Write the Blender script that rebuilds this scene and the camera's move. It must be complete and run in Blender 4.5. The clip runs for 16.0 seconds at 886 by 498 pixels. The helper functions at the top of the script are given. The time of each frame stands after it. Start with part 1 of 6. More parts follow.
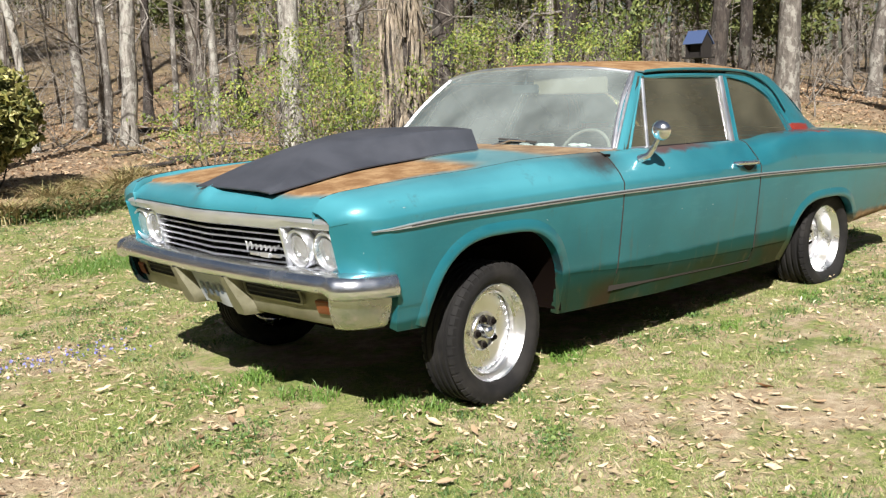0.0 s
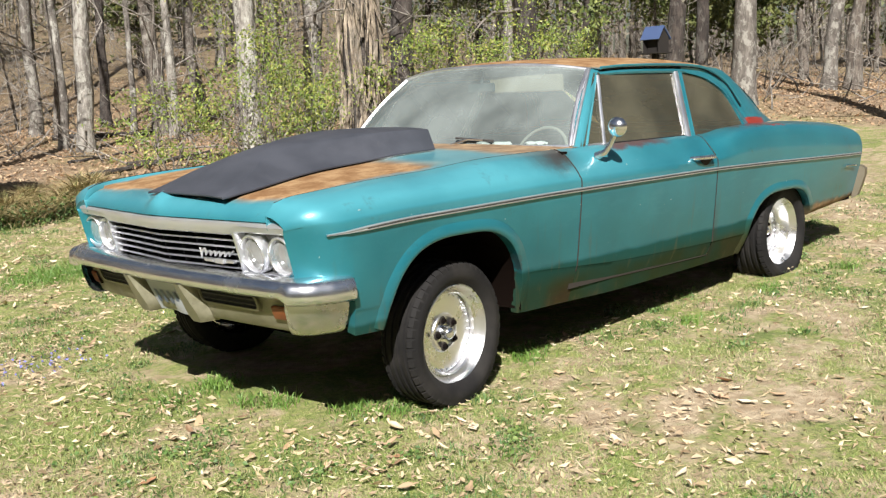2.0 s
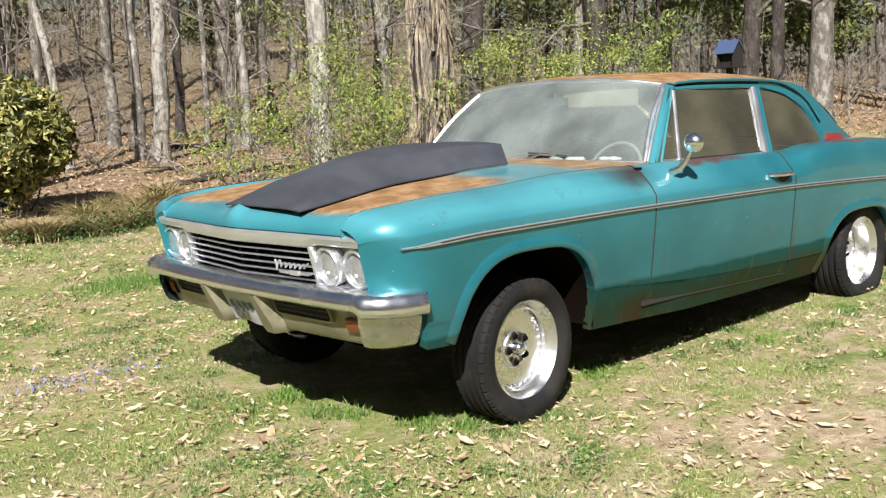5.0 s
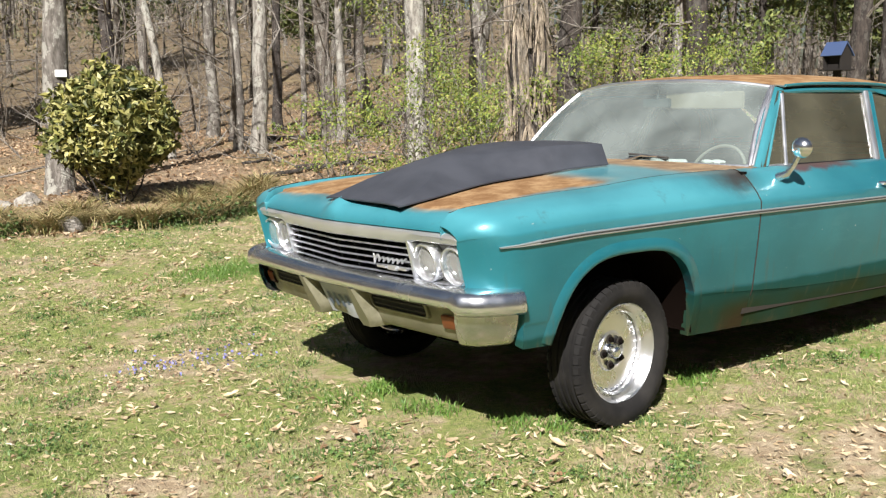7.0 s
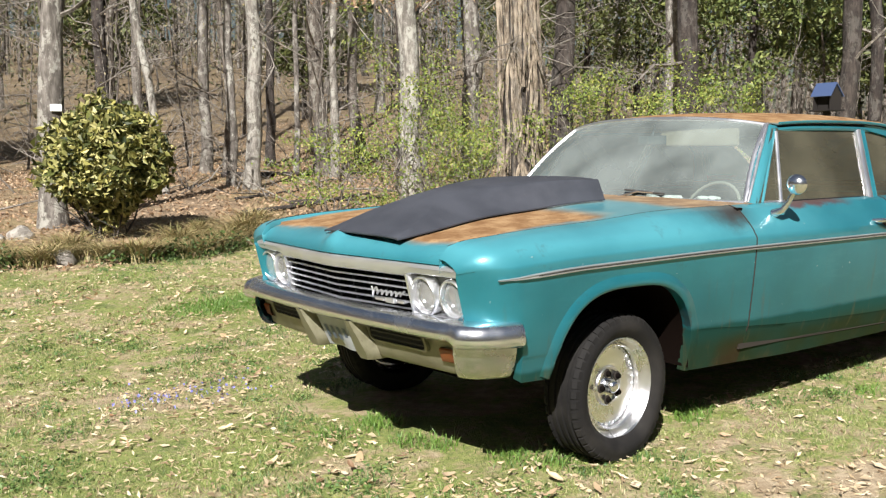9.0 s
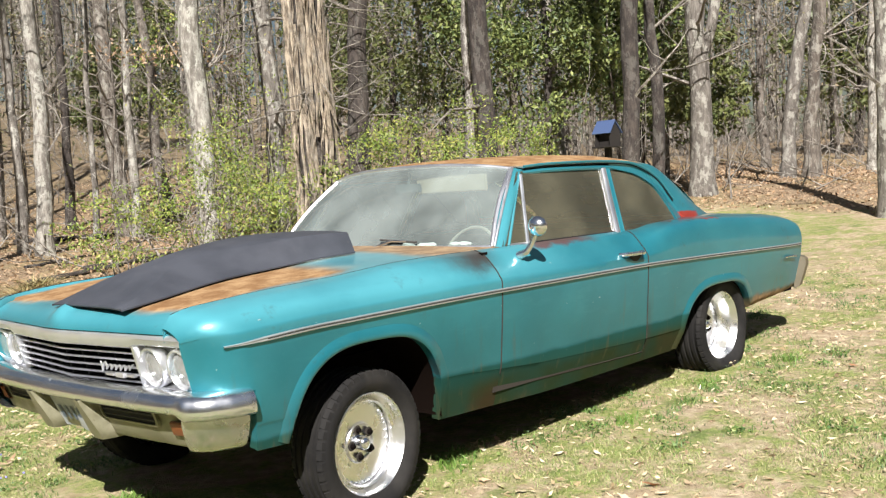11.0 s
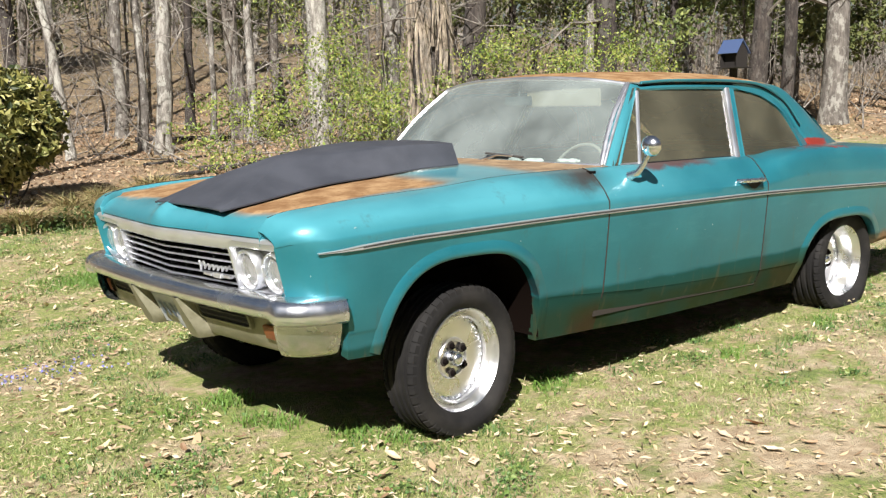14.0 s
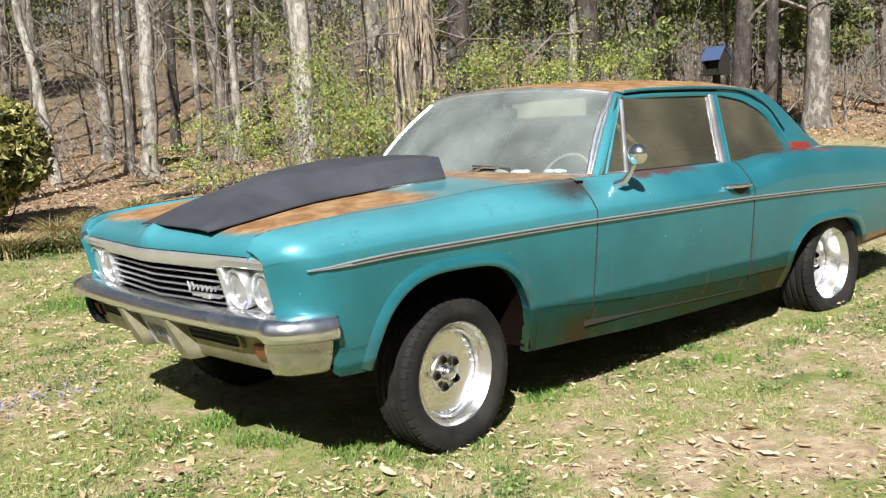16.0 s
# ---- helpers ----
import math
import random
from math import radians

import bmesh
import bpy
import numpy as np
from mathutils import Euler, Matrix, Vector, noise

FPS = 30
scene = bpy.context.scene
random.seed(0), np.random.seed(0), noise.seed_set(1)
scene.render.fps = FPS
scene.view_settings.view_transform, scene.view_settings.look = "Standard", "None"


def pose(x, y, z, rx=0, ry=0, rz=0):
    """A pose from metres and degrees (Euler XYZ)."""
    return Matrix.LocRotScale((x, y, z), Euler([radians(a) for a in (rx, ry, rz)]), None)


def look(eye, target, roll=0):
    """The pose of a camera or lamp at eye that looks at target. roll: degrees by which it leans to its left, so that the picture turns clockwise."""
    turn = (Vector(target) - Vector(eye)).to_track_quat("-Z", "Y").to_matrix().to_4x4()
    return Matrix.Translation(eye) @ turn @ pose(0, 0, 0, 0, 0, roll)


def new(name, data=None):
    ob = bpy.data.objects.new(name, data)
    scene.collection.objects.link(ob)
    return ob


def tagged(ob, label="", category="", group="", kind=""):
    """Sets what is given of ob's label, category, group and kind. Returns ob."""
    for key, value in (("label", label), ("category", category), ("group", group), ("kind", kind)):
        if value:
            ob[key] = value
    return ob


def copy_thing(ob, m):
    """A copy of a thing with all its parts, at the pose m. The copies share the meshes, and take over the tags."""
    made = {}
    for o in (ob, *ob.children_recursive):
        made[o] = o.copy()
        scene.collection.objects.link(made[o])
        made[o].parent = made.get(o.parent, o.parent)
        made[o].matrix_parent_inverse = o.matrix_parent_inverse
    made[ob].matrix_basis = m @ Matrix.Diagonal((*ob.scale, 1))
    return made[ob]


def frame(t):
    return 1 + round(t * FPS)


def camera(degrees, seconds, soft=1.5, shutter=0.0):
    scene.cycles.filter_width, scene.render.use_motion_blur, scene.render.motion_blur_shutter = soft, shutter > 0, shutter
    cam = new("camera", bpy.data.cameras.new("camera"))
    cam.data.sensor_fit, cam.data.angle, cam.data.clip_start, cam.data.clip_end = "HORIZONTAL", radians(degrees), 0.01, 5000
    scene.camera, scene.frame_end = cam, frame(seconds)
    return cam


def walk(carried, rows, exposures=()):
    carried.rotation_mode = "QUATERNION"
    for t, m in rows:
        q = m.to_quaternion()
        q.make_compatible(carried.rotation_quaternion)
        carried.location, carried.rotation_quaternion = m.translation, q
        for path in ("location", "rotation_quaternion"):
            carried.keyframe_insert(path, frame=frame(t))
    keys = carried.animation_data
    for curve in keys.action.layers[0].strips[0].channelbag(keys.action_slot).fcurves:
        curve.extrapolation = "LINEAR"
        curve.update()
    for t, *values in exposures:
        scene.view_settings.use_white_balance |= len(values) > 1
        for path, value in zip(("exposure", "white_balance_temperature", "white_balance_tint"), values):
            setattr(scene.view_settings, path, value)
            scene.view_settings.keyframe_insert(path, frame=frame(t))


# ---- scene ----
cam = camera(47.65, 16.0, soft=1.25)
# seconds, place in metres, turn in degrees
PATH = [
    (0, -3.074, -3.813, 1.294, 81.52, 1.28, -43.62),
    (0.5, -3.031, -3.802, 1.292, 81.03, 0.94, -43.57),
    (1, -3.032, -3.808, 1.294, 81.81, 0.73, -44.45),
    (1.5, -3.031, -3.814, 1.297, 82.19, 1.02, -45.44),
    (2, -3.024, -3.810, 1.297, 81.40, 2.26, -45.75),
    (2.5, -3.012, -3.801, 1.299, 81.32, 2.30, -46.21),
    (3, -3.000, -3.797, 1.301, 81.33, 2.94, -47.20),
    (3.5, -3.000, -3.794, 1.303, 81.00, 3.41, -47.12),
    (4, -3.000, -3.798, 1.302, 81.10, 3.66, -47.09),
    (4.5, -3.010, -3.795, 1.302, 81.31, 3.15, -45.68),
    (5, -3.043, -3.787, 1.306, 82.27, 2.02, -41.94),
    (5.2, -3.066, -3.778, 1.315, 82.70, 1.16, -39.59),
    (7.3, -3.073, -3.751, 1.312, 82.26, 0.75, -36.64),
    (7.5, -3.085, -3.748, 1.305, 83.50, 0.72, -36.90),
    (8, -3.105, -3.729, 1.287, 82.96, -0.20, -37.69),
    (8.5, -3.107, -3.727, 1.278, 82.05, -0.54, -37.69),
    (9, -3.106, -3.743, 1.295, 84.35, 0.37, -37.27),
    (9.5, -3.055, -3.776, 1.305, 86.07, 2.28, -39.53),
    (10, -2.953, -3.879, 1.325, 87.33, 3.87, -43.70),
    (10.2, -2.908, -3.941, 1.333, 87.26, 3.20, -45.31),
    (12.3, -2.625, -3.954, 1.302, 86.45, 3.67, -47.59),
    (12.5, -2.620, -3.951, 1.305, 86.70, 4.00, -47.15),
    (13, -2.612, -3.919, 1.310, 83.04, 2.58, -45.65),
    (13.5, -2.614, -3.890, 1.303, 81.46, 1.65, -43.69),
    (14, -2.634, -3.875, 1.305, 82.07, 1.06, -40.42),
    (14.5, -2.639, -3.870, 1.298, 80.98, 1.51, -40.03),
    (15, -2.635, -3.868, 1.294, 81.22, 2.10, -40.23),
    (15.5, -2.636, -3.865, 1.299, 82.06, 1.96, -40.23),
    (16, -2.628, -3.870, 1.303, 82.84, 2.59, -41.23),
]
walk(cam, [(t, pose(*row)) for t, *row in PATH], [(0, 0.87), (5, 0.86), (7.5, 0.83), (9, 0.84), (10, 0.93), (12.5, 1.07), (14.5, 0.91), (16, 0.90)])

# ---- world, sun, exposure ----
SUN_FROM = Vector((-0.92, -0.80, 1.0)).normalized()
world = bpy.data.worlds.new("sky")
scene.world = world
world.use_nodes = True
wn = world.node_tree.nodes
sky = wn.new("ShaderNodeTexSky")
sky.sky_type, sky.sun_disc = "NISHITA", False
sky.sun_elevation = math.asin(SUN_FROM.z)
sky.sun_rotation = math.atan2(SUN_FROM.x, SUN_FROM.y)
sky.air_density, sky.dust_density = 1.2, 1.5
world.node_tree.links.new(sky.outputs[0], wn["Background"].inputs[0])
wn["Background"].inputs[1].default_value = 0.022
sun = new("sun", bpy.data.lights.new("sun", "SUN"))
sun.data.energy, sun.data.angle, sun.data.color = 5.0, radians(0.53), (1.0, 0.96, 0.925)
sun.matrix_world = look(tuple(SUN_FROM * 40), (0, 0, 0))
scene.view_settings.exposure = 0.83


# ---- helpers for meshes and materials ----
def smooth(a, b, v):
    k = min(1.0, max(0.0, (v - a) / (b - a)))
    return k * k * (3 - 2 * k)


def lerp(a, b, k):
    return a + (b - a) * k


def curve(x, pts):
    """A smooth value through (x, value) pairs, with no overshoot."""
    if x <= pts[0][0]:
        return pts[0][1]
    if x >= pts[-1][0]:
        return pts[-1][1]
    i = next(j for j in range(len(pts) - 1) if x <= pts[j + 1][0])

    def slope(j):
        return (pts[j + 1][1] - pts[j][1]) / (pts[j + 1][0] - pts[j][0])

    def tangent(j):
        if j == 0:
            return slope(0)
        if j == len(pts) - 1:
            return slope(j - 1)
        a, b = slope(j - 1), slope(j)
        return 0.0 if a * b <= 0 else 2 * a * b / (a + b)

    (x0, y0), (x1, y1) = pts[i], pts[i + 1]
    h = x1 - x0
    k = (x - x0) / h
    m0, m1 = tangent(i) * h, tangent(i + 1) * h
    return (2 * k**3 - 3 * k**2 + 1) * y0 + (k**3 - 2 * k**2 + k) * m0 + (3 * k**2 - 2 * k**3) * y1 + (k**3 - k**2) * m1


def spline(pts, n):
    """n points along a Catmull-Rom curve through the points."""
    pts = [Vector(p) for p in pts]
    out = []
    for i in range(n):
        s = i / (n - 1) * (len(pts) - 1)
        j = min(int(s), len(pts) - 2)
        k = s - j
        p0 = pts[j - 1] if j else pts[0] * 2 - pts[1]
        p3 = pts[j + 2] if j + 2 < len(pts) else pts[-1] * 2 - pts[-2]
        p1, p2 = pts[j], pts[j + 1]
        out.append(0.5 * (2 * p1 + (p2 - p0) * k + (2 * p0 - 5 * p1 + 4 * p2 - p3) * k * k + (3 * p1 - p0 - 3 * p2 + p3) * k**3))
    return out


def sheet(bm, rows, closed=False, flip=False):
    """Quads between rows of points."""
    vs = [[bm.verts.new(p) for p in r] for r in rows]
    for a, b in zip(vs, vs[1:]):
        n = len(a)
        for i in range(n if closed else n - 1):
            q = [a[i], a[(i + 1) % n], b[(i + 1) % n], b[i]]
            bm.faces.new(q[::-1] if flip else q)
    return vs


def tube(bm, pts, r, seg=8, cap=True, squash=1.0):
    """A round bar along points; r is a number or one for each point."""
    pts = [Vector(p) for p in pts]
    rs = r if isinstance(r, (list, tuple)) else [r] * len(pts)
    rings, side = [], None
    for i, p in enumerate(pts):
        d = (pts[min(i + 1, len(pts) - 1)] - pts[max(i - 1, 0)]).normalized()
        if side is None:
            side = d.cross(Vector((0, 0, 1)) if abs(d.z) < 0.9 else Vector((1, 0, 0))).normalized()
        side = (side - d * side.dot(d)).normalized()
        up = side.cross(d)
        rings.append([p + rs[i] * (math.cos(a) * side * squash + math.sin(a) * up) for a in (2 * math.pi * k / seg for k in range(seg))])
    vs = sheet(bm, rings, closed=True)
    if cap:
        bm.faces.new(vs[0][::-1])
        bm.faces.new(vs[-1])


def lathe(bm, profile, seg=32, turn=Matrix()):
    """Turns (radius, height) pairs round the z axis, then places them."""
    rings = [[turn @ Vector((r * math.cos(a), r * math.sin(a), h)) for a in (2 * math.pi * k / seg for k in range(seg))] for r, h in profile]
    return sheet(bm, rings, closed=True)


def box(bm, lo, hi, bevel=0.0, turn=Matrix()):
    g = bmesh.ops.create_cube(bm, size=1.0)
    lo, hi = Vector(lo), Vector(hi)
    for v in g["verts"]:
        v.co = Vector(((lo[i] + hi[i]) / 2 + v.co[i] * (hi[i] - lo[i]) for i in range(3)))
    if bevel:
        es = list({e for v in g["verts"] for e in v.link_edges})
        vs = list({v for e in bmesh.ops.bevel(bm, geom=es, offset=bevel, segments=2, affect="EDGES")["faces"] for v in e.verts} | {v for v in g["verts"] if v.is_valid})
    else:
        vs = g["verts"]
    if turn != Matrix():
        for v in vs:
            v.co = turn @ v.co


def thicken(bm, d):
    bmesh.ops.recalc_face_normals(bm, faces=bm.faces[:])
    bmesh.ops.solidify(bm, geom=bm.faces[:], thickness=d)


def link(name, bm, material, angle=38, recalc=True):
    if recalc:
        bmesh.ops.recalc_face_normals(bm, faces=bm.faces[:])
    lim = radians(angle)
    for f in bm.faces:
        f.smooth = True
    for e in bm.edges:
        e.smooth = len(e.link_faces) == 2 and e.calc_face_angle(0) < lim
    me = bpy.data.meshes.new(name)
    bm.to_mesh(me)
    bm.free()
    me.materials.append(material)
    return new(name, me)


def part(name, bm, material, parent=None, label="", angle=38, recalc=True, facing=None):
    if facing:
        bmesh.ops.recalc_face_normals(bm, faces=bm.faces[:])
        if sum((f.normal * f.calc_area() for f in bm.faces), Vector()).dot(Vector(facing)) < 0:
            bmesh.ops.reverse_faces(bm, faces=bm.faces[:])
        recalc = False
    ob = link(name, bm, material, angle, recalc)
    if parent:
        ob.parent = parent
    return tagged(ob, label)


def mat(name, color, rough=0.6, metal=0.0, **more):
    m = bpy.data.materials.new(name)
    m.use_nodes = True
    b = m.node_tree.nodes["Principled BSDF"]
    b.inputs["Base Color"].default_value = (*color, 1)
    b.inputs["Roughness"].default_value = rough
    b.inputs["Metallic"].default_value = metal
    for k, v in more.items():
        b.inputs[k.replace("_", " ")].default_value = v
    return m


class Nodes:
    """Short hands for a node tree."""

    def __init__(self, m):
        self.t = m.node_tree
        self.b = self.t.nodes["Principled BSDF"]

    def put(self, kind, **ins):
        n = self.t.nodes.new(kind)
        for k, v in ins.items():
            s = n.inputs[k.replace("_", " ")]
            if isinstance(v, bpy.types.NodeSocket):
                self.t.links.new(v, s)
            else:
                s.default_value = v
        return n

    def pos(self):
        return self.put("ShaderNodeNewGeometry").outputs["Position"]

    def noise(self, vec, scale, detail=4.0, rough=0.55, distort=0.0):
        return self.put("ShaderNodeTexNoise", Vector=vec, Scale=scale, Detail=detail, Roughness=rough, Distortion=distort).outputs["Fac"]

    def stretch(self, vec, s):
        n = self.put("ShaderNodeVectorMath", Vector=vec)
        n.operation = "MULTIPLY"
        n.inputs[1].default_value = s
        return n.outputs[0]

    def ramp(self, fac, lo, hi, a=0.0, b=1.0):
        n = self.put("ShaderNodeMapRange", Value=fac)
        n.interpolation_type = "SMOOTHSTEP"
        for k, v in zip((1, 2, 3, 4), (lo, hi, a, b)):
            n.inputs[k].default_value = v
        return n.outputs[0]

    def math(self, op, a, b=0.0):
        n = self.t.nodes.new("ShaderNodeMath")
        n.operation = op
        for i, v in enumerate((a, b)):
            if isinstance(v, bpy.types.NodeSocket):
                self.t.links.new(v, n.inputs[i])
            else:
                n.inputs[i].default_value = v
        return n.outputs[0]

    def mix(self, fac, a, b):
        n = self.t.nodes.new("ShaderNodeMix")
        n.data_type = "RGBA"
        for s, v in ((n.inputs[0], fac), (n.inputs[6], a), (n.inputs[7], b)):
            if isinstance(v, bpy.types.NodeSocket):
                self.t.links.new(v, s)
            else:
                s.default_value = v if isinstance(v, float) else (*v, 1)
        return n.outputs[2]

    def axis(self, vec, i):
        return self.put("ShaderNodeSeparateXYZ", Vector=vec).outputs[i]

    def color(self, c):
        self.t.links.new(c, self.b.inputs["Base Color"])

    def rough(self, v):
        self.t.links.new(v, self.b.inputs["Roughness"])

    def into(self, v, name):
        self.t.links.new(v, self.b.inputs[name])

    def bump(self, h, strength, distance):
        n = self.put("ShaderNodeBump", Height=h, Strength=strength, Distance=distance)
        self.t.links.new(n.outputs[0], self.b.inputs["Normal"])


# ---- materials ----
RUST_A, RUST_B = (0.215, 0.118, 0.055), (0.385, 0.250, 0.130)


def paint_material(name, rusty=""):
    """Faded metallic turquoise, lighter on top and darker below as light falls, with algae and mud along the sills;
    rusty says where bare rust has come through.
    """
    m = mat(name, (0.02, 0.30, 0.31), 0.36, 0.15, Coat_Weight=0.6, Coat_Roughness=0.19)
    n = Nodes(m)
    p = n.pos()
    x, y, z = (n.axis(p, i) for i in range(3))
    fade = n.noise(p, 2.2, 5)
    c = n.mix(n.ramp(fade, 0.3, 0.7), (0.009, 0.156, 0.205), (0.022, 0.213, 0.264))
    c = n.mix(n.math("MULTIPLY", n.ramp(n.noise(p, 60, 3), 0.55, 0.8), 0.25), c, (0.05, 0.22, 0.25))
    # upper panels lightened towards the nose, standing in for sun on the tops
    top_light = n.math("MULTIPLY", n.math("MULTIPLY", n.ramp(z, 0.80, 0.95), n.ramp(x, 1.9, 0.5, 0.15, 1.0)), n.ramp(n.noise(p, 1.6, 5, 0.6), 0.25, 0.6, 0.55, 1.0))
    c = n.mix(n.math("MULTIPLY", top_light, 0.75), c, (0.100, 0.375, 0.440))
    chip = n.ramp(n.noise(p, 52, 2, 0.4), 0.795, 0.805)
    c = n.mix(n.math("MULTIPLY", chip, 0.8), c, (0.55, 0.60, 0.58))
    scuff = n.ramp(n.noise(n.stretch(p, (0.7, 3.0, 3.0)), 3.4, 6, 0.7), 0.52, 0.70)
    blot = n.ramp(n.noise(p, 4.6, 6, 0.72), 0.60, 0.72, 0.0, 0.38)
    c = n.mix(blot, c, (0.055, 0.085, 0.065))
    c = n.mix(n.math("MULTIPLY", scuff, 0.35), c, (0.05, 0.245, 0.28))
    # algae and mud below the crease, plus the tuck's shade and lawn reflection put into the colour, with an uneven
    # upper edge and a thin darker veil above it
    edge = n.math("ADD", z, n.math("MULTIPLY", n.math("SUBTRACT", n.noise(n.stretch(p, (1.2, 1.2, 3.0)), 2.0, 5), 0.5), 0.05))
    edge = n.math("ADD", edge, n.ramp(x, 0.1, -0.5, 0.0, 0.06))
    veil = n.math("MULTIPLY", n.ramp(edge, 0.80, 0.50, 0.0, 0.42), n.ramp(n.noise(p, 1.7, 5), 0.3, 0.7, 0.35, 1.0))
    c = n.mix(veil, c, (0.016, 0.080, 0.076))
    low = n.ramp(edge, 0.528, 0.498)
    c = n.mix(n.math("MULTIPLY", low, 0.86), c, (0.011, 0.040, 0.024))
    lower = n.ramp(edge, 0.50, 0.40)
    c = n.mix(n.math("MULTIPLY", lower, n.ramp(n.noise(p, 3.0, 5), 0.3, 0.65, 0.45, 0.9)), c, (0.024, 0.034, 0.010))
    mud = n.math("MULTIPLY", n.ramp(n.noise(p, 2.6, 6, 0.65), 0.50, 0.66), n.ramp(edge, 0.52, 0.38))
    c = n.mix(n.math("MULTIPLY", mud, 0.6), c, (0.048, 0.040, 0.018))
    streak = n.ramp(n.noise(n.stretch(p, (9, 9, 0.9)), 2.4, 4), 0.56, 0.75)
    c = n.mix(n.math("MULTIPLY", n.math("MULTIPLY", streak, n.ramp(z, 0.9, 0.4)), 0.42), c, (0.10, 0.075, 0.035))
    spots = n.ramp(n.noise(p, 7.5, 6, 0.7), 0.70, 0.76)
    rust = n.math("MULTIPLY", spots, n.ramp(z, 0.75, 0.4, 0.0, 0.7))
    edge_rust = 0.0
    if rusty == "hood":
        side = n.math("ABSOLUTE", y)
        w = n.math("ADD", x, n.math("MULTIPLY", n.math("SUBTRACT", n.noise(p, 2.6, 4, 0.55), 0.5), 0.24))
        a = n.math("MULTIPLY", n.ramp(w, -0.79, -0.72), n.ramp(w, 0.22, -0.04))
        s = n.math("ADD", side, n.math("MULTIPLY", n.math("SUBTRACT", n.noise(p, 5, 5), 0.5), 0.16))
        a = n.math("MULTIPLY", a, n.ramp(s, 0.80, 0.70))
        a2 = n.math("MULTIPLY", n.ramp(w, 0.42, 0.60), 0.9)
        rust = n.math("MAXIMUM", rust, n.math("MAXIMUM", a, a2))
    if rusty == "roof":
        h = n.math("ADD", z, n.math("MULTIPLY", n.math("SUBTRACT", n.noise(p, 4, 6, 0.65), 0.5), 0.05))
        rust = n.math("MAXIMUM", rust, n.math("MULTIPLY", n.ramp(h, 1.395, 1.425), n.ramp(x, 2.75, 2.50)))
        c = n.mix(n.math("MULTIPLY", n.math("MULTIPLY", n.ramp(h, 1.105, 1.095), n.ramp(x, 3.0, 2.94)), n.ramp(x, 2.66, 2.72)), c, (0.36, 0.045, 0.03))
    if rusty == "door":
        h = n.math("ADD", z, n.math("MULTIPLY", n.math("SUBTRACT", n.noise(p, 6, 6, 0.7), 0.5), 0.12))
        edge_rust = n.math("MULTIPLY", n.math("MULTIPLY", n.ramp(h, 0.90, 1.03), n.ramp(x, 0.90, 0.72)), 0.65)
        bx = n.math("MULTIPLY", n.ramp(x, 1.05, 1.2), n.ramp(x, 1.75, 1.5))
        c = n.mix(n.math("MULTIPLY", n.math("MULTIPLY", n.ramp(h, 1.000, 1.025), bx), 0.85), c, (0.13, 0.040, 0.030))
        # corner of the door sill
        edge_rust = n.math("MAXIMUM", edge_rust, n.math("MULTIPLY", n.math("MULTIPLY", n.ramp(h, 0.36, 0.31), n.ramp(n.noise(p, 3.2, 5), 0.60, 0.70)), 0.25))
    if rusty == "fender":
        h = n.math("ADD", z, n.math("MULTIPLY", n.math("SUBTRACT", n.noise(p, 6, 6, 0.7), 0.5), 0.16))
        wx = n.math("ADD", x, n.math("MULTIPLY", n.math("SUBTRACT", n.noise(p, 5, 5, 0.7), 0.5), 0.3))
        stain = n.math("MULTIPLY", n.math("MULTIPLY", n.ramp(h, 0.90, 1.00), n.ramp(wx, 0.34, 0.74)), 0.92)
        lowc = n.math("MULTIPLY", n.ramp(h, 0.48, 0.34), n.ramp(wx, 0.56, 0.72))
        edge_rust = n.math("MAXIMUM", stain, n.math("MULTIPLY", lowc, 0.6))
        lip = n.math("MULTIPLY", n.math("MULTIPLY", n.ramp(x, 0.24, 0.27), n.ramp(wx, 0.335, 0.315)), n.ramp(h, 0.62, 0.58))
        edge_rust = n.math("MAXIMUM", edge_rust, n.math("MULTIPLY", lip, 0.5))
    if rusty == "quarter":
        h = n.math("ADD", z, n.math("MULTIPLY", n.math("SUBTRACT", n.noise(p, 6, 6, 0.7), 0.5), 0.14))
        rust = n.math("MAXIMUM", rust, n.math("MULTIPLY", n.math("MULTIPLY", n.ramp(h, 0.54, 0.48), n.ramp(x, 3.2, 3.4)), 0.75))
        seam = n.math("MULTIPLY", n.ramp(x, 1.95, 2.0), n.ramp(x, 2.1, 2.03))
        edge_rust = n.math("MULTIPLY", n.math("MULTIPLY", seam, n.ramp(h, 0.72, 0.55)), 0.35)
        red = n.math("MULTIPLY", n.math("MULTIPLY", n.ramp(x, 2.70, 2.76), n.ramp(x, 2.93, 2.86)), n.ramp(h, 1.045, 1.055))
        line = n.math("MULTIPLY", n.math("MULTIPLY", n.ramp(x, 2.35, 2.45), n.ramp(x, 2.8, 2.7)), n.ramp(h, 1.050, 1.062))
        c = n.mix(n.math("MULTIPLY", line, 0.8), c, (0.12, 0.022, 0.018))
        c = n.mix(red, c, (0.33, 0.045, 0.03))
    tone = n.mix(n.ramp(n.noise(p, 9, 6, 0.65), 0.35, 0.68), RUST_A, RUST_B)
    tone = n.mix(n.ramp(n.noise(p, 45, 4), 0.55, 0.75, 0.0, 0.6), tone, (0.15, 0.065, 0.03))
    n.color(n.mix(edge_rust, n.mix(rust, c, tone), (0.050, 0.024, 0.013)))
    n.rough(n.math("ADD", n.math("MAXIMUM", n.math("MULTIPLY", rust, 0.5), n.math("MULTIPLY", low, 0.32)), n.ramp(fade, 0.2, 0.8, 0.36, 0.48)))
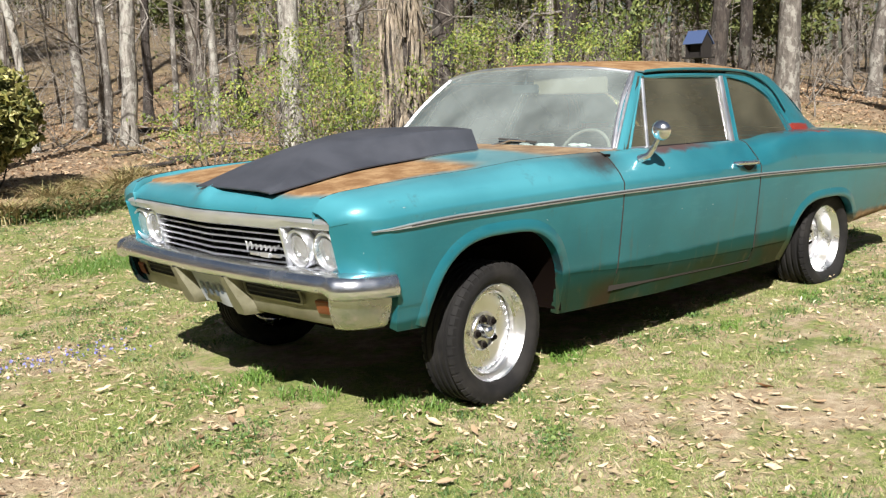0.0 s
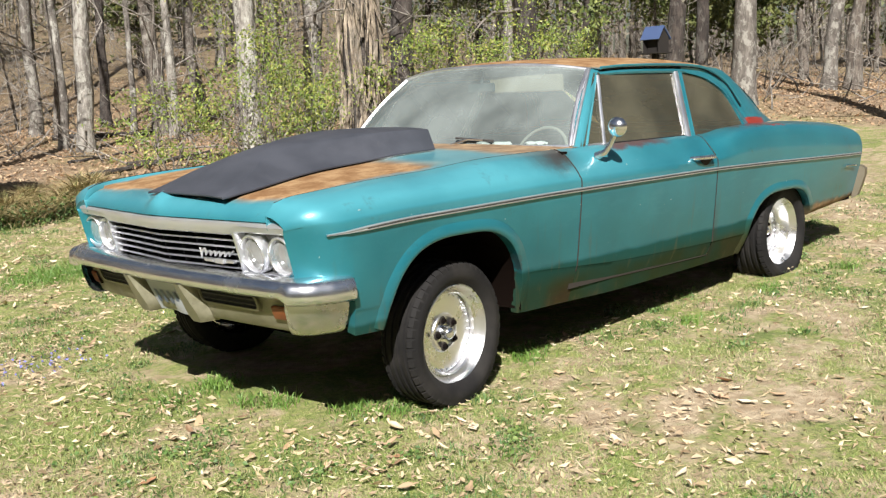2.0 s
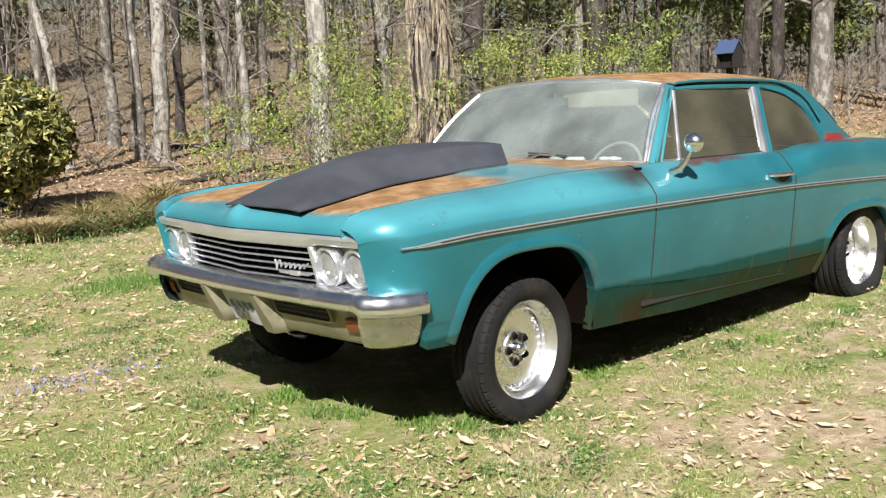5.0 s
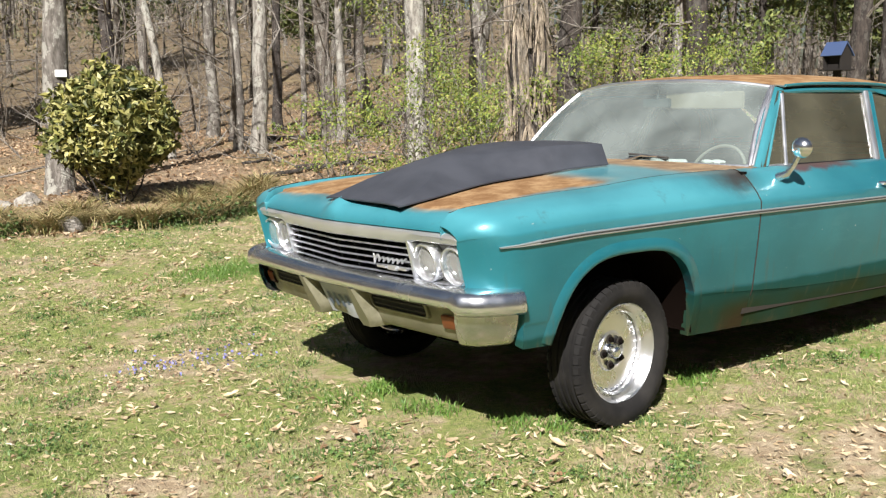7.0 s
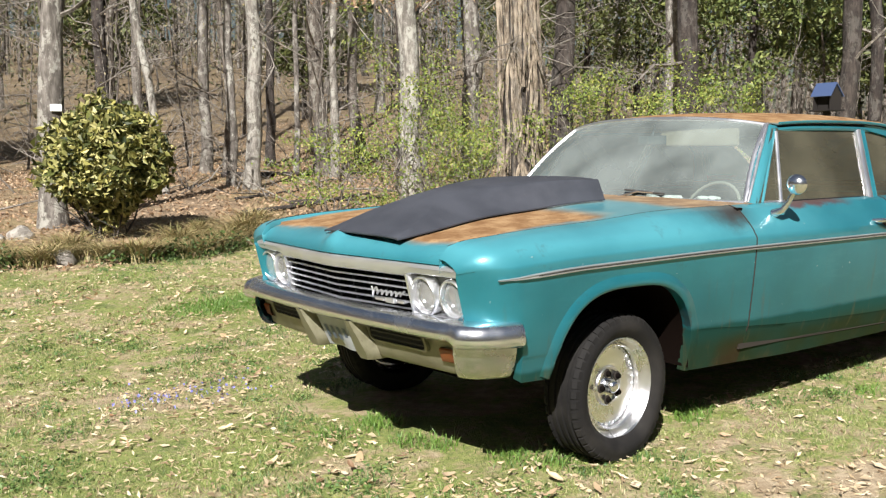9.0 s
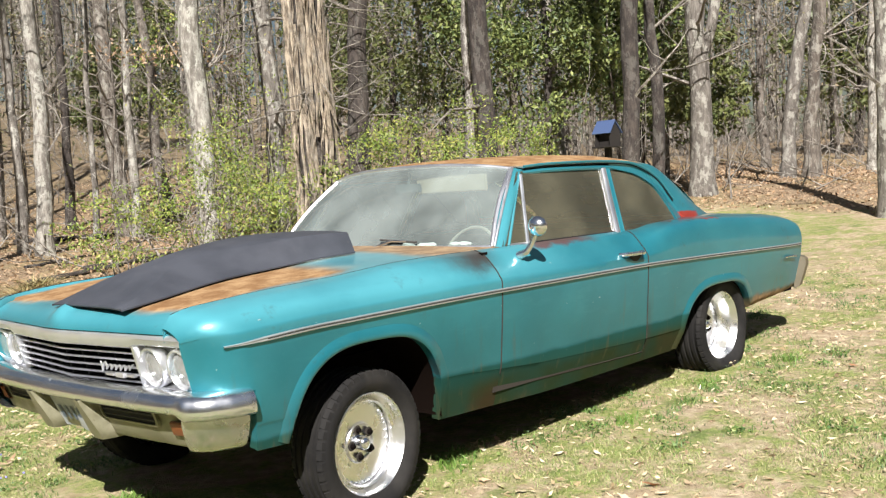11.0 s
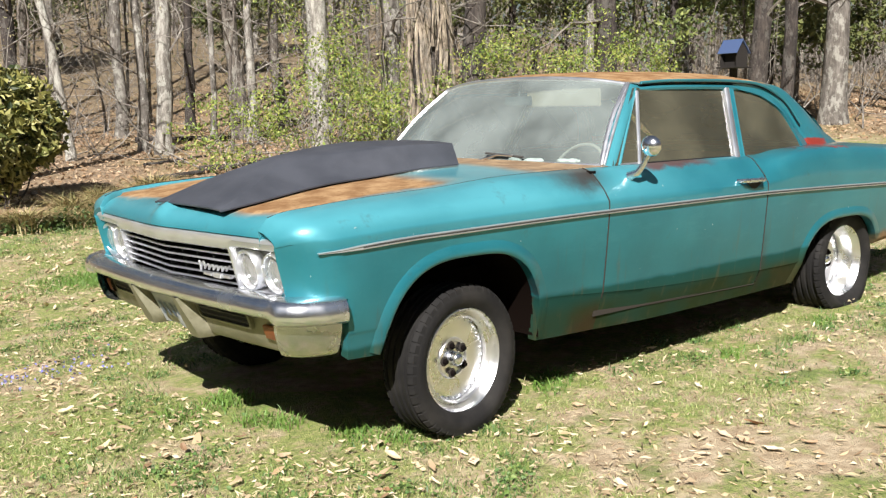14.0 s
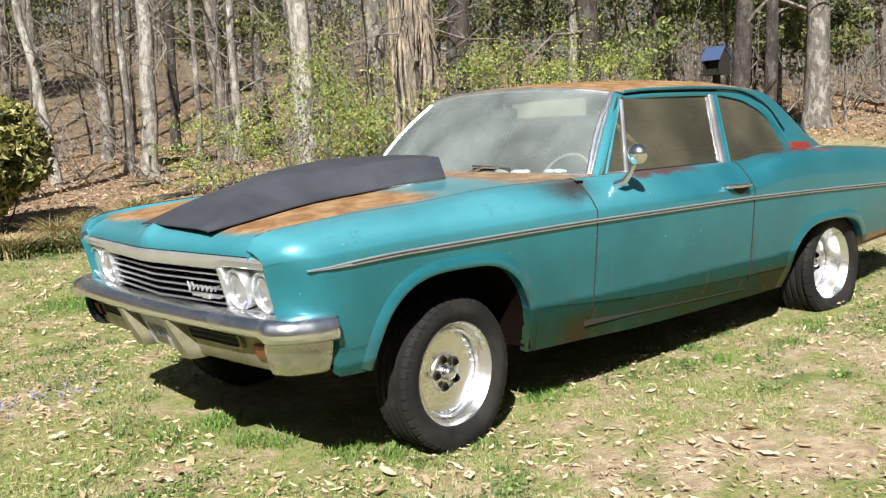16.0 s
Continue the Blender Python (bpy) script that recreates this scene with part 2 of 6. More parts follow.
    n.into(n.math("MULTIPLY", n.math("SUBTRACT", 1.0, n.math("MAXIMUM", n.math("MULTIPLY", top_light, 0.7), n.math("MAXIMUM", rust, low))), 0.45), "Metallic")
    n.into(n.math("MULTIPLY", n.math("SUBTRACT", 1.0, n.math("MAXIMUM", rust, low)), 0.7), "Coat Weight")
    n.into(n.ramp(n.math("MAXIMUM", rust, low), 0.0, 1.0, 0.5, 0.08), "Specular IOR Level")
    n.bump(n.math("ADD", n.math("MULTIPLY", n.noise(p, 3.0, 2), 2.0), n.math("MULTIPLY", rust, n.noise(p, 90, 4))), 0.12, 0.006)
    return m


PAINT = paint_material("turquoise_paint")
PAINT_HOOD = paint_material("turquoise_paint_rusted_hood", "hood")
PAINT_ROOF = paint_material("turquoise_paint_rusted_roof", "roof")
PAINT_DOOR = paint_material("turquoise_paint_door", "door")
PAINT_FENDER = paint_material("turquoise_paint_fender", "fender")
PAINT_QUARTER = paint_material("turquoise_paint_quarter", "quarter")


def chrome_material(name, tone, rough, dirt, metal=1.0):
    m = mat(name, tone, rough, 1.0)
    n = Nodes(m)
    p = n.pos()
    k = n.ramp(n.noise(p, 11, 6, 0.7), 0.66 - 0.22 * dirt, 0.82)
    n.color(n.mix(n.math("MULTIPLY", k, min(1.0, 0.4 + dirt)), tone, (0.30, 0.24, 0.16)))
    n.rough(n.ramp(n.noise(p, 7, 5), 0.3, 0.75, rough, rough + 0.18 + 0.2 * dirt))
    n.into(n.ramp(k, 0.0, 1.0, metal, 0.45), "Metallic")
    n.bump(n.noise(p, 5, 3), 0.04, 0.01)
    return m


CHROME = chrome_material("weathered_chrome", (0.82, 0.84, 0.88), 0.12, 0.05, 0.98)
CHROME_CAP = chrome_material("scuffed_chrome", (0.62, 0.62, 0.60), 0.17, 0.35, 0.95)
CHROME_DULL = chrome_material("dull_chrome", (0.66, 0.65, 0.62), 0.26, 0.5)
ALLOY = chrome_material("polished_alloy", (0.90, 0.90, 0.91), 0.22, 0.0)
CHROME_RUSTY = chrome_material("rusting_chrome", (0.15, 0.125, 0.085), 0.45, 0.5, 0.35)
TRIM = chrome_material("trim_strip", (0.50, 0.51, 0.51), 0.32, 0.0, 0.7)
STAINLESS = chrome_material("bright_stainless", (0.80, 0.81, 0.84), 0.27, 0.05, 0.92)
HEADER_METAL = chrome_material("brushed_moulding", (0.62, 0.63, 0.64), 0.32, 0.15, 0.75)
TRIM_DARK = mat("trim_inlay", (0.05, 0.048, 0.045), 0.7)

BLACK = mat("matt_black", (0.010, 0.010, 0.011), 0.7, Specular_IOR_Level=0.2)
# near black: the shade under the car is put into this colour
UNDER = mat("shade_black_underside", (0.006, 0.0045, 0.004), 0.95, Specular_IOR_Level=0.05)
LAMP_GLASS = mat("lamp_glass", (0.40, 0.41, 0.41), 0.09, 0.85)
LAMP_RECESS = mat("lamp_recess", (0.15, 0.15, 0.145), 0.5, 0.5)
AMBER = mat("amber_lens", (0.22, 0.065, 0.02), 0.3)
RED_LENS = mat("red_lens", (0.25, 0.02, 0.02), 0.25)
VINYL = mat("dark_vinyl", (0.05, 0.07, 0.075), 0.55)
HEADLINER = mat("dusty_headliner", (0.34, 0.31, 0.25), 0.9)
VISOR = mat("pale_visor", (0.31, 0.26, 0.18), 0.9)
DASH = mat("dusty_dashboard", (0.30, 0.27, 0.20), 0.85)
WHEEL_PLASTIC = mat("ivory_plastic", (0.30, 0.29, 0.24), 0.5)
PAPER = mat("crumpled_paper", (0.75, 0.75, 0.72), 0.9)
PLATE = mat("plate_white", (0.36, 0.38, 0.40), 0.4)
PLATE_INK = mat("plate_ink", (0.10, 0.13, 0.18), 0.5)
SEAM = mat("panel_gap_dark", (0.025, 0.02, 0.015), 0.9)


def rubber_material():
    m = mat("worn_rubber", (0.028, 0.027, 0.026), 0.8, Specular_IOR_Level=0.25)
    n = Nodes(m)
    p = n.pos()
    n.color(n.mix(n.ramp(n.noise(p, 6, 6), 0.35, 0.75), (0.010, 0.0095, 0.0095), (0.026, 0.024, 0.022)))
    n.bump(n.noise(p, 120, 3), 0.15, 0.002)
    return m


def scoop_material():
    m = mat("flat_black_primer", (0.05, 0.052, 0.06), 0.62)
    n = Nodes(m)
    p = n.pos()
    c = n.mix(n.ramp(n.noise(p, 3.5, 6), 0.35, 0.7), (0.038, 0.042, 0.053), (0.062, 0.067, 0.082))
    c = n.mix(n.ramp(n.noise(p, 26, 5, 0.7), 0.62, 0.8, 0.0, 0.5), c, (0.11, 0.105, 0.10))
    n.color(c)
    n.bump(n.noise(p, 160, 3), 0.2, 0.002)
    return m


def glass_material(name, dust, tint, film_tone, least=0.75):
    """Clear glass with a film of dust."""
    m = bpy.data.materials.new(name)
    m.use_nodes = True
    t = m.node_tree
    n = Nodes(m)
    p = n.pos()
    out = t.nodes["Material Output"]
    clear = n.put("ShaderNodeBsdfTransparent", Color=(*tint, 1))
    gloss = n.put("ShaderNodeBsdfGlossy", Color=(1, 1, 1, 1), Roughness=0.04)
    film = n.put("ShaderNodeBsdfDiffuse", Color=(*film_tone, 1))
    fres = n.put("ShaderNodeFresnel", IOR=1.5)
    a = n.put("ShaderNodeMixShader", Fac=fres.outputs[0])
    t.links.new(clear.outputs[0], a.inputs[1])
    t.links.new(gloss.outputs[0], a.inputs[2])
    k = n.ramp(n.noise(p, 2.4, 4, 0.5), 0.30, 0.70, dust * least, dust * (2.05 - least))
    b = n.put("ShaderNodeMixShader", Fac=k)
    t.links.new(a.outputs[0], b.inputs[1])
    t.links.new(film.outputs[0], b.inputs[2])
    t.links.new(b.outputs[0], out.inputs[0])
    return m


def pan_material():
    """Dull tan paint over metal, stained and scuffed."""
    m = mat("stone_pan_paint", (0.25, 0.235, 0.155), 0.42, 0.3)
    n = Nodes(m)
    p = n.pos()
    c = n.mix(n.ramp(n.noise(p, 6, 5, 0.65), 0.35, 0.7), (0.19, 0.18, 0.115), (0.30, 0.285, 0.20))
    c = n.mix(n.ramp(n.noise(p, 22, 5, 0.7), 0.62, 0.72, 0.0, 0.6), c, (0.10, 0.085, 0.055))
    n.color(c)
    n.rough(n.ramp(n.noise(p, 12, 4), 0.3, 0.7, 0.32, 0.6))
    n.bump(n.noise(p, 9, 4), 0.10, 0.01)
    return m


APRON = pan_material()
RUBBER, SCOOP = rubber_material(), scoop_material()
GLASS = glass_material("dusty_windscreen_glass", 0.25, (0.74, 0.83, 0.82), (0.47, 0.54, 0.52), 0.6)
GLASS_REAR = glass_material("filthy_rear_glass", 0.70, (0.50, 0.52, 0.45), (0.15, 0.14, 0.10))
GLASS_SIDE = glass_material("grimy_side_glass", 0.46, (0.62, 0.64, 0.55), (0.125, 0.118, 0.082), 0.6)

# ---- the ground: one sheet, a lawn that slopes up to a wooded bank ----


def ground_z(x, y):
    cx, cy = max(-8.0, min(x, 9.0)), max(2.0, min(y, 14.0))
    z = 0.04 * cx - 0.02 + 0.05 * (cy - 2) + 0.10 * max(0.0, min(x, 15.0) - 9.0)
    d = math.hypot(x + 3, y + 4)
    far = max(0.0, d - 24)
    left = smooth(0.55, 1.0, math.atan2(y + 4, x + 3)) if y > -3 else 0.0
    z += far * lerp(0.035, 0.115, left) * smooth(24, 40, d)
    z += 0.03 * noise.noise(Vector((x * 0.35, y * 0.35, 0))) * smooth(3.5, 8, math.hypot(x - 1.5, y))
    z += 0.22 * noise.noise(Vector((x * 0.11, y * 0.11, 3))) * smooth(14, 30, d)
    return z

# ---- the car: nose towards -x, driver's side towards -y, front axle at x = 0 ----
car = tagged(new("car"), "turquoise two-door sedan of the sixties rusted on hood and roof", "car")

# lines along the body: (x, half width) and (x, height)
BOTTOM_Z = [(-0.93, 0.42), (-0.46, 0.405), (0.39, 0.312), (0.75, 0.303), (1.2, 0.292), (2.42, 0.305), (3.33, 0.44), (4.02, 0.485), (4.20, 0.51)]
BOTTOM_Y = [(-0.84, 0.79), (-0.80, 0.85), (-0.72, 0.92), (-0.62, 0.940), (0.4, 0.905), (2.4, 0.905), (3.4, 0.92), (4.2, 0.89)]
MID_Y = [(-0.84, 0.80), (-0.828, 0.842), (-0.805, 0.880), (-0.77, 0.912), (-0.72, 0.936), (-0.6, 0.960), (0.0, 0.967), (3.0, 0.967), (4.2, 0.915)]
MID_Z = [(-0.93, 0.53), (0.38, 0.520), (0.75, 0.500), (1.2, 0.475), (2.3, 0.455), (3.3, 0.50), (4.2, 0.56)]
TRIM_Z = [(-0.93, 0.80), (-0.73, 0.812), (-0.3, 0.835), (0.76, 0.846), (1.85, 0.845), (2.5, 0.835), (4.07, 0.793), (4.3, 0.788)]
TRIM_Y = [(-0.84, 0.80), (-0.828, 0.842), (-0.805, 0.884), (-0.77, 0.920), (-0.72, 0.950), (-0.66, 0.974), (-0.4, 0.992), (0.2, 1.0), (3.0, 1.0), (3.8, 0.975), (4.2, 0.945)]
SHOULDER_Z = [(-0.84, 0.845), (-0.828, 0.868), (-0.80, 0.892), (-0.74, 0.914), (-0.5, 0.930), (0.0, 0.945), (0.7, 0.965), (1.9, 0.965), (2.06, 0.972), (2.2, 1.005), (2.4, 1.035), (2.7, 1.045), (3.5, 1.005), (4.05, 0.95), (4.2, 0.91)]
SHOULDER_Y = [(-0.84, 0.795), (-0.828, 0.832), (-0.805, 0.868), (-0.77, 0.896), (-0.71, 0.922), (-0.3, 0.955), (0.7, 0.945), (1.95, 0.940), (2.1, 0.958), (2.3, 0.972), (2.5, 0.976), (3.2, 0.968), (4.2, 0.915)]
TOP_Z = [(-0.84, 0.868), (-0.832, 0.896), (-0.815, 0.921), (-0.78, 0.941), (-0.71, 0.955), (-0.39, 0.981), (-0.07, 0.995), (0.28, 1.02), (0.68, 1.03), (1.9, 1.035), (2.08, 1.035), (2.3, 1.055), (2.7, 1.068), (3.2, 1.055), (3.8, 1.022), (4.05, 0.990), (4.13, 0.955), (4.2, 0.93)]
HOOD_Z = [(-0.85, 0.924), (-0.67, 0.946), (-0.39, 0.974), (-0.07, 0.994), (0.28, 1.02), (0.68, 1.03)]
TOP_Y = [(-0.84, 0.725), (-0.80, 0.738), (-0.72, 0.768), (-0.6, 0.79), (0.28, 0.80), (0.68, 0.835), (1.2, 0.868), (1.9, 0.868), (2.2, 0.84), (2.6, 0.82), (3.2, 0.82), (4.2, 0.80)]
ARCH_F = (-0.465, 0.392, 0.737)
DOOR_F, DOOR_R = 0.765, 2.025
SILL_F, SILL_R = 0.376, 0.356
ARCH_R = (2.42, 3.335, 0.650)


def arch_z(x, arch):
    """The height of the wheel opening's edge at x."""
    a, b, top = arch
    if not a < x < b:
        return -1.0
    k = abs((x - (a + b) / 2) / ((b - a) / 2))
    return 0.30 + (top - 0.30) * (1 - k**3.1) ** (1 / 2.1)


ARCH_LINES = []
for _arch in (ARCH_F, ARCH_R):
    _a, _b, _top = _arch
    _xs = [lerp(_a + 0.0005, _b - 0.0005, 0.5 - 0.5 * math.cos(math.pi * k / 48)) for k in range(49)]
    ARCH_LINES.append([(_a, 0.30)] + [(x, arch_z(x, _arch)) for x in _xs] + [(_b, 0.30)])


def lower_edge(x):
    """Where the panel ends below: over the bumper at the nose, else along the sill."""
    return 0.64 if x < -0.625 else curve(x, BOTTOM_Z)


def side_profile(x):
    return [(curve(x, BOTTOM_Y), curve(x, BOTTOM_Z)), (curve(x, MID_Y) - 0.010, curve(x, MID_Z) - 0.034), (curve(x, MID_Y), curve(x, MID_Z) + 0.016), (curve(x, TRIM_Y), curve(x, TRIM_Z)),
            (lerp(curve(x, TRIM_Y), curve(x, SHOULDER_Y), 0.45) + 0.012, lerp(curve(x, TRIM_Z), curve(x, SHOULDER_Z), 0.55)),
            (curve(x, SHOULDER_Y), curve(x, SHOULDER_Z)), (lerp(curve(x, SHOULDER_Y), curve(x, TOP_Y), 0.5), lerp(curve(x, SHOULDER_Z), curve(x, TOP_Z), 0.72)), (curve(x, TOP_Y), curve(x, TOP_Z))]


def side_column(x, arch, rows, side):
    """Points from the lower edge (or wheel opening) up to the top line, at the same levels in every column."""
    pts = spline([(y, z, 0) for y, z in side_profile(x)], 61)
    low = max(lower_edge(x), arch_z(x, arch) if arch else -1)
    k0 = next((i for i, p in enumerate(pts) if p.y >= low - 1e-6), 60)
    start = 0.0
    if k0 > 0:
        a, b = pts[k0 - 1], pts[k0]
        start = k0 - 1 + (low - a.y) / max(1e-6, b.y - a.y)
    out = []
    for r in range(rows + 1):
        s = max(start, 60 * r / rows)
        j = min(int(s), 59)
        p = pts[j].lerp(pts[j + 1], s - j)
        out.append(Vector((x, side * p.x, p.y)))
    inner = out[0] + Vector((0, -side * 0.045, 0.008))
    return [inner] + out


def skin_y(x, z):
    """Half width of the body at x and height z."""
    pts = spline([(y, h, 0) for y, h in side_profile(x)], 41)
    for a, b in zip(pts, pts[1:]):
        if a.y <= z <= b.y:
            return lerp(a.x, b.x, (z - a.y) / max(1e-6, b.y - a.y))
    return pts[0].x


def side_panel(name, x0, x1, arch, material, side, rows=36, step=0.035, label=""):
    xs = [x0 + (x1 - x0) * i / round((x1 - x0) / step) for i in range(round((x1 - x0) / step) + 1)]
    for a, s in ((arch[0], 1), (arch[1], -1)):
        xs += [-0.6255, -0.6245] if x0 < -0.66 else []
        xs += [a + s * d for d in (-0.002, 0.0005, 0.002, 0.005, 0.01, 0.018, 0.028) if x0 < a + s * d < x1]
    xs = sorted(set(xs))
    bm = bmesh.new()
    cols = [side_column(x, arch, rows, side) for x in xs]
    if name == "front_fender":
        for col in cols:
            col.append(col[-1] + Vector((0, -side * 0.003, -0.006)))
            col.append(col[-1] + Vector((0, -side * 0.004, -0.05)))
    if name == "front_fender":
        cols.insert(0, [Vector((p.x + 0.012, p.y - side * 0.012, p.z)) for p in cols[0]])
        cols.insert(0, [Vector((p.x + 0.060, p.y - side * 0.11, p.z)) for p in cols[0]])
    if name == "front_fender":
        # the nose leans forward towards its top
        for col in cols:
            for p in col:
                p.x += RAKE * 0.5 * (0.86 - p.z + math.hypot(0.86 - p.z, 0.05)) * smooth(-0.56, -0.82, p.x)
    sheet(bm, cols)
    bmesh.ops.remove_doubles(bm, verts=bm.verts, dist=1e-5)
    panel = part(name, bm, material, car, label)
    # the rolled lip round the wheel opening
    line = [Vector((x, z, 0)) for x, z in ARCH_LINES[0 if arch is ARCH_F else 1] if z >= lower_edge(x) - 0.004]
    ends = [Vector((p.x, lower_edge(p.x), 0)) for p in (Vector((arch[0], 0, 0)), Vector((arch[1], 0, 0)))]
    line = spline([ends[0]] + [p for p in line if p.y > max(ends[0].y, ends[1].y) + 0.02] + [ends[1]], 70)
    bm = bmesh.new()
    rows_ = []
    for i, p in enumerate(line):
        d = (line[min(i + 1, 69)] - line[max(i - 1, 0)]).normalized()
        n = Vector((-d.y, d.x, 0))
        fade = lerp(1.0, 0.15, smooth(arch[1] - 0.22, arch[1] - 0.04, p.x) * smooth(0.66, 0.56, p.y))
        row = []
        for s, proud in ((0.006, -0.05), (0.0, -0.012), (-0.001, 0.006), (0.004, 0.012), (0.012, 0.0145), (0.022, 0.013), (0.034, 0.0085), (0.046, 0.0035), (0.058, -0.003)):
            q = p + n * s
            row.append((q.x, side * (skin_y(q.x, max(q.y, 0.30)) + (proud * fade if proud > 0 else proud)), q.y))
        rows_.append(row)
    sheet(bm, rows_)
    part("wheel_lip", bm, material, panel)
    return panel


GAP = 0.004
RAKE = 0.25
for side in (-1, 1):
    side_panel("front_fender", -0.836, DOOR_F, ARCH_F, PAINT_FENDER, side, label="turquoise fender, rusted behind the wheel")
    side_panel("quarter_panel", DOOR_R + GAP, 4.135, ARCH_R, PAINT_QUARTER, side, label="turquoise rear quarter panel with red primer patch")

# doors, with the bottom edge above the sill
doors = {}
for side in (-1, 1):
    bm = bmesh.new()
    rows = []
    for i in range(37):
        x = lerp(DOOR_F + GAP, DOOR_R - GAP, i / 36)
        col = side_column(x, None, 26, side)[1:]
        z0 = lerp(SILL_F, SILL_R, i / 36)
        keep = [p for p in col if p.z > z0 + 0.004]
        k = len(col) - len(keep)
        a, b = col[k - 1], col[k]
        first = a.lerp(b, (z0 - a.z) / (b.z - a.z))
        full = [first] + keep
        n = 22
        line = spline(full, n)
        rows.append([line[0] + Vector((0, -side * 0.03, 0))] + line)
    rows.insert(0, [p + Vector((0, -side * 0.03, 0)) for p in rows[0]])
    rows.append([p + Vector((0, -side * 0.03, 0)) for p in rows[-1]])
    sheet(bm, rows)
    doors[side] = part("door", bm, PAINT_DOOR, car, "closed turquoise door, algae and painted shade along the bottom")
    # the sill below the door
    bm = bmesh.new()
    rows = []
    for i in range(37):
        x = lerp(DOOR_F, DOOR_R + 0.005, i / 36)
        col = side_column(x, None, 40, side)
        zt = lerp(SILL_F, SILL_R, i / 36)
        keep = [p for p in col[1:] if p.z < zt - 0.005]
        a, b = keep[-1], col[1 + len(keep)]
        keep.append(a.lerp(b, (zt - 0.0025 - a.z) / (b.z - a.z)))
        rows.append([col[0]] + spline(keep, 5) + [keep[-1] + Vector((0, -side * 0.03, 0.001))])
    sheet(bm, rows)
    part("rocker_panel", bm, PAINT_DOOR, car)

# dark backing behind the panel gaps
for side in (-1, 1):
    bm = bmesh.new()
    box(bm, (DOOR_F - 0.03, side * 0.93 - 0.005, 0.37), (DOOR_R + 0.03, side * 0.93 + 0.005, 0.95))
    part("door_jamb", bm, SEAM, car)


# hood: a centre ridge, falling to a blunt V-shaped lip
def hood_z(x, y):
    edge = curve(x, HOOD_Z)
    k = 1 - min(1.0, abs(y) / 0.80) ** 2
    return edge - 0.004 + lerp(0.008, 0.022, smooth(-0.8, -0.2, x)) * k + 0.022 * math.exp(-((y / 0.045) ** 2)) * smooth(-0.1, -0.75, x)


def nose_x(y):
    return -0.902 + 0.108 * min(abs(y), 0.82) + 0.004 * (1 - min(1.0, abs(y) / 0.04)) ** 2


def rake(z):
    """How far the nose has leant back at height z."""
    return RAKE * (0.86 - z)


bm = bmesh.new()
vs = [lerp(-1, 1, i / 60) for i in range(61)]
rows = []
for d, h in ((0.055, 0.846), (0.0, 0.858), (0.004, 0.872), (0.016, 0.890), (0.042, 0.910), (0.070, 0.922), (0.098, 0.930)):
    row = []
    for v in vs:
        y = v * 0.728
        row.append(Vector((nose_x(y) + d, y, h + 0.025 * math.exp(-((y / 0.045) ** 2)) * smooth(0.85, 0.90, h) + 0.006 * (1 - v * v) * smooth(0.86, 0.93, h))))
    rows.append(row)
for i in range(40):
    k = i / 39
    row = []
    for v in vs:
        x = lerp(nose_x(v * 0.728) + 0.122, 0.70, k)
        y = v * (curve(x, TOP_Y) - 0.002)
        row.append(Vector((x, y, hood_z(x, y))))
    rows.append(row)
sheet(bm, [[row[0] + Vector((0.01, 0.012, -0.03))] + row + [row[-1] + Vector((0.01, -0.012, -0.03))] for row in rows])
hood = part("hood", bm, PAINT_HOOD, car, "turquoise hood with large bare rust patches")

# cowl in front of the windscreen
bm = bmesh.new()
rows = []
for k in range(8):
    rows.append([(lerp(0.705, lerp(0.80, 0.925, abs(y / 0.83) ** 2), k / 7), y, 1.022 + 0.020 * (1 - (y / 0.83) ** 2) + 0.012 * k / 7) for y in (lerp(-0.86, 0.86, j / 30) for j in range(31))])
sheet(bm, rows)
part("cowl", bm, PAINT_HOOD, car, "rusted cowl panel")


# roof with its rear pillars
def roof_point(x, v):
    """v: -1 to 1 across."""
    half = curve(x, [(1.10, 0.655), (1.4, 0.68), (2.2, 0.69), (2.6, 0.69), (3.0, 0.70)])
    edge = curve(x, [(1.10, 1.40), (1.35, 1.418), (2.0, 1.425), (2.4, 1.42), (2.6, 1.39), (2.8, 1.325), (3.0, 1.225)])
    crown = curve(x, [(1.0, 0.045), (1.5, 0.07), (2.2, 0.075), (2.7, 0.07), (3.0, 0.06)])
    return Vector((x, half * v, edge + crown * (1 - abs(v) ** 2.4)))


def header_x(v):
    return 1.165 + 0.115 * abs(v) ** 2.0


def rear_header_x(v):
    return 2.74 - 0.05 * abs(v) ** 2


bm = bmesh.new()
sheet(bm, [[roof_point(lerp(header_x(v), rear_header_x(v), k / 28), v) for v in (lerp(-1, 1, j / 30) for j in range(31))] for k in range(29)])
thicken(bm, 0.012)
part("roof", bm, PAINT_ROOF, car, "roof rusted all over to orange brown")

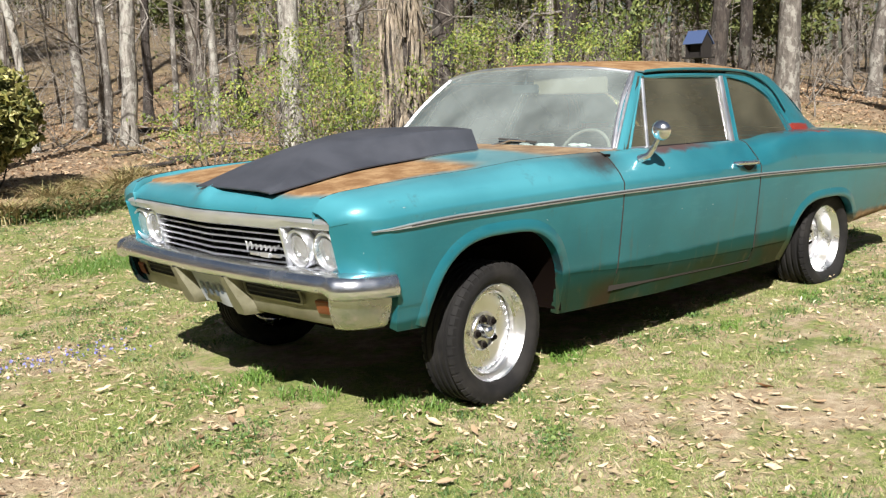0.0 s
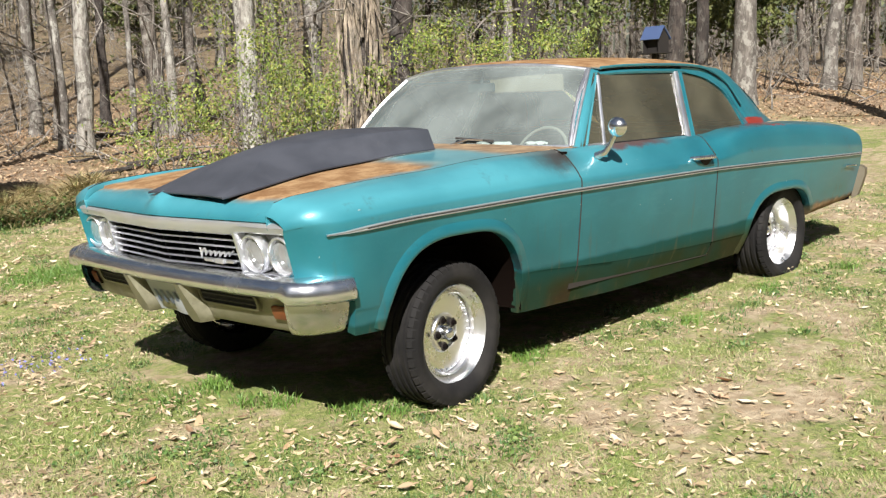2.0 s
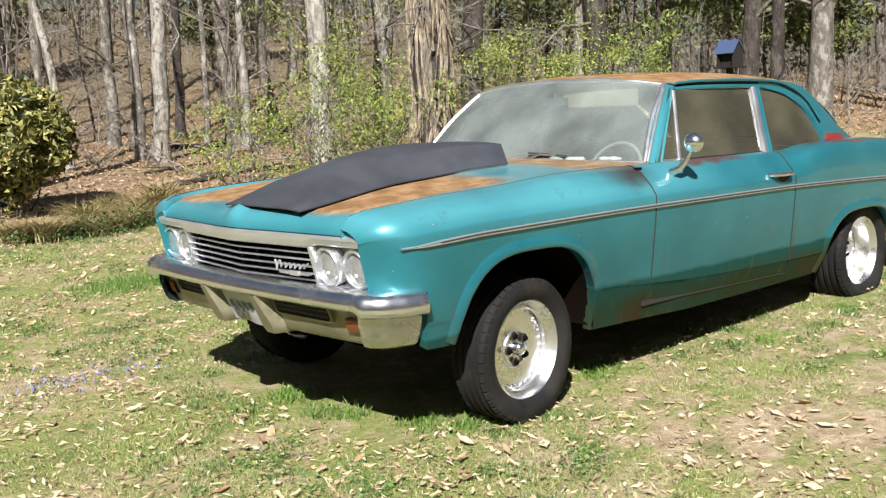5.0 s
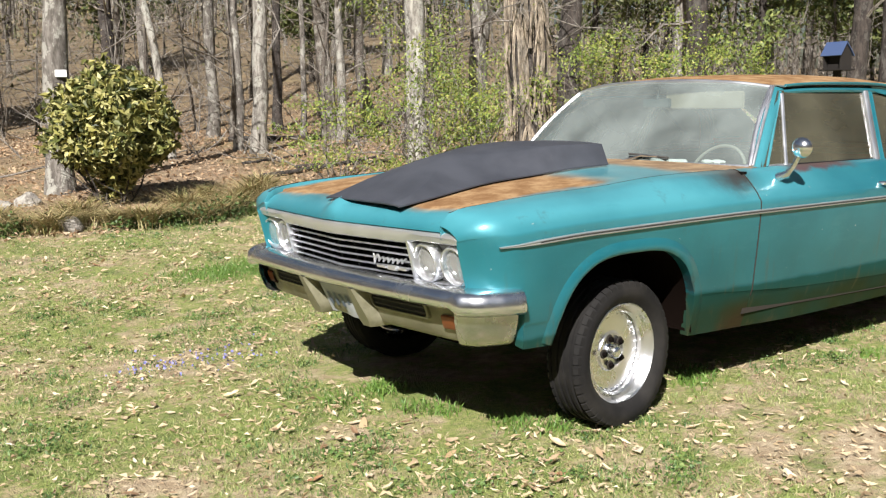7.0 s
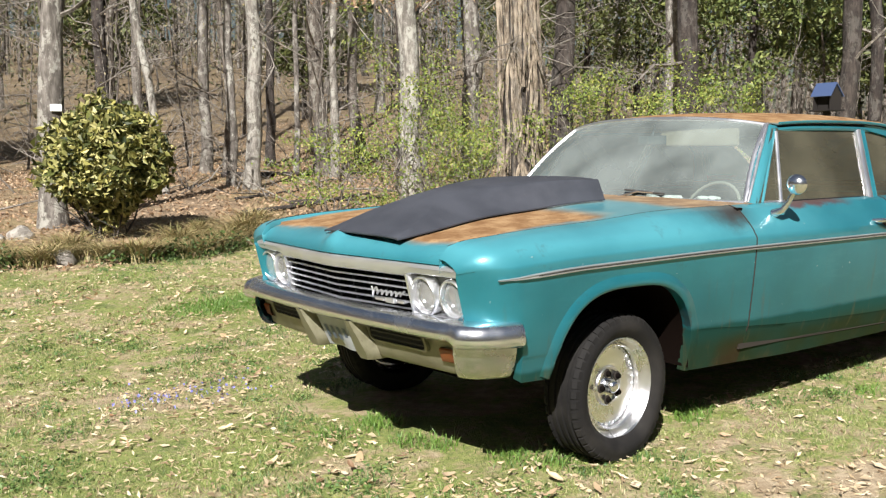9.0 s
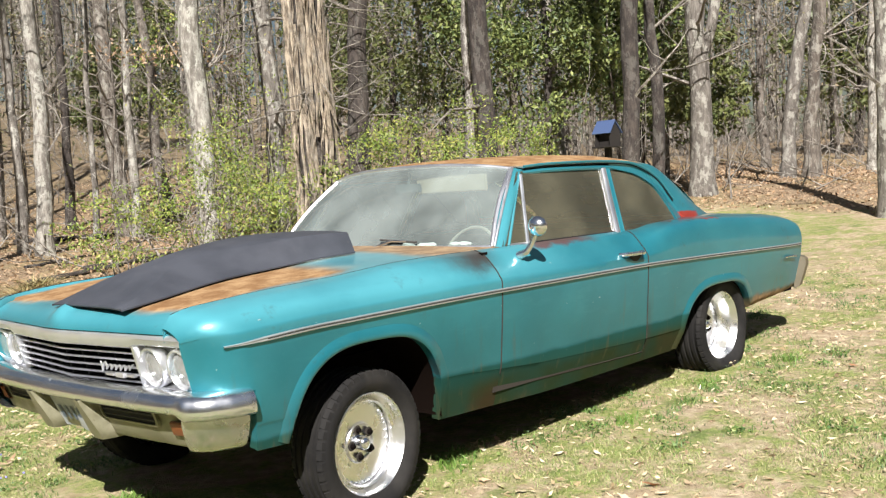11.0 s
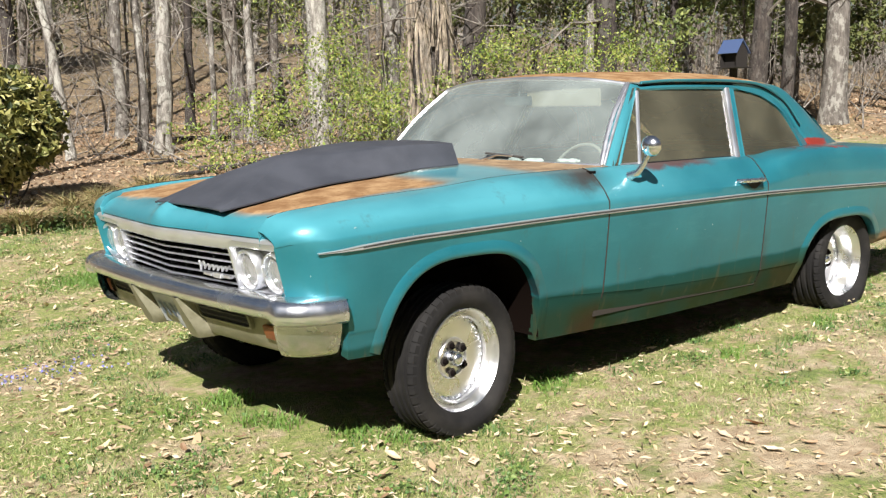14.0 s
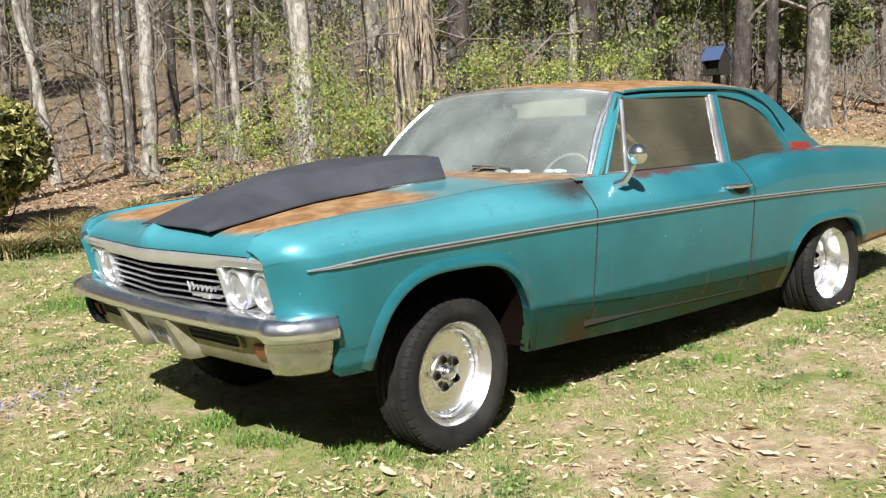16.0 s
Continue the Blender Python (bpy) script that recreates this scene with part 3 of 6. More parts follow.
for side in (-1, 1):
    m = Vector((1, -side, 1))
    front = spline([Vector(p) * m for p in ((2.20, -0.695, 1.422), (2.44, -0.708, 1.382), (2.585, -0.735, 1.288), (2.685, -0.772, 1.165), (2.75, -0.815, 1.050))], 14)
    back = spline([Vector(p) * m for p in ((2.50, -0.685, 1.410), (2.69, -0.675, 1.375), (2.92, -0.680, 1.255), (3.08, -0.69, 1.150), (3.26, -0.70, 1.060))], 14)
    bm = bmesh.new()
    rows = []
    for a, b in zip(front, back):
        row = []
        for j in range(9):
            p = a.lerp(b, j / 8)
            p.y += side * 0.030 * math.sin(math.pi * j / 8)
            p.z += 0.008 * math.sin(math.pi * j / 8)
            row.append(p)
        rows.append(row)
    sheet(bm, rows)
    thicken(bm, 0.015)
    part("rear_pillar", bm, PAINT_ROOF, car, "turquoise rear roof pillar")

# trunk deck and tail
bm = bmesh.new()
sheet(bm, [[(x, y, curve(x, TOP_Z) + 0.018 * (1 - (y / 0.82) ** 2)) for y in (lerp(-1, 1, j / 20) * curve(x, TOP_Y) for j in range(21))] for x in (lerp(3.10, 4.15, i / 20) for i in range(21))])
part("trunk_lid", bm, PAINT, car)
bm = bmesh.new()
sheet(bm, [[(4.155 - 0.03 * abs(y / 0.93) ** 3, y * (1 - 0.12 * smooth(0.85, 1.0, k)), lerp(0.50, 0.975, k)) for y in (lerp(-0.93, 0.93, j / 16) for j in range(17))] for k in (i / 8 for i in range(9))])
part("tail_panel", bm, PAINT, car)

# ---- front of the car ----


def face_x(y, z=0.86):
    """The grille's shallow V in plan, leaning back downwards."""
    return -0.886 + 0.108 * abs(y) + rake(z)


def strip(name, pts, r, material, parent, seg=8, squash=1.0, label=""):
    bm = bmesh.new()
    tube(bm, pts, r, seg, True, squash)
    return part(name, bm, material, parent, label)


# bright header moulding under the hood lip
bm = bmesh.new()
rows = []
for i in range(41):
    y = lerp(-0.812, 0.812, i / 40)
    x = nose_x(y)
    d = 0.014 * smooth(0.50, 0.54, abs(y))
    rows.append([(x + 0.06, y, 0.862), (x + 0.014, y, 0.858), (x + 0.000, y, 0.849), (x - 0.003, y, 0.838), (x + 0.002, y, 0.818 + d), (x + 0.008, y, 0.802 + d), (x + 0.020, y, 0.796 + d), (x + 0.07, y, 0.796 + d)])
sheet(bm, rows)
header = part("header_moulding", bm, HEADER_METAL, car, "bright moulding above the grille")

# body-coloured filler between the moulding's ends and the fenders
for side in (-1, 1):
    bm = bmesh.new()
    sheet(bm, [[(nose_x(y) + d, side * y, z) for y in (0.70, 0.74, 0.78, 0.805)] for d, z in ((0.010, 0.840), (0.010, 0.868), (0.022, 0.884), (0.050, 0.896))])
    part("nose_filler", bm, PAINT, car)

bm = bmesh.new()
box(bm, (-0.700, -0.73, 0.50), (-0.690, 0.73, 0.855))
part("radiator_panel", bm, BLACK, car)

grille = tagged(new("grille"), "black grille with bright horizontal bars")
grille.parent = car
GRILLE_YS = [lerp(-0.505, 0.505, i / 8) for i in range(9)]
for k in range(5):
    z = 0.656 + k * 0.0290
    bm = bmesh.new()
    sheet(bm, [[(face_x(y, z) + 0.012, y, z - 0.0030), (face_x(y, z), y, z - 0.0036), (face_x(y, z) - 0.003, y, z), (face_x(y, z), y, z + 0.0030), (face_x(y, z) + 0.008, y, z + 0.0034)] for y in GRILLE_YS])
    bar = part("grille_bar", bm, STAINLESS, grille)
    bm = bmesh.new()
    sheet(bm, [[(face_x(y, z) + 0.009, y, z - 0.0040), (face_x(y, z) + 0.055, y, z - 0.003), (face_x(y, z) + 0.055, y, z + 0.002), (face_x(y, z) + 0.007, y, z + 0.0030)] for y in GRILLE_YS])
    part("bar_web", bm, BLACK, bar)
for k in range(9):
    y = lerp(-0.44, 0.44, k / 8)
    bm = bmesh.new()
    sheet(bm, [[(face_x(y, z) + 0.014, y - 0.002, z), (face_x(y, z) + 0.014, y + 0.002, z), (face_x(y, z) + 0.05, y + 0.002, z), (face_x(y, z) + 0.05, y - 0.002, z)] for z in (0.648, 0.81)], closed=True)
    part("grille_rib", bm, BLACK, grille)
bm = bmesh.new()
sheet(bm, [[(face_x(y, z) + 0.058, y, z) for y in (-0.52, 0, 0.52)] for z in (0.63, 0.83)])
part("backing", bm, BLACK, grille)
# badge reduced to plain looping strokes over a bar
bm = bmesh.new()
pts = []
for i in range(70):
    k = i / 69
    y = lerp(-0.255, -0.462, k) - 0.010 * math.sin(k * 44 + 1.2)
    z = 0.712 + (0.019 if k < 0.16 else 0.010) * math.cos(k * 44) + 0.006 * smooth(0.8, 1.0, k)
    pts.append((face_x(y, z) - 0.012, y, z))
tube(bm, pts, 0.0042, 6)
badge = part("badge", bm, STAINLESS, grille, "bright script badge as plain strokes")
bm = bmesh.new()
for y0, y1, w in ((-0.270, -0.335, 0.005), (-0.335, -0.400, 0.010), (-0.400, -0.462, 0.005)):
    box(bm, (min(face_x(y0, 0.68), face_x(y1, 0.68)) - 0.014, y1 + 0.001, 0.681 - w), (max(face_x(y0, 0.68), face_x(y1, 0.68)) - 0.002, y0 - 0.001, 0.681 + w), 0.002)
part("badge_bar", bm, STAINLESS, badge)

# head lamps, two and two
LAMP_LENS = glass_material("dusty_lamp_lens", 0.22, (0.93, 0.94, 0.94), (0.60, 0.60, 0.57))
for side in (-1, 1):
    lamp = tagged(new("headlight_housing"), "bright bezel around a pair of round sealed-beam lamps")
    lamp.parent = car

    def bez(y, z):
        return nose_x(y) + rake(z) - 0.002

    y0, y1, zb, zt = 0.505, 0.814, 0.640, 0.812
    rim_y = [lerp(y0, y1, k / 8) for k in range(9)]
    rim_z = [lerp(zb, zt, k / 6) for k in range(7)]
    bm = bmesh.new()
    sheet(bm, [[(bez(y, zb) + 0.03, side * y, zb - 0.006), (bez(y, zb), side * y, zb), (bez(y, zb) + 0.004, side * y, zb + 0.009), (bez(y, zb) + 0.05, side * y, zb + 0.012)] for y in rim_y])
    sheet(bm, [[(bez(y1, z) + 0.05, side * (y1 - 0.020), z), (bez(y1, z) + 0.004, side * (y1 - 0.014), z), (bez(y1, z) - 0.003, side * (y1 - 0.002), z), (bez(y1, z) + 0.03, side * (y1 + 0.012), z)] for z in rim_z])
    sheet(bm, [[(bez(y0, z) + 0.05, side * (y0 - 0.010), z), (bez(y0, z) - 0.002, side * (y0 - 0.004), z), (bez(y0, z), side * (y0 + 0.006), z), (bez(y0, z) + 0.05, side * (y0 + 0.012), z)] for z in rim_z])
    part("bezel", bm, STAINLESS, lamp)
    bm = bmesh.new()
    sheet(bm, [[(bez(y, z) + 0.048, side * y, z) for y in rim_y] for z in rim_z])
    part("bezel_back", bm, LAMP_RECESS, lamp, "dull grey recess round the lamps")
    for y in (0.580, 0.742):
        turn = pose(bez(y, 0.726) + 0.030, side * y, 0.726, 0, -100, 0)
        bm = bmesh.new()
        lathe(bm, [(0.066, -0.014), (0.067, 0.016), (0.071, 0.026), (0.077, 0.027), (0.081, 0.020), (0.082, -0.02)], 32, turn)
        part("lamp_ring", bm, STAINLESS, lamp)
        bm = bmesh.new()
        vs = lathe(bm, [(0.067, 0.004), (0.060, -0.012), (0.046, -0.028), (0.028, -0.038), (0.010, -0.042)], 28, turn)
        bm.faces.new(vs[-1])
        glass = part("lamp", bm, LAMP_GLASS, lamp, "dusty silvered lamp bowl")
        bm = bmesh.new()
        vs = lathe(bm, [(0.067, 0.006), (0.056, 0.016), (0.036, 0.023), (0.012, 0.026)], 28, turn)
        bm.faces.new(vs[-1])
        lens = part("lens", bm, LAMP_LENS, glass, "dusty domed lamp glass", facing=(-1, 0, 0))
        lens.visible_shadow = False

# front bumper: a rolled bar, with a stone pan and corner caps below it
BUMP = [(0.0, -0.898), (0.35, -0.888), (0.60, -0.872), (0.74, -0.858), (0.82, -0.838), (0.89, -0.79), (0.930, -0.72), (0.946, -0.665), (0.950, -0.632)]


def bumper_line(n):
    half = [(x, y) for y, x in BUMP]
    pts = [(x, -y, 0) for x, y in half[::-1]] + [(x, y, 0) for x, y in half[1:]]
    return spline(pts, n)


def bumper_rows(profile, n=81, keep=lambda y: True, bulge=0.0):
    line = bumper_line(n)
    rows = []
    for i, p in enumerate(line):
        d = (line[min(i + 1, n - 1)] - line[max(i - 1, 0)]).normalized()
        out = Vector((-d.y, d.x, 0))
        if out.x > 0 and abs(out.y) < 0.9:
            out = -out
        if abs(p.y) > 0.9 and out.y * p.y < 0:
            out = -out
        if keep(p.y):
            b = bulge * smooth(0.80, 0.85, abs(p.y))
            rows.append([Vector((p.x, p.y, 0)) + out * (o + b) + Vector((0, 0, z - (b * 0.9 if z < 0.61 else 0))) for o, z in profile])
    return rows


bumper = tagged(new("front_bumper"), "heavy dented chrome bumper with a deep lower pan")
bumper.parent = car
bm = bmesh.new()
sheet(bm, bumper_rows([(-0.09, 0.640), (-0.050, 0.656), (-0.018, 0.655), (0.008, 0.644), (0.023, 0.626), (0.030, 0.605), (0.026, 0.589), (0.008, 0.578), (-0.015, 0.576)], 161, bulge=0.022))
part("bumper_bar", bm, CHROME, bumper)
# dimple where bar meets corner
bm = bmesh.new()
sheet(bm, bumper_rows([(-0.015, 0.577), (-0.030, 0.570), (-0.045, 0.560), (-0.055, 0.545), (-0.075, 0.49), (-0.095, 0.438), (-0.11, 0.428), (-0.15, 0.43)], keep=lambda y: abs(y) < 0.835))
part("stone_pan", bm, APRON, bumper, "tan painted pan under the bumper")
for side in (-1, 1):
    bm = bmesh.new()
    sheet(bm, bumper_rows([(-0.020, 0.574), (-0.008, 0.562), (-0.008, 0.53), (-0.020, 0.49), (-0.030, 0.462), (-0.046, 0.438), (-0.075, 0.424), (-0.12, 0.422)], 161, keep=lambda y: side * y > 0.812))
    part("corner_cap", bm, CHROME_CAP, bumper, "dull chrome wrap-round corner")
    # turn signal let into the pan
    bm = bmesh.new()
    sheet(bm, bumper_rows([(-0.090, 0.538), (-0.050, 0.536), (-0.046, 0.530), (-0.062, 0.484), (-0.068, 0.480), (-0.11, 0.478)], 161, keep=lambda y: 0.695 < side * y < 0.790))
    part("turn_signal", bm, AMBER, bumper, "faded amber lens")
    # grille opening in the pan with its pale rim
    bm = bmesh.new()
    y0, y1, z0, z1 = 0.265, 0.620, 0.512, 0.572
    ring = []
    for cy, cz, a0 in ((y1 - 0.02, z1 - 0.02, 0), (y0 + 0.02, z1 - 0.02, 90), (y0 + 0.02, z0 + 0.02, 180), (y1 - 0.02, z0 + 0.02, 270)):
        for k in range(4):
            a = radians(a0 + 30 * k)
            ring.append((cy + 0.02 * math.cos(a), cz + 0.02 * math.sin(a)))

    def pan_x(z, y):
        return lerp(-0.807, -0.827, (z - 0.49) / 0.055) + 0.06 * (y - 0.43) - 0.005

    outer = [(lerp(y, (y0 + y1) / 2, -0.06), lerp(z, 0.542, -0.22)) for y, z in ring]
    sheet(bm, [[(pan_x(z, y) + 0.004, side * y, z) for y, z in outer], [(pan_x(z, y) - 0.010, side * y, z) for y, z in outer], [(pan_x(z, y) - 0.012, side * y, z) for y, z in ring], [(pan_x(z, y) + 0.012, side * y, z) for y, z in ring]], closed=True)
    part("opening_rim", bm, APRON, bumper)
    bm = bmesh.new()
    bm.faces.new([bm.verts.new((pan_x(z, y) - 0.0045, side * y, z)) for y, z in ring])
    part("opening", bm, BLACK, bumper, "dark air opening")
    for k in range(2):
        bm = bmesh.new()
        z = 0.530 + 0.022 * k
        tube(bm, [(pan_x(z, y) - 0.006, side * y, z) for y in (y0 + 0.01, y1 - 0.01)], 0.0035, 6)
        part("slat", bm, TRIM_DARK, bumper)
    # bumper guard, raked back towards its foot
    bm = bmesh.new()
    rows = []
    for k in range(7):
        s = k / 6
        z = lerp(0.588, 0.415, s)
        w = lerp(0.026, 0.056, smooth(0, 0.9, s)) * (1 if k < 6 else 0.7)
        x = lerp(-0.928, -0.840, s)
        yc = 0.205
        rows.append([(x + 0.12, side * (yc - w * 1.1), z), (x + 0.025, side * (yc - w), z), (x, side * (yc - w * 0.7), z), (x, side * (yc + w * 0.7), z), (x + 0.025, side * (yc + w), z), (x + 0.12, side * (yc + w * 1.1), z)])
    sheet(bm, rows)
    bm.faces.new([bm.verts.new(p) for p in rows[-1]])
    part("bumper_guard", bm, APRON, bumper, "raked bumper guard")
plate = tagged(new("licence_plate"), "bent white licence plate")
plate.parent = bumper
bm = bmesh.new()
sheet(bm, [[(-0.868 + 0.07 * k + (0.012 * math.sin(y * 22) * k if k > 0.6 else 0), y, lerp(0.568, 0.425, k)) for y in (lerp(-0.145, 0.145, j / 8) for j in range(9))] for k in (i / 6 for i in range(7))])
thicken(bm, 0.003)
part("plate_sheet", bm, PLATE, plate)
for j in range(5):
    bm = bmesh.new()
    y = -0.10 + 0.05 * j
    sheet(bm, [[(-0.868 + 0.07 * k - 0.004, yy, lerp(0.568, 0.425, k)) for yy in (y - 0.013, y + 0.013)] for k in (0.30, 0.72)])
    part("plate_bar", bm, PLATE_INK, plate)

# ---- hood scoop: a loose black fibreglass bubble laid a little off centre ----
bm = bmesh.new()
rows = []
for i in range(25):
    k = i / 24
    x = lerp(-0.835, 0.455, k)
    yl, yr = lerp(-0.455, -0.355, smooth(0, 0.6, k)), lerp(0.115, 0.36, smooth(0, 0.7, k))
    base_l, base_r = hood_z(x, yl) + 0.014, hood_z(x, yr) + 0.014
    h = curve(k, [(0.0, 0.002), (0.18, 0.060), (0.30, 0.088), (0.42, 0.102), (0.68, 0.108), (1.0, 0.096)])
    ins = curve(k, [(0.0, 0.004), (0.15, 0.07), (0.32, 0.19), (0.42, 0.205), (0.6, 0.13), (0.8, 0.07), (1.0, 0.045)])
    row = [(x, yl, base_l - 0.006), (x, yl, base_l)]
    row.append((x, yl + ins * 0.12, base_l + h * 0.05 + 0.002))
    row += [(x, yl + ins * 0.55, base_l + h * 0.52), (x, yl + ins * 0.96, base_l + h * 0.93), (x, yl + ins * 1.06, base_l + h * 0.98)]
    for j in range(1, 6):
        s = j / 6
        row.append((x, lerp(yl + ins * 1.06, yr - ins * 1.1, s), lerp(base_l, base_r, s) + h * (0.98 + 0.08 * math.sin(math.pi * s)) + 0.004))
    row += [(x, yr - ins * 1.1, base_r + h * 0.96), (x, yr - ins * 0.75, base_r + h * 0.84), (x, yr - ins * 0.12, base_r + h * 0.05 + 0.002), (x, yr, base_r), (x, yr, base_r - 0.006)]
    rows.append(row)
sheet(bm, rows)
thicken(bm, 0.006)
scoop = part("hood_scoop", bm, SCOOP, car, "matt black bubble scoop laid on the hood", angle=24)

# ---- glass and its frames ----


def screen_point(v, k):
    b = Vector((lerp(0.80, 0.920, abs(v) ** 2), 0.818 * v, 1.043 - 0.010 * abs(v)))
    t = roof_point(header_x(v), v) + Vector((-0.006, 0, -0.006))
    p = b.lerp(t, k)
    return p + Vector((-0.020, 0, 0.016)) * math.sin(math.pi * k)


bm = bmesh.new()
sheet(bm, [[screen_point(lerp(-0.985, 0.985, j / 24), k / 12) for j in range(25)] for k in range(13)])
windscreen = part("windscreen", bm, GLASS, car, "dusty curved windscreen", facing=(-1, 0, 1))
edge = [screen_point(-1, k / 10) for k in range(11)]
top = [screen_point(lerp(-1, 1, j / 20), 1.0) for j in range(21)]
low = [screen_point(lerp(-1, 1, j / 20), 0.0) for j in range(21)]
for pts in (edge, [Vector((p.x, -p.y, p.z)) for p in edge], top, low):
    strip("chrome_moulding", pts, 0.011, STAINLESS, windscreen)

for side in (-1, 1):
    m = Vector((1, -side, 1))
    # A pillar
    bm = bmesh.new()
    rows = []
    for k in range(9):
        s = k / 8
        a = Vector((lerp(0.920, 1.285, s), -lerp(0.830, 0.672, s), lerp(1.03, 1.408, s)))
        a += Vector((-0.012, -0.010, 0.012)) * math.sin(math.pi * s)
        rows.append([Vector(p) * m for p in (a + Vector((-0.004, 0.020, 0)), a + Vector((0.004, -0.010, 0.004)), a + Vector((0.022, -0.020, 0)), a + Vector((0.040, -0.030, -0.004)), a + Vector((0.052, -0.028, -0.006)), a + Vector((0.052, 0.03, -0.006)))])
    sheet(bm, rows)
    pillar = part("front_pillar", bm, PAINT, car)
    strip("pillar_moulding", [(r[0] + r[1]) * 0.5 + Vector((0.002, side * 0.008, 0.004)) for r in rows], 0.008, STAINLESS, pillar)
    # upper window frame and drip rail
    rail = [Vector(p) * m for p in ((1.315, -0.700, 1.392), (1.5, -0.712, 1.402), (1.8, -0.716, 1.405), (2.1, -0.716, 1.402), (2.30, -0.718, 1.388), (2.439, -0.730, 1.349), (2.565, -0.747, 1.277), (2.660, -0.780, 1.156), (2.712, -0.812, 1.072))]
    strip("window_frame", [p + Vector((-0.012, 0, -0.010)) for p in spline(rail, 26)], 0.014, PAINT, car, 8)
    bm = bmesh.new()
    line = spline(rail[:5], 22)
    sheet(bm, [[roof_point(max(p.x, header_x(1)), side) + Vector((0, 0, 0.001)), roof_point(max(p.x, header_x(1)), side).lerp(p, 0.5) + Vector((0, side * 0.006, 0.008)), p + Vector((0.010, side * 0.010, 0.016))] for p in line])
    part("roof_rail", bm, PAINT_ROOF, car)
    bm = bmesh.new()
    inner = spline(rail[3:], 20)
    outer = spline([Vector(p) * m for p in ((2.12, -0.700, 1.424), (2.44, -0.710, 1.384), (2.585, -0.737, 1.290), (2.685, -0.774, 1.167), (2.75, -0.817, 1.052))], 20)
    sheet(bm, [[a + Vector((0, side * 0.004, 0)), a.lerp(b, 0.5) + Vector((0.004, side * 0.012, 0.004)), b + Vector((0.006, side * 0.003, 0.002))] for a, b in zip(inner, outer)])
    part("window_surround", bm, PAINT_ROOF, car)
    strip("drip_rail", [p + Vector((0.012, side * 0.012, 0.014)) for p in spline(rail[:8], 28)], 0.003, BLACK, car, 6)
    strip("drip_moulding", [p + Vector((0.016, side * 0.016, 0.024)) for p in spline(rail[:8], 28)], 0.008, PAINT, car, 6)

    def win(x, k):
        return Vector((x, side * lerp(0.858, 0.712, k), lerp(1.030, 1.392, k)))

    # door glass, vent glass, quarter glass
    bm = bmesh.new()
    bm.faces.new([bm.verts.new(p) for p in (win(1.135, 0.0), win(1.915, 0.0), win(2.02, 1.0), win(1.305, 1.0))])
    pane = part("door_window", bm, GLASS_SIDE, doors[side], "closed grimy door window", facing=(0, side, 0))
    bm = bmesh.new()
    bm.faces.new([bm.verts.new(p) for p in (win(0.95, 0.0), win(1.135, 0.0), win(1.305, 1.0), win(1.27, 1.0))])
    pane = part("vent_window", bm, GLASS_SIDE, doors[side], facing=(0, side, 0))
    strip("vent_frame", [win(1.140, 0.0) + Vector((0, side * 0.008, 0)), win(1.216, 0.5) + Vector((0, side * 0.008, 0)), win(1.285, 0.95) + Vector((0, side * 0.008, 0))], 0.010, STAINLESS, doors[side])
    strip("vent_frame", [win(1.0, 0.0), win(1.29, 0.98)], 0.008, PAINT, doors[side])
    strip("vent_frame", [win(1.0, 0.01), win(1.18, 0.01)], 0.008, STAINLESS, doors[side])
    strip("window_seal", [win(lerp(1.19, 1.91, j / 6), 0.0) for j in range(7)], 0.009, BLACK, doors[side])
    bm = bmesh.new()
    q = [win(2.005, 0.0), win(2.625, 0.0), win(2.608, 0.13), win(2.574, 0.354), win(2.505, 0.64), win(2.380, 0.84), win(2.29, 0.93), win(2.20, 0.98), win(2.10, 1.0)]
    bm.faces.new([bm.verts.new(p) for p in q])
    pane = part("quarter_window", bm, GLASS_SIDE, car, "grimy rear side window", facing=(0, side, 0))
    # painted frame between the glass and the drip rail
    inner = spline([win(2.14, 0.965), win(2.26, 0.915), win(2.363, 0.84), win(2.490, 0.64), win(2.556, 0.354), win(2.600, 0.03)], 20)
    outer = spline(rail[3:], 20)
    bm = bmesh.new()
    sheet(bm, [[a, a + Vector((0.002, side * 0.014, 0.002)), a.lerp(b, 0.5) + Vector((0, side * 0.014, 0)), b + Vector((0, side * 0.002, 0))] for a, b in zip(inner, outer)])
    part("quarter_window_frame", bm, PAINT, car)
    # B pillar: a bright channel in front, painted behind
    bright, painted = bmesh.new(), bmesh.new()
    ra, rb_ = [], []
    for k in range(7):
        s = k / 6
        a, b = win(lerp(1.915, 2.02, s), s), win(lerp(2.005, 2.10, s), s)
        o = Vector((0, side * 0.014, 0))
        ra.append([a - o * 0.3, a + o, a.lerp(b, 0.12) + o * 1.5, a.lerp(b, 0.40) + o * 1.5, a.lerp(b, 0.52) + o])
        rb_.append([a.lerp(b, 0.52) + o * 0.9, a.lerp(b, 0.60) + o * 1.2, a.lerp(b, 0.78) + o * 1.2, a.lerp(b, 0.84) + o * 0.5, b + o, b])
    sheet(bright, ra)
    sheet(painted, rb_)
    pillar = part("centre_pillar", painted, PAINT, car, "turquoise centre pillar with a bright front channel")
    part("channel", bright, STAINLESS, pillar, "bright metal channel")
    # belt side trim strip
    pts = []
    for i in range(60):
        x = lerp(-0.728, 4.10, i / 59)
        pts.append(Vector((x, side * (curve(x, TRIM_Y) + 0.003), curve(x, TRIM_Z))))
    bm = bmesh.new()
    rows = []
    for i, p in enumerate(pts):
        h = 0.0100 * min(1.0, 0.25 + i * 0.35)
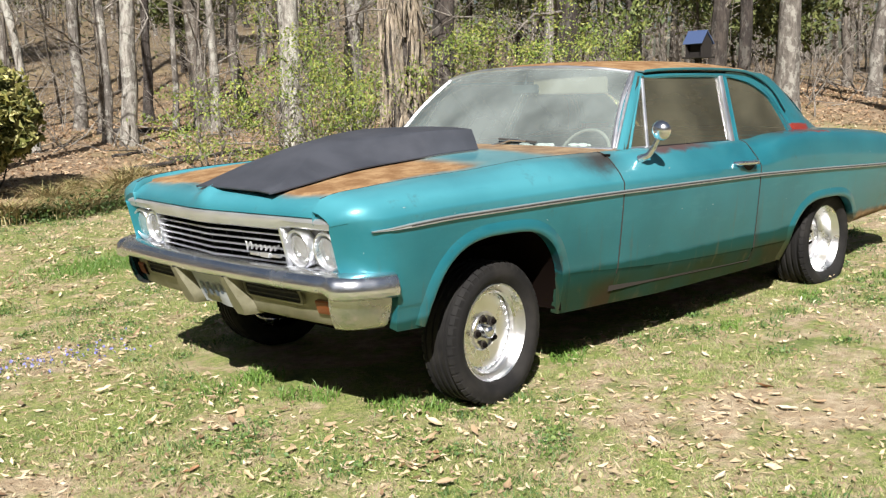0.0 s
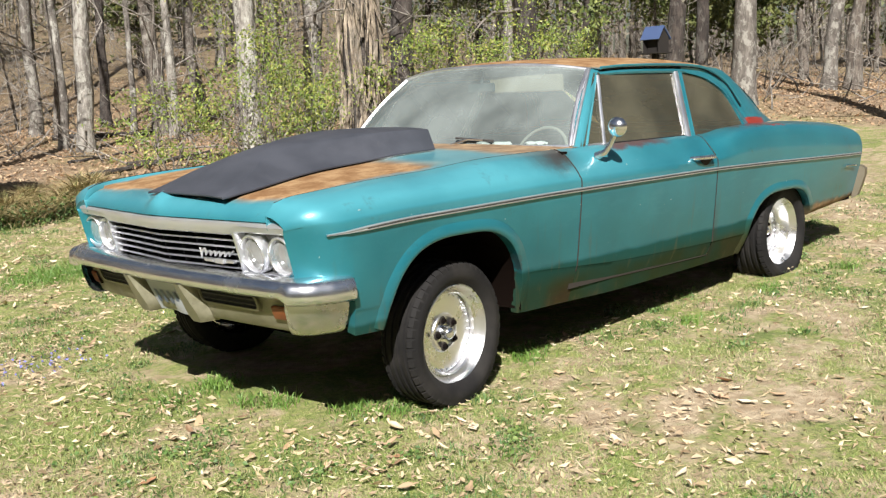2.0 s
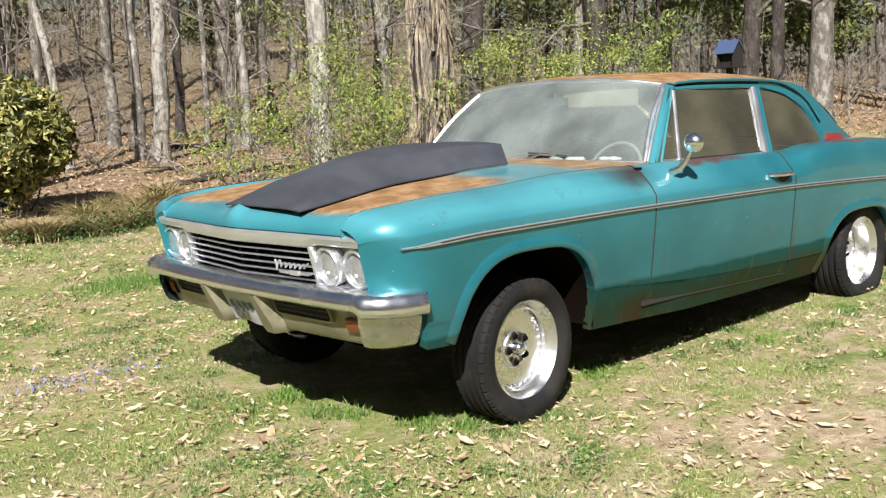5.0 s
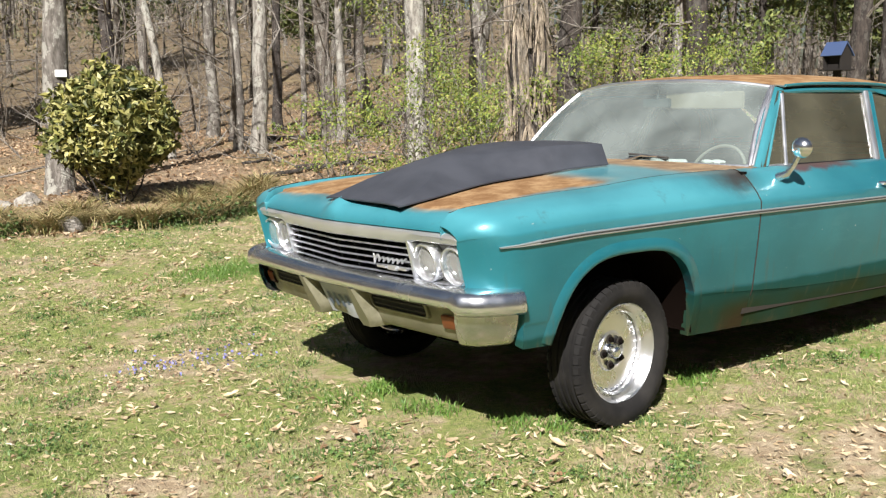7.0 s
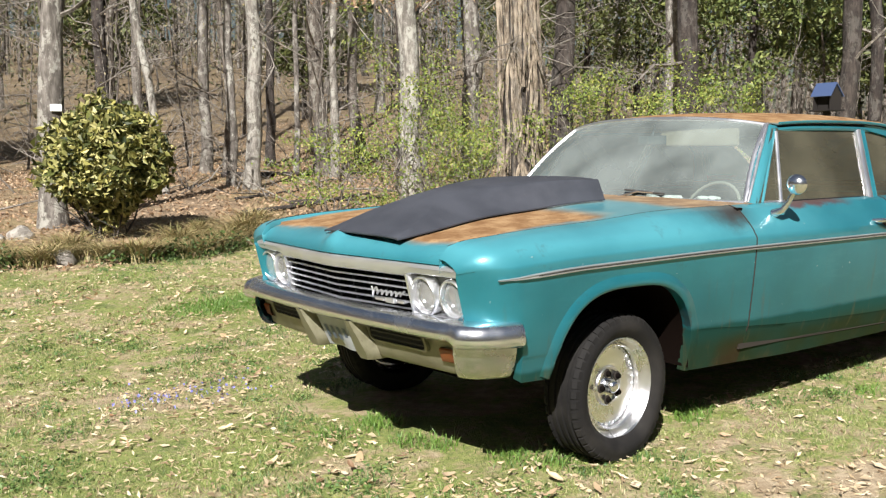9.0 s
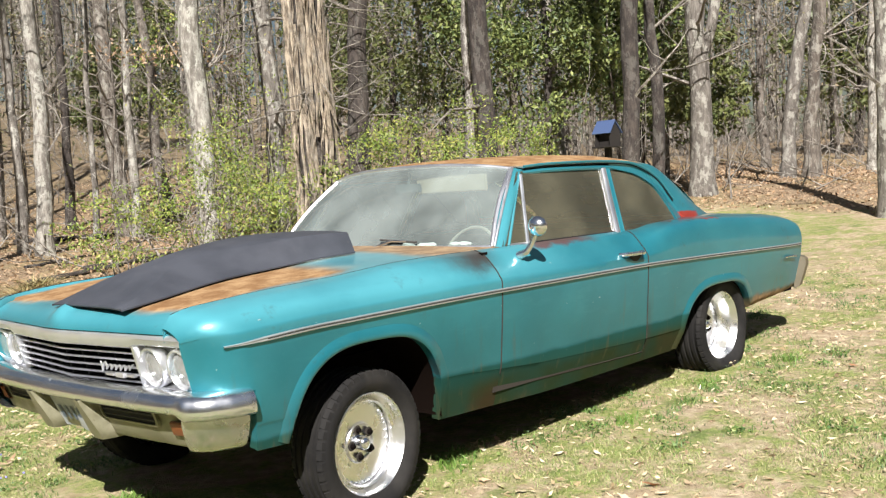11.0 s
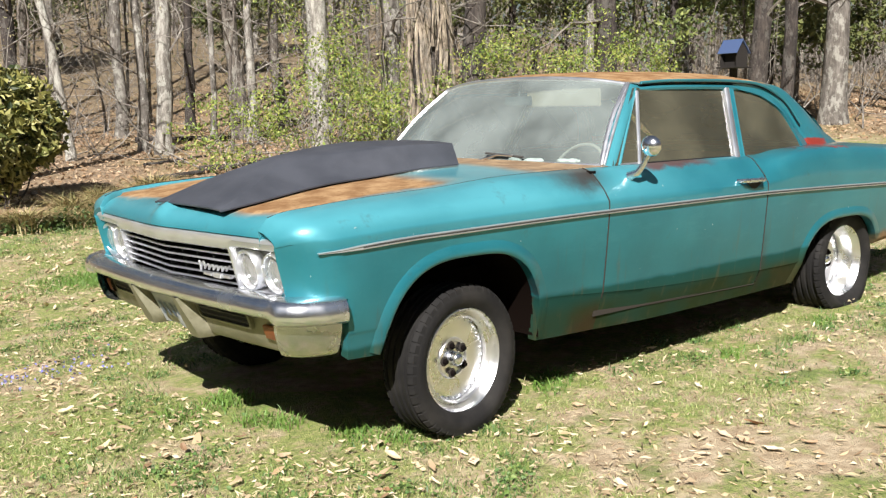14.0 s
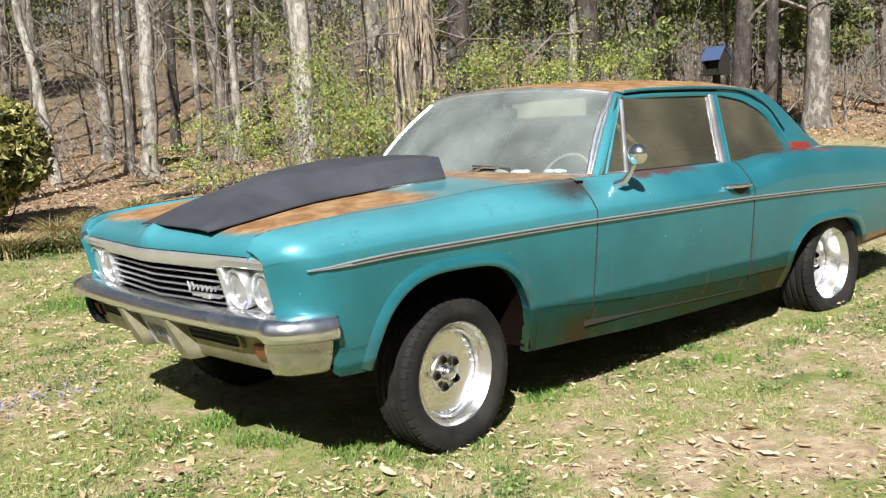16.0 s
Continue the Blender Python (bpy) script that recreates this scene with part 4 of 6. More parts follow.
        rows.append([p + Vector((0, side * o, z * h)) for o, z in ((-0.004, -1), (0.008, -0.85), (0.010, -0.55), (0.006, -0.3), (0.006, 0.3), (0.010, 0.55), (0.008, 0.85), (-0.004, 1))])
    sheet(bm, rows)
    sm = part("side_moulding", bm, TRIM, car, "thin bright moulding along the whole side")
    bm = bmesh.new()
    sheet(bm, [[p + Vector((0, side * 0.0075, z * 0.0024)) for z in (-1, 1)] for p in pts[2:]])
    part("inlay", bm, TRIM_DARK, sm)
    # door handle
    hx, hz = 1.775, 0.918
    hy = skin_y(1.87, 0.90) + 0.004
    h = tagged(new("door_handle"), "chrome push-button door handle")
    h.parent = doors[side]
    strip("grip", [(hx, side * (hy - 0.02), hz), (hx + 0.01, side * (hy + 0.022), hz + 0.003), (hx + 0.08, side * (hy + 0.034), hz + 0.002), (hx + 0.16, side * (hy + 0.030), hz), (hx + 0.19, side * (hy - 0.01), hz)], [0.010, 0.011, 0.011, 0.012, 0.014], CHROME, h, 10)
    bm = bmesh.new()
    lathe(bm, [(0.0, 0.022), (0.016, 0.022), (0.018, 0.0)], 14, pose(hx + 0.165, side * hy, hz - 0.046, -90 * side * -1, 0, 0))
    part("button", bm, CHROME, h)
    # flat dark crescent on the skin, painted shade for the hollow under the grip
    bm = bmesh.new()
    sheet(bm, [[(hx + 0.03 + 0.17 * k, side * (hy + 0.006), hz + 0.004 - 0.048 * math.sin(k * 3.1) * s) for k in (i / 8 for i in range(9))] for s in (0, 1)])
    part("recess", bm, SEAM, h)

# driver's mirror
mirror = tagged(new("side_mirror"), "round chrome mirror on a curved stalk")
mirror.parent = doors[-1]
strip("stalk", [(0.985, -0.93, 0.985), (0.992, -0.975, 1.005), (1.0, -1.0, 1.04), (1.005, -1.03, 1.10)], [0.022, 0.016, 0.012, 0.012], CHROME, mirror, 10)
bm = bmesh.new()
vs = lathe(bm, [(0.008, -0.030), (0.025, -0.025), (0.040, -0.013), (0.048, 0.0), (0.047, 0.010), (0.043, 0.012)], 24, pose(0.985, -1.05, 1.125, 0, 84, 12))
bm.faces.new(vs[-1])
bm.faces.new(vs[0][::-1])
part("mirror_head", bm, CHROME, mirror)

# wipers
for y0, y1 in ((-0.10, -0.50), (0.52, 0.10)):
    w = tagged(new("wiper"), "wiper arm with a dried blade")
    w.parent = car
    def on(v, k):
        return screen_point(v, k) + Vector((-0.016, 0, 0.014))
    strip("arm", [on(y0, -0.05), on(lerp(y0, y1, 0.5), 0.05), on(lerp(y0, y1, 0.8), 0.045)], 0.006, CHROME_DULL, w, 6)
    strip("blade", [on(lerp(y0, y1, 0.25), 0.06), on(y1, 0.035)], 0.006, TRIM_DARK, w, 6)

# rear window
bm = bmesh.new()
rows = []
for k in range(9):
    row = []
    for j in range(17):
        v = lerp(-0.97, 0.97, j / 16)
        a = roof_point(rear_header_x(v), v)
        b = Vector((3.30 - 0.06 * v * v, 0.69 * v, 1.062))
        row.append(a.lerp(b, k / 8) + Vector((0.03, 0, 0.02)) * math.sin(math.pi * k / 8))
    rows.append(row)
sheet(bm, rows)
rear = part("rear_window", bm, GLASS_REAR, car, "grimy rear window", facing=(1, 0, 1))
bm = bmesh.new()
sheet(bm, [[(x, y, 1.062) for y in (-0.84, -0.5, 0, 0.5, 0.84)] for x in (2.55, 2.9, 3.12)])
part("rear_shelf", bm, DASH, car)

# ---- inside ----
bm = bmesh.new()
sheet(bm, [[roof_point(lerp(header_x(v) + 0.02, rear_header_x(v) - 0.02, k / 10), v * 0.96) + Vector((0, 0, -0.035)) for v in (lerp(-1, 1, j / 12) for j in range(13))] for k in range(11)])
part("headliner", bm, HEADLINER, car, "pale sagging headliner")
bm = bmesh.new()
sheet(bm, [[(lerp(0.82, 0.98, abs(y / 0.8) ** 2), y, 1.03), ] + [(lerp(lerp(0.82, 0.98, abs(y / 0.8) ** 2), 1.22, k), y, 1.035 - 0.03 * k**3) for k in (0.4, 0.8, 1.0)] + [(1.24, y, 0.96), (1.20, y, 0.80)] for y in (lerp(-0.82, 0.82, j / 12) for j in range(13))])
part("dashboard", bm, DASH, car, "dust-covered dashboard top")
sw = tagged(new("steering_wheel"), "thin ivory steering wheel")
sw.parent = car
turn = pose(1.28, -0.34, 0.955, 0, -62, 0)
ringp = [turn @ Vector((0.175 * math.cos(a), 0.175 * math.sin(a), 0)) for a in (2 * math.pi * k / 32 for k in range(33))]
strip("wheel_rim", ringp, 0.0085, WHEEL_PLASTIC, sw, 8)
strip("spoke", [turn @ Vector(p) for p in ((0, -0.175, 0), (-0.01, 0, -0.05), (0, 0.175, 0))], 0.012, WHEEL_PLASTIC, sw, 8)
strip("column", [turn @ Vector((0, 0, -0.02)), turn @ Vector((0, 0, -0.30))], 0.025, VINYL, sw, 8)
for name, x, zt in (("front_seat", 1.72, 1.06), ("rear_seat", 2.60, 1.03)):
    s = tagged(new(name), "dark vinyl bench seat")
    s.parent = car
    bm = bmesh.new()
    box(bm, (x - 0.02, -0.68, 0.60), (x + 0.13, 0.68, zt), 0.05, pose(x, 0, 0.6, 0, 12, 0) @ pose(-x, 0, -0.6))
    part("seat_back", bm, VINYL, s)
    bm = bmesh.new()
    box(bm, (x - 0.50, -0.68, 0.48), (x + 0.05, 0.68, 0.64), 0.05)
    part("seat_cushion", bm, VINYL, s)
bm = bmesh.new()
box(bm, (1.19, -0.10, 1.315), (1.205, 0.10, 1.365), 0.006)
tube(bm, [(1.2, 0, 1.36), (1.22, 0, 1.43)], 0.008, 6)
part("rear_view_mirror", bm, VINYL, car)
bm = bmesh.new()
box(bm, (1.215, -0.555, 1.305), (1.230, -0.045, 1.395), 0.006)
part("sun_visor", bm, VISOR, car, "pale sun visor folded down")
bm = bmesh.new()
box(bm, (1.27, 0.12, 1.405), (1.42, 0.58, 1.418), 0.005)
part("sun_visor", bm, HEADLINER, car)
for v in (-0.42, -0.47, -0.66, -0.72, -0.30):
    bm = bmesh.new()
    bmesh.ops.create_icosphere(bm, subdivisions=2, radius=0.03)
    for q in bm.verts:
        q.co *= 1 + 0.5 * noise.noise(q.co * 40 + Vector((v * 9, 0, 0)))
        q.co = Vector((q.co.x * 0.8 + lerp(0.83, 0.98, v * v) + 0.09, q.co.y * 1.5 + v * 0.8, q.co.z * 0.35 + 1.046))
    part("paper_scrap", bm, PAPER, car, "crumpled paper on the dashboard")

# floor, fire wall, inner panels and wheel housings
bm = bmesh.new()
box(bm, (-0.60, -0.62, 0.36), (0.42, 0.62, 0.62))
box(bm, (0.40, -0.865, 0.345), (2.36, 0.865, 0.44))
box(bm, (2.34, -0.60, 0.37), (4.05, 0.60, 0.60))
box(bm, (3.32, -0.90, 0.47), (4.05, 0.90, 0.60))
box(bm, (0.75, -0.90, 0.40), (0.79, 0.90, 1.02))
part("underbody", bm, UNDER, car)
for side in (-1, 1):
    bm = bmesh.new()
    box(bm, (0.76, side * 0.85 - 0.01, 0.44), (2.6, side * 0.85 + 0.01, 1.015))
    part("inner_side", bm, VINYL, car)
# rust brown taken almost to black, so the colour carries the housing's shade
WELL = mat("shaded_rusty_well", (0.006, 0.0035, 0.0025), 0.95, Specular_IOR_Level=0.05)
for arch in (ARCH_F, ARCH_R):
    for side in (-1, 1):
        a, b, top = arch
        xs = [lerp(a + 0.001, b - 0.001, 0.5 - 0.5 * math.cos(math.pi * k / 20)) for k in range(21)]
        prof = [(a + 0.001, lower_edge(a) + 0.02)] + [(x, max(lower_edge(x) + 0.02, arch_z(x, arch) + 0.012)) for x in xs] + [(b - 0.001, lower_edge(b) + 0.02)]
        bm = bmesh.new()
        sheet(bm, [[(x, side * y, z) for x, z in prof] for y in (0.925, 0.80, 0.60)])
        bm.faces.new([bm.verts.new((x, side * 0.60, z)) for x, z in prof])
        part("wheel_well", bm, WELL, car, "rusty wheel housing, blackened to stand in for shade")

# rear bumper, lamps and small badges
rb = tagged(new("rear_bumper"), "chrome rear bumper, rusty at its ends")
rb.parent = car
bm = bmesh.new()
half = [(4.31, 0.0), (4.31, 0.55), (4.305, 0.78), (4.28, 0.875), (4.235, 0.930), (4.18, 0.955), (4.125, 0.962)]
line = spline([(x, -y, 0) for x, y in half[::-1]] + [(x, y, 0) for x, y in half[1:]], 61)
rows = []
for i, p in enumerate(line):
    d = (line[min(i + 1, 60)] - line[max(i - 1, 0)]).normalized()
    out = Vector((d.y, -d.x, 0))
    lean = Vector((0.28, 0, 0))
    rows.append([p + out * o + lean * (z - 0.68) + Vector((0, 0, z)) for o, z in ((-0.06, 0.70), (-0.01, 0.70), (0.016, 0.680), (0.020, 0.64), (0.004, 0.565), (-0.012, 0.50), (-0.05, 0.475))])
sheet(bm, rows)
for row in (rows[0], rows[-1]):
    bm.faces.new([bm.verts.new(p) for p in row])
part("bumper_bar", bm, CHROME_RUSTY, rb)
for side in (-1, 1):
    strip("side_badge", [(3.80, side * 0.976, 0.722), (3.90, side * 0.973, 0.722), (4.00, side * 0.968, 0.715)], 0.006, CHROME, car)
    bm = bmesh.new()
    lathe(bm, [(0.0, 0.02), (0.05, 0.018), (0.06, 0.0)], 20, pose(4.16, side * 0.62, 0.80, 0, 90, 0))
    part("tail_lamp", bm, RED_LENS, car)
    # dark shut lines
    strip("shut_line", [(DOOR_F, side * (p.x + 0.0005), p.y) for p in spline([(y, z, 0) for y, z in side_profile(DOOR_F)], 24)[3:]], 0.0035, SEAM, car, 5)
    strip("shut_line", [(DOOR_R, side * (p.x + 0.0005), p.y) for p in spline([(y, z, 0) for y, z in side_profile(DOOR_R)], 24)[4:]], 0.003, SEAM, car, 5)
    strip("shut_line", [(x, side * (skin_y(x, z) - 0.001), z) for x, z in ((lerp(DOOR_F, DOOR_R, k / 24), lerp(SILL_F - 0.001, SILL_R - 0.001, k / 24)) for k in range(25))], 0.004, SEAM, car, 5)
    strip("hood_gap", [(x, side * curve(x, TOP_Y), curve(x, TOP_Z) - 0.001) for x in (lerp(-0.80, 0.675, j / 30) for j in range(31))], 0.0022, SEAM, car, 5)

# ---- wheels ----


def tyre_mesh(r, w, flat=0.0):
    """A tyre round the z axis, its outer wall at +z; flat: height below the axle at which the ground squashes it, towards -x."""
    bm = bmesh.new()
    ri = 0.212
    prof = [(ri - 0.004, w * 0.32), (ri + 0.012, w * 0.42), (ri + 0.035, w * 0.49), ((r + ri) / 2, w * 0.515), (r - 0.030, w * 0.49), (r - 0.010, w * 0.44), (r - 0.002, w * 0.36)]
    for k in (0.27, 0.09, -0.09, -0.27):
        prof += [(r, w * (k + 0.045)), (r - 0.008, w * (k + 0.03)), (r - 0.008, w * (k - 0.03)), (r, w * (k - 0.045))]
    prof += [(r - 0.002, -w * 0.36), (r - 0.010, -w * 0.44), (r - 0.030, -w * 0.49), ((r + ri) / 2, -w * 0.515), (ri, -w * 0.42)]
    lathe(bm, prof, 64)
    return bm


def squash(bm, flat):
    for v in bm.verts:
        if v.co.x < -flat:
            over = (-flat - v.co.x)
            v.co.x = -flat - over * 0.02
        s = smooth(-0.10, -flat, v.co.x)
        v.co.z *= 1 + 0.16 * s


def make_wheel(r, w, flat, depth):
    wheel = tagged(new("wheel"), "wide black tyre on a deep polished alloy rim")
    bm = tyre_mesh(r, w)
    squash(bm, flat)
    tyre = part("tyre", bm, RUBBER, wheel, "worn black rubber tyre")
    bm = bmesh.new()
    for k in range(46):
        a = 2 * math.pi * k / 46
        for s in (1, -1):
            t = Matrix.Rotation(a, 4, "Z")
            g = [(r - 0.036, s * w * 0.494), (r - 0.008, s * w * 0.452), (r + 0.004, s * w * 0.36), (r + 0.002, s * w * 0.335), (r - 0.02, s * w * 0.335)]
            half = 0.0150
            sheet(bm, [[t @ Vector((x, y, z)) for x, z in g] for y in (-half, half)])
            for y in (-half, half):
                bm.faces.new([bm.verts.new(t @ Vector((x, y, z))) for x, z in g])
    squash(bm, flat)
    tagged(part("tread", bm, RUBBER, tyre), kind="stuff")
    bm = bmesh.new()
    o = w * 0.37
    lathe(bm, [(0.205, -w * 0.42), (0.196, -w * 0.30), (0.180, o - depth + 0.005), (0.176, o - depth + 0.02), (0.172, o - depth + 0.035), (0.180, o - depth + 0.045), (0.190, o - 0.045), (0.194, o - 0.030), (0.203, o - 0.022), (0.207, o - 0.004), (0.214, o + 0.003), (0.219, o), (0.218, o - 0.010), (0.21, o - 0.02)], 64)
    rim = part("rim", bm, ALLOY, wheel, "polished deep-dish alloy rim")
    bm = bmesh.new()
    d = o - depth
    vs = lathe(bm, [(0.178, d + 0.004), (0.160, d + 0.010), (0.120, d + 0.004), (0.088, d + 0.002), (0.080, d + 0.012), (0.070, d + 0.014), (0.066, d + 0.004), (0.03, d + 0.004)], 48)
    bm.faces.new(vs[-1])
    part("wheel_centre", bm, ALLOY, rim)
    bm = bmesh.new()
    vs = lathe(bm, [(0.031, d), (0.030, d + 0.034), (0.022, d + 0.046), (0.009, d + 0.051)], 24)
    bm.faces.new(vs[-1])
    part("hub_cap", bm, CHROME, rim)
    for k in range(5):
        a = 2 * math.pi * k / 5 + 0.35
        bm = bmesh.new()
        vs = lathe(bm, [(0.013, d), (0.013, d + 0.020), (0.009, d + 0.028)], 8, pose(0.060 * math.cos(a), 0.060 * math.sin(a), 0.004))
        bm.faces.new(vs[-1])
        part("lug_nut", bm, UNDER, rim)
        bm = bmesh.new()
        vs = lathe(bm, [(0.021, d + 0.0135), (0.019, d + 0.0165)], 12, pose(0.060 * math.cos(a), 0.060 * math.sin(a), 0.001))
        bm.faces.new(vs[-1])
        part("lug_hole", bm, SEAM, rim)
    for k in range(30):
        a = 2 * math.pi * k / 30
        bm = bmesh.new()
        vs = lathe(bm, [(0.006, d + 0.004), (0.0055, d + 0.013), (0.003, d + 0.015)], 8, pose(0.165 * math.cos(a), 0.165 * math.sin(a), 0))
        bm.faces.new(vs[-1])
        part("rivet", bm, CHROME, rim)
    bm = bmesh.new()
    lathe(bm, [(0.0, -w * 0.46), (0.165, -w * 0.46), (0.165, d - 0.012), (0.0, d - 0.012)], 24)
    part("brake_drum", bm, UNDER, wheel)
    return wheel


def stand_up(x, y, z, steer, out):
    """Axle frame: local z along the axle outwards, local x upwards."""
    ax = Vector((math.sin(radians(steer)), out * math.cos(radians(steer)), 0))
    up = Vector((0, 0, 1))
    m = Matrix((up, ax.cross(up), ax)).transposed().to_4x4()
    m.translation = (x, y, z)
    return m


front = make_wheel(0.312, 0.190, 0.306, 0.068)
front.matrix_basis = stand_up(0.0, -0.808, 0.288, 5, -1)
front.parent = car
f2 = copy_thing(front, stand_up(0.0, 0.808, 0.288, 5, 1))
f2.parent = car
back = make_wheel(0.315, 0.215, 0.262, 0.135)
back.matrix_basis = stand_up(3.02, -0.815, 0.362, 0, -1)
back.parent = car
b2 = copy_thing(back, stand_up(3.02, 0.815, 0.362, 0, 1))
b2.parent = car

# ---- outdoor materials ----


def ground_material():
    m = mat("lawn_and_leaf_litter", (0.3, 0.27, 0.12), 0.95)
    n = Nodes(m)
    p = n.pos()
    x, y = n.axis(p, 0), n.axis(p, 1)
    big, mid, fine = n.noise(p, 0.9, 5, 0.6), n.noise(p, 4.5, 6, 0.65), n.noise(p, 38, 5, 0.7)
    soil = n.mix(n.ramp(n.noise(p, 14, 5, 0.65), 0.35, 0.7), (0.33, 0.245, 0.150), (0.52, 0.42, 0.285))
    straw = n.mix(fine, (0.24, 0.18, 0.09), (0.52, 0.42, 0.25))
    green = n.mix(n.ramp(fine, 0.3, 0.7), (0.125, 0.175, 0.036), (0.31, 0.335, 0.10))
    turf = n.mix(n.ramp(n.math("ADD", n.math("MULTIPLY", n.noise(p, 22, 6, 0.75), 0.6), n.math("MULTIPLY", n.noise(p, 3.1, 5, 0.7), 0.4)), 0.39, 0.53), straw, green)
    turf = n.mix(n.ramp(n.noise(p, 2.3, 5, 0.65), 0.54, 0.66, 0.0, 0.55), turf, (0.085, 0.135, 0.030))
    k = n.ramp(n.math("ADD", n.math("ADD", n.math("MULTIPLY", big, 0.5), n.math("MULTIPLY", mid, 0.5)), n.ramp(n.math("ADD", x, n.math("MULTIPLY", y, -0.5)), 1.6, -0.3, 0.0, 0.035)), 0.45, 0.55)
    c = n.mix(k, soil, turf)
    c = n.mix(n.ramp(n.noise(p, 70, 3, 0.7), 0.66, 0.74, 0.0, 0.7), c, (0.62, 0.55, 0.40))
    litter = n.mix(n.ramp(n.noise(p, 16, 6, 0.75), 0.38, 0.66), (0.165, 0.112, 0.066), (0.43, 0.315, 0.20))
    litter = n.mix(n.ramp(n.noise(p, 0.5, 4), 0.45, 0.62, 0.0, 0.45), litter, (0.25, 0.21, 0.08))
    edge = n.math("MAXIMUM", n.math("SUBTRACT", y, 6.4), n.math("SUBTRACT", x, 12.2))
    edge = n.math("ADD", edge, n.math("MULTIPLY", n.math("SUBTRACT", n.noise(p, 0.8, 5, 0.7), 0.5), 3.0))
    slope = n.mix(n.ramp(n.noise(p, 1.3, 6, 0.7), 0.4, 0.65), (0.15, 0.110, 0.068), (0.27, 0.205, 0.115))
    litter = n.mix(n.ramp(n.math("ADD", y, n.math("MULTIPLY", n.noise(p, 0.25, 4), 8.0)), 19.0, 30.0, 0.0, 0.8), litter, slope)
    n.color(n.mix(n.ramp(edge, -0.5, 0.6), c, litter))
    n.bump(n.math("ADD", n.math("MULTIPLY", mid, 1.5), n.math("ADD", fine, n.noise(p, 120, 3))), 0.6, 0.025)
    return m


def bark_material(name, a, b, lichen):
    m = mat(name, a, 0.95)
    n = Nodes(m)
    p = n.pos()
    rnd = n.put("ShaderNodeObjectInfo").outputs["Random"]
    groove = n.noise(n.stretch(p, (5.5, 5.5, 1.5)), 3.0, 6, 0.72)
    c = n.mix(n.ramp(groove, 0.36, 0.64), a, b)
    c = n.mix(n.ramp(n.noise(n.stretch(p, (1.6, 1.6, 0.7)), 3.0, 6, 0.7), 0.46, 0.62, 0.0, 0.62), c, tuple(k * 0.55 for k in a))
    c = n.mix(n.math("MULTIPLY", n.ramp(n.noise(n.stretch(p, (1.4, 1.4, 0.9)), 5.2, 7, 0.74), 0.51, 0.57), lichen), c, (0.50, 0.49, 0.43))
    c = n.mix(n.ramp(rnd, 0.0, 1.0, 0.0, 0.3), c, (0.085, 0.072, 0.060))
    n.color(c)
    n.bump(groove, 1.0, 0.05)
    return m


def leaf_material(name, *tones, trans=0.25):
    m = mat(name, tones[0], 0.55)
    n = Nodes(m)
    rnd = n.put("ShaderNodeNewGeometry").outputs["Random Per Island"]
    r = n.t.nodes.new("ShaderNodeValToRGB")
    n.t.links.new(rnd, r.inputs[0])
    while len(r.color_ramp.elements) < len(tones):
        r.color_ramp.elements.new(0.5)
    for i, t in enumerate(tones):
        r.color_ramp.elements[i].position = i / (len(tones) - 1)
        r.color_ramp.elements[i].color = (*t, 1)
    n.color(r.outputs[0])
    return m


GROUND = ground_material()
BARK_GREY = bark_material("grey_bark", (0.125, 0.110, 0.094), (0.275, 0.250, 0.220), 0.7)
BARK_DARK = bark_material("dark_bark", (0.024, 0.019, 0.017), (0.080, 0.064, 0.055), 0.12)
BARK_PALE = bark_material("lichened_bark", (0.19, 0.17, 0.145), (0.50, 0.475, 0.42), 1.0)
BARK_FAR = bark_material("brown_bark", (0.085, 0.070, 0.057), (0.205, 0.176, 0.146), 0.4)
VINE = bark_material("peeling_vine", (0.12, 0.09, 0.062), (0.54, 0.45, 0.34), 0.2)
TWIG = bark_material("grey_twigs", (0.17, 0.148, 0.125), (0.42, 0.38, 0.33), 0.2)
GRASS = leaf_material("grass_blades", (0.085, 0.150, 0.030), (0.17, 0.245, 0.055), (0.30, 0.35, 0.10), (0.12, 0.195, 0.042), (0.38, 0.38, 0.15), (0.52, 0.46, 0.27), (0.24, 0.29, 0.075))
STRAW_GRASS = leaf_material("strap_grass", (0.36, 0.27, 0.13), (0.15, 0.17, 0.05), (0.54, 0.43, 0.24), (0.24, 0.23, 0.08), (0.27, 0.18, 0.09), (0.45, 0.34, 0.18))
BUSH_LEAF = leaf_material("variegated_leaves", (0.020, 0.036, 0.010), (0.38, 0.35, 0.10), (0.075, 0.09, 0.020), (0.58, 0.53, 0.22), (0.14, 0.155, 0.036), (0.018, 0.030, 0.009))
SHRUB_LEAF = leaf_material("spring_leaves", (0.06, 0.105, 0.02), (0.20, 0.26, 0.045), (0.11, 0.175, 0.03), (0.35, 0.35, 0.085), (0.16, 0.22, 0.04))
HOLLY_LEAF = leaf_material("evergreen_leaves", (0.026, 0.048, 0.014), (0.11, 0.145, 0.038), (0.22, 0.25, 0.075), (0.05, 0.082, 0.022), (0.15, 0.185, 0.05))
CEDAR_LEAF = leaf_material("cedar_needles", (0.05, 0.07, 0.018), (0.12, 0.13, 0.035), (0.08, 0.10, 0.03))
DEAD_LEAF = leaf_material("dead_leaves", (0.40, 0.29, 0.16), (0.58, 0.47, 0.30), (0.26, 0.17, 0.10), (0.68, 0.58, 0.40), (0.48, 0.36, 0.22))
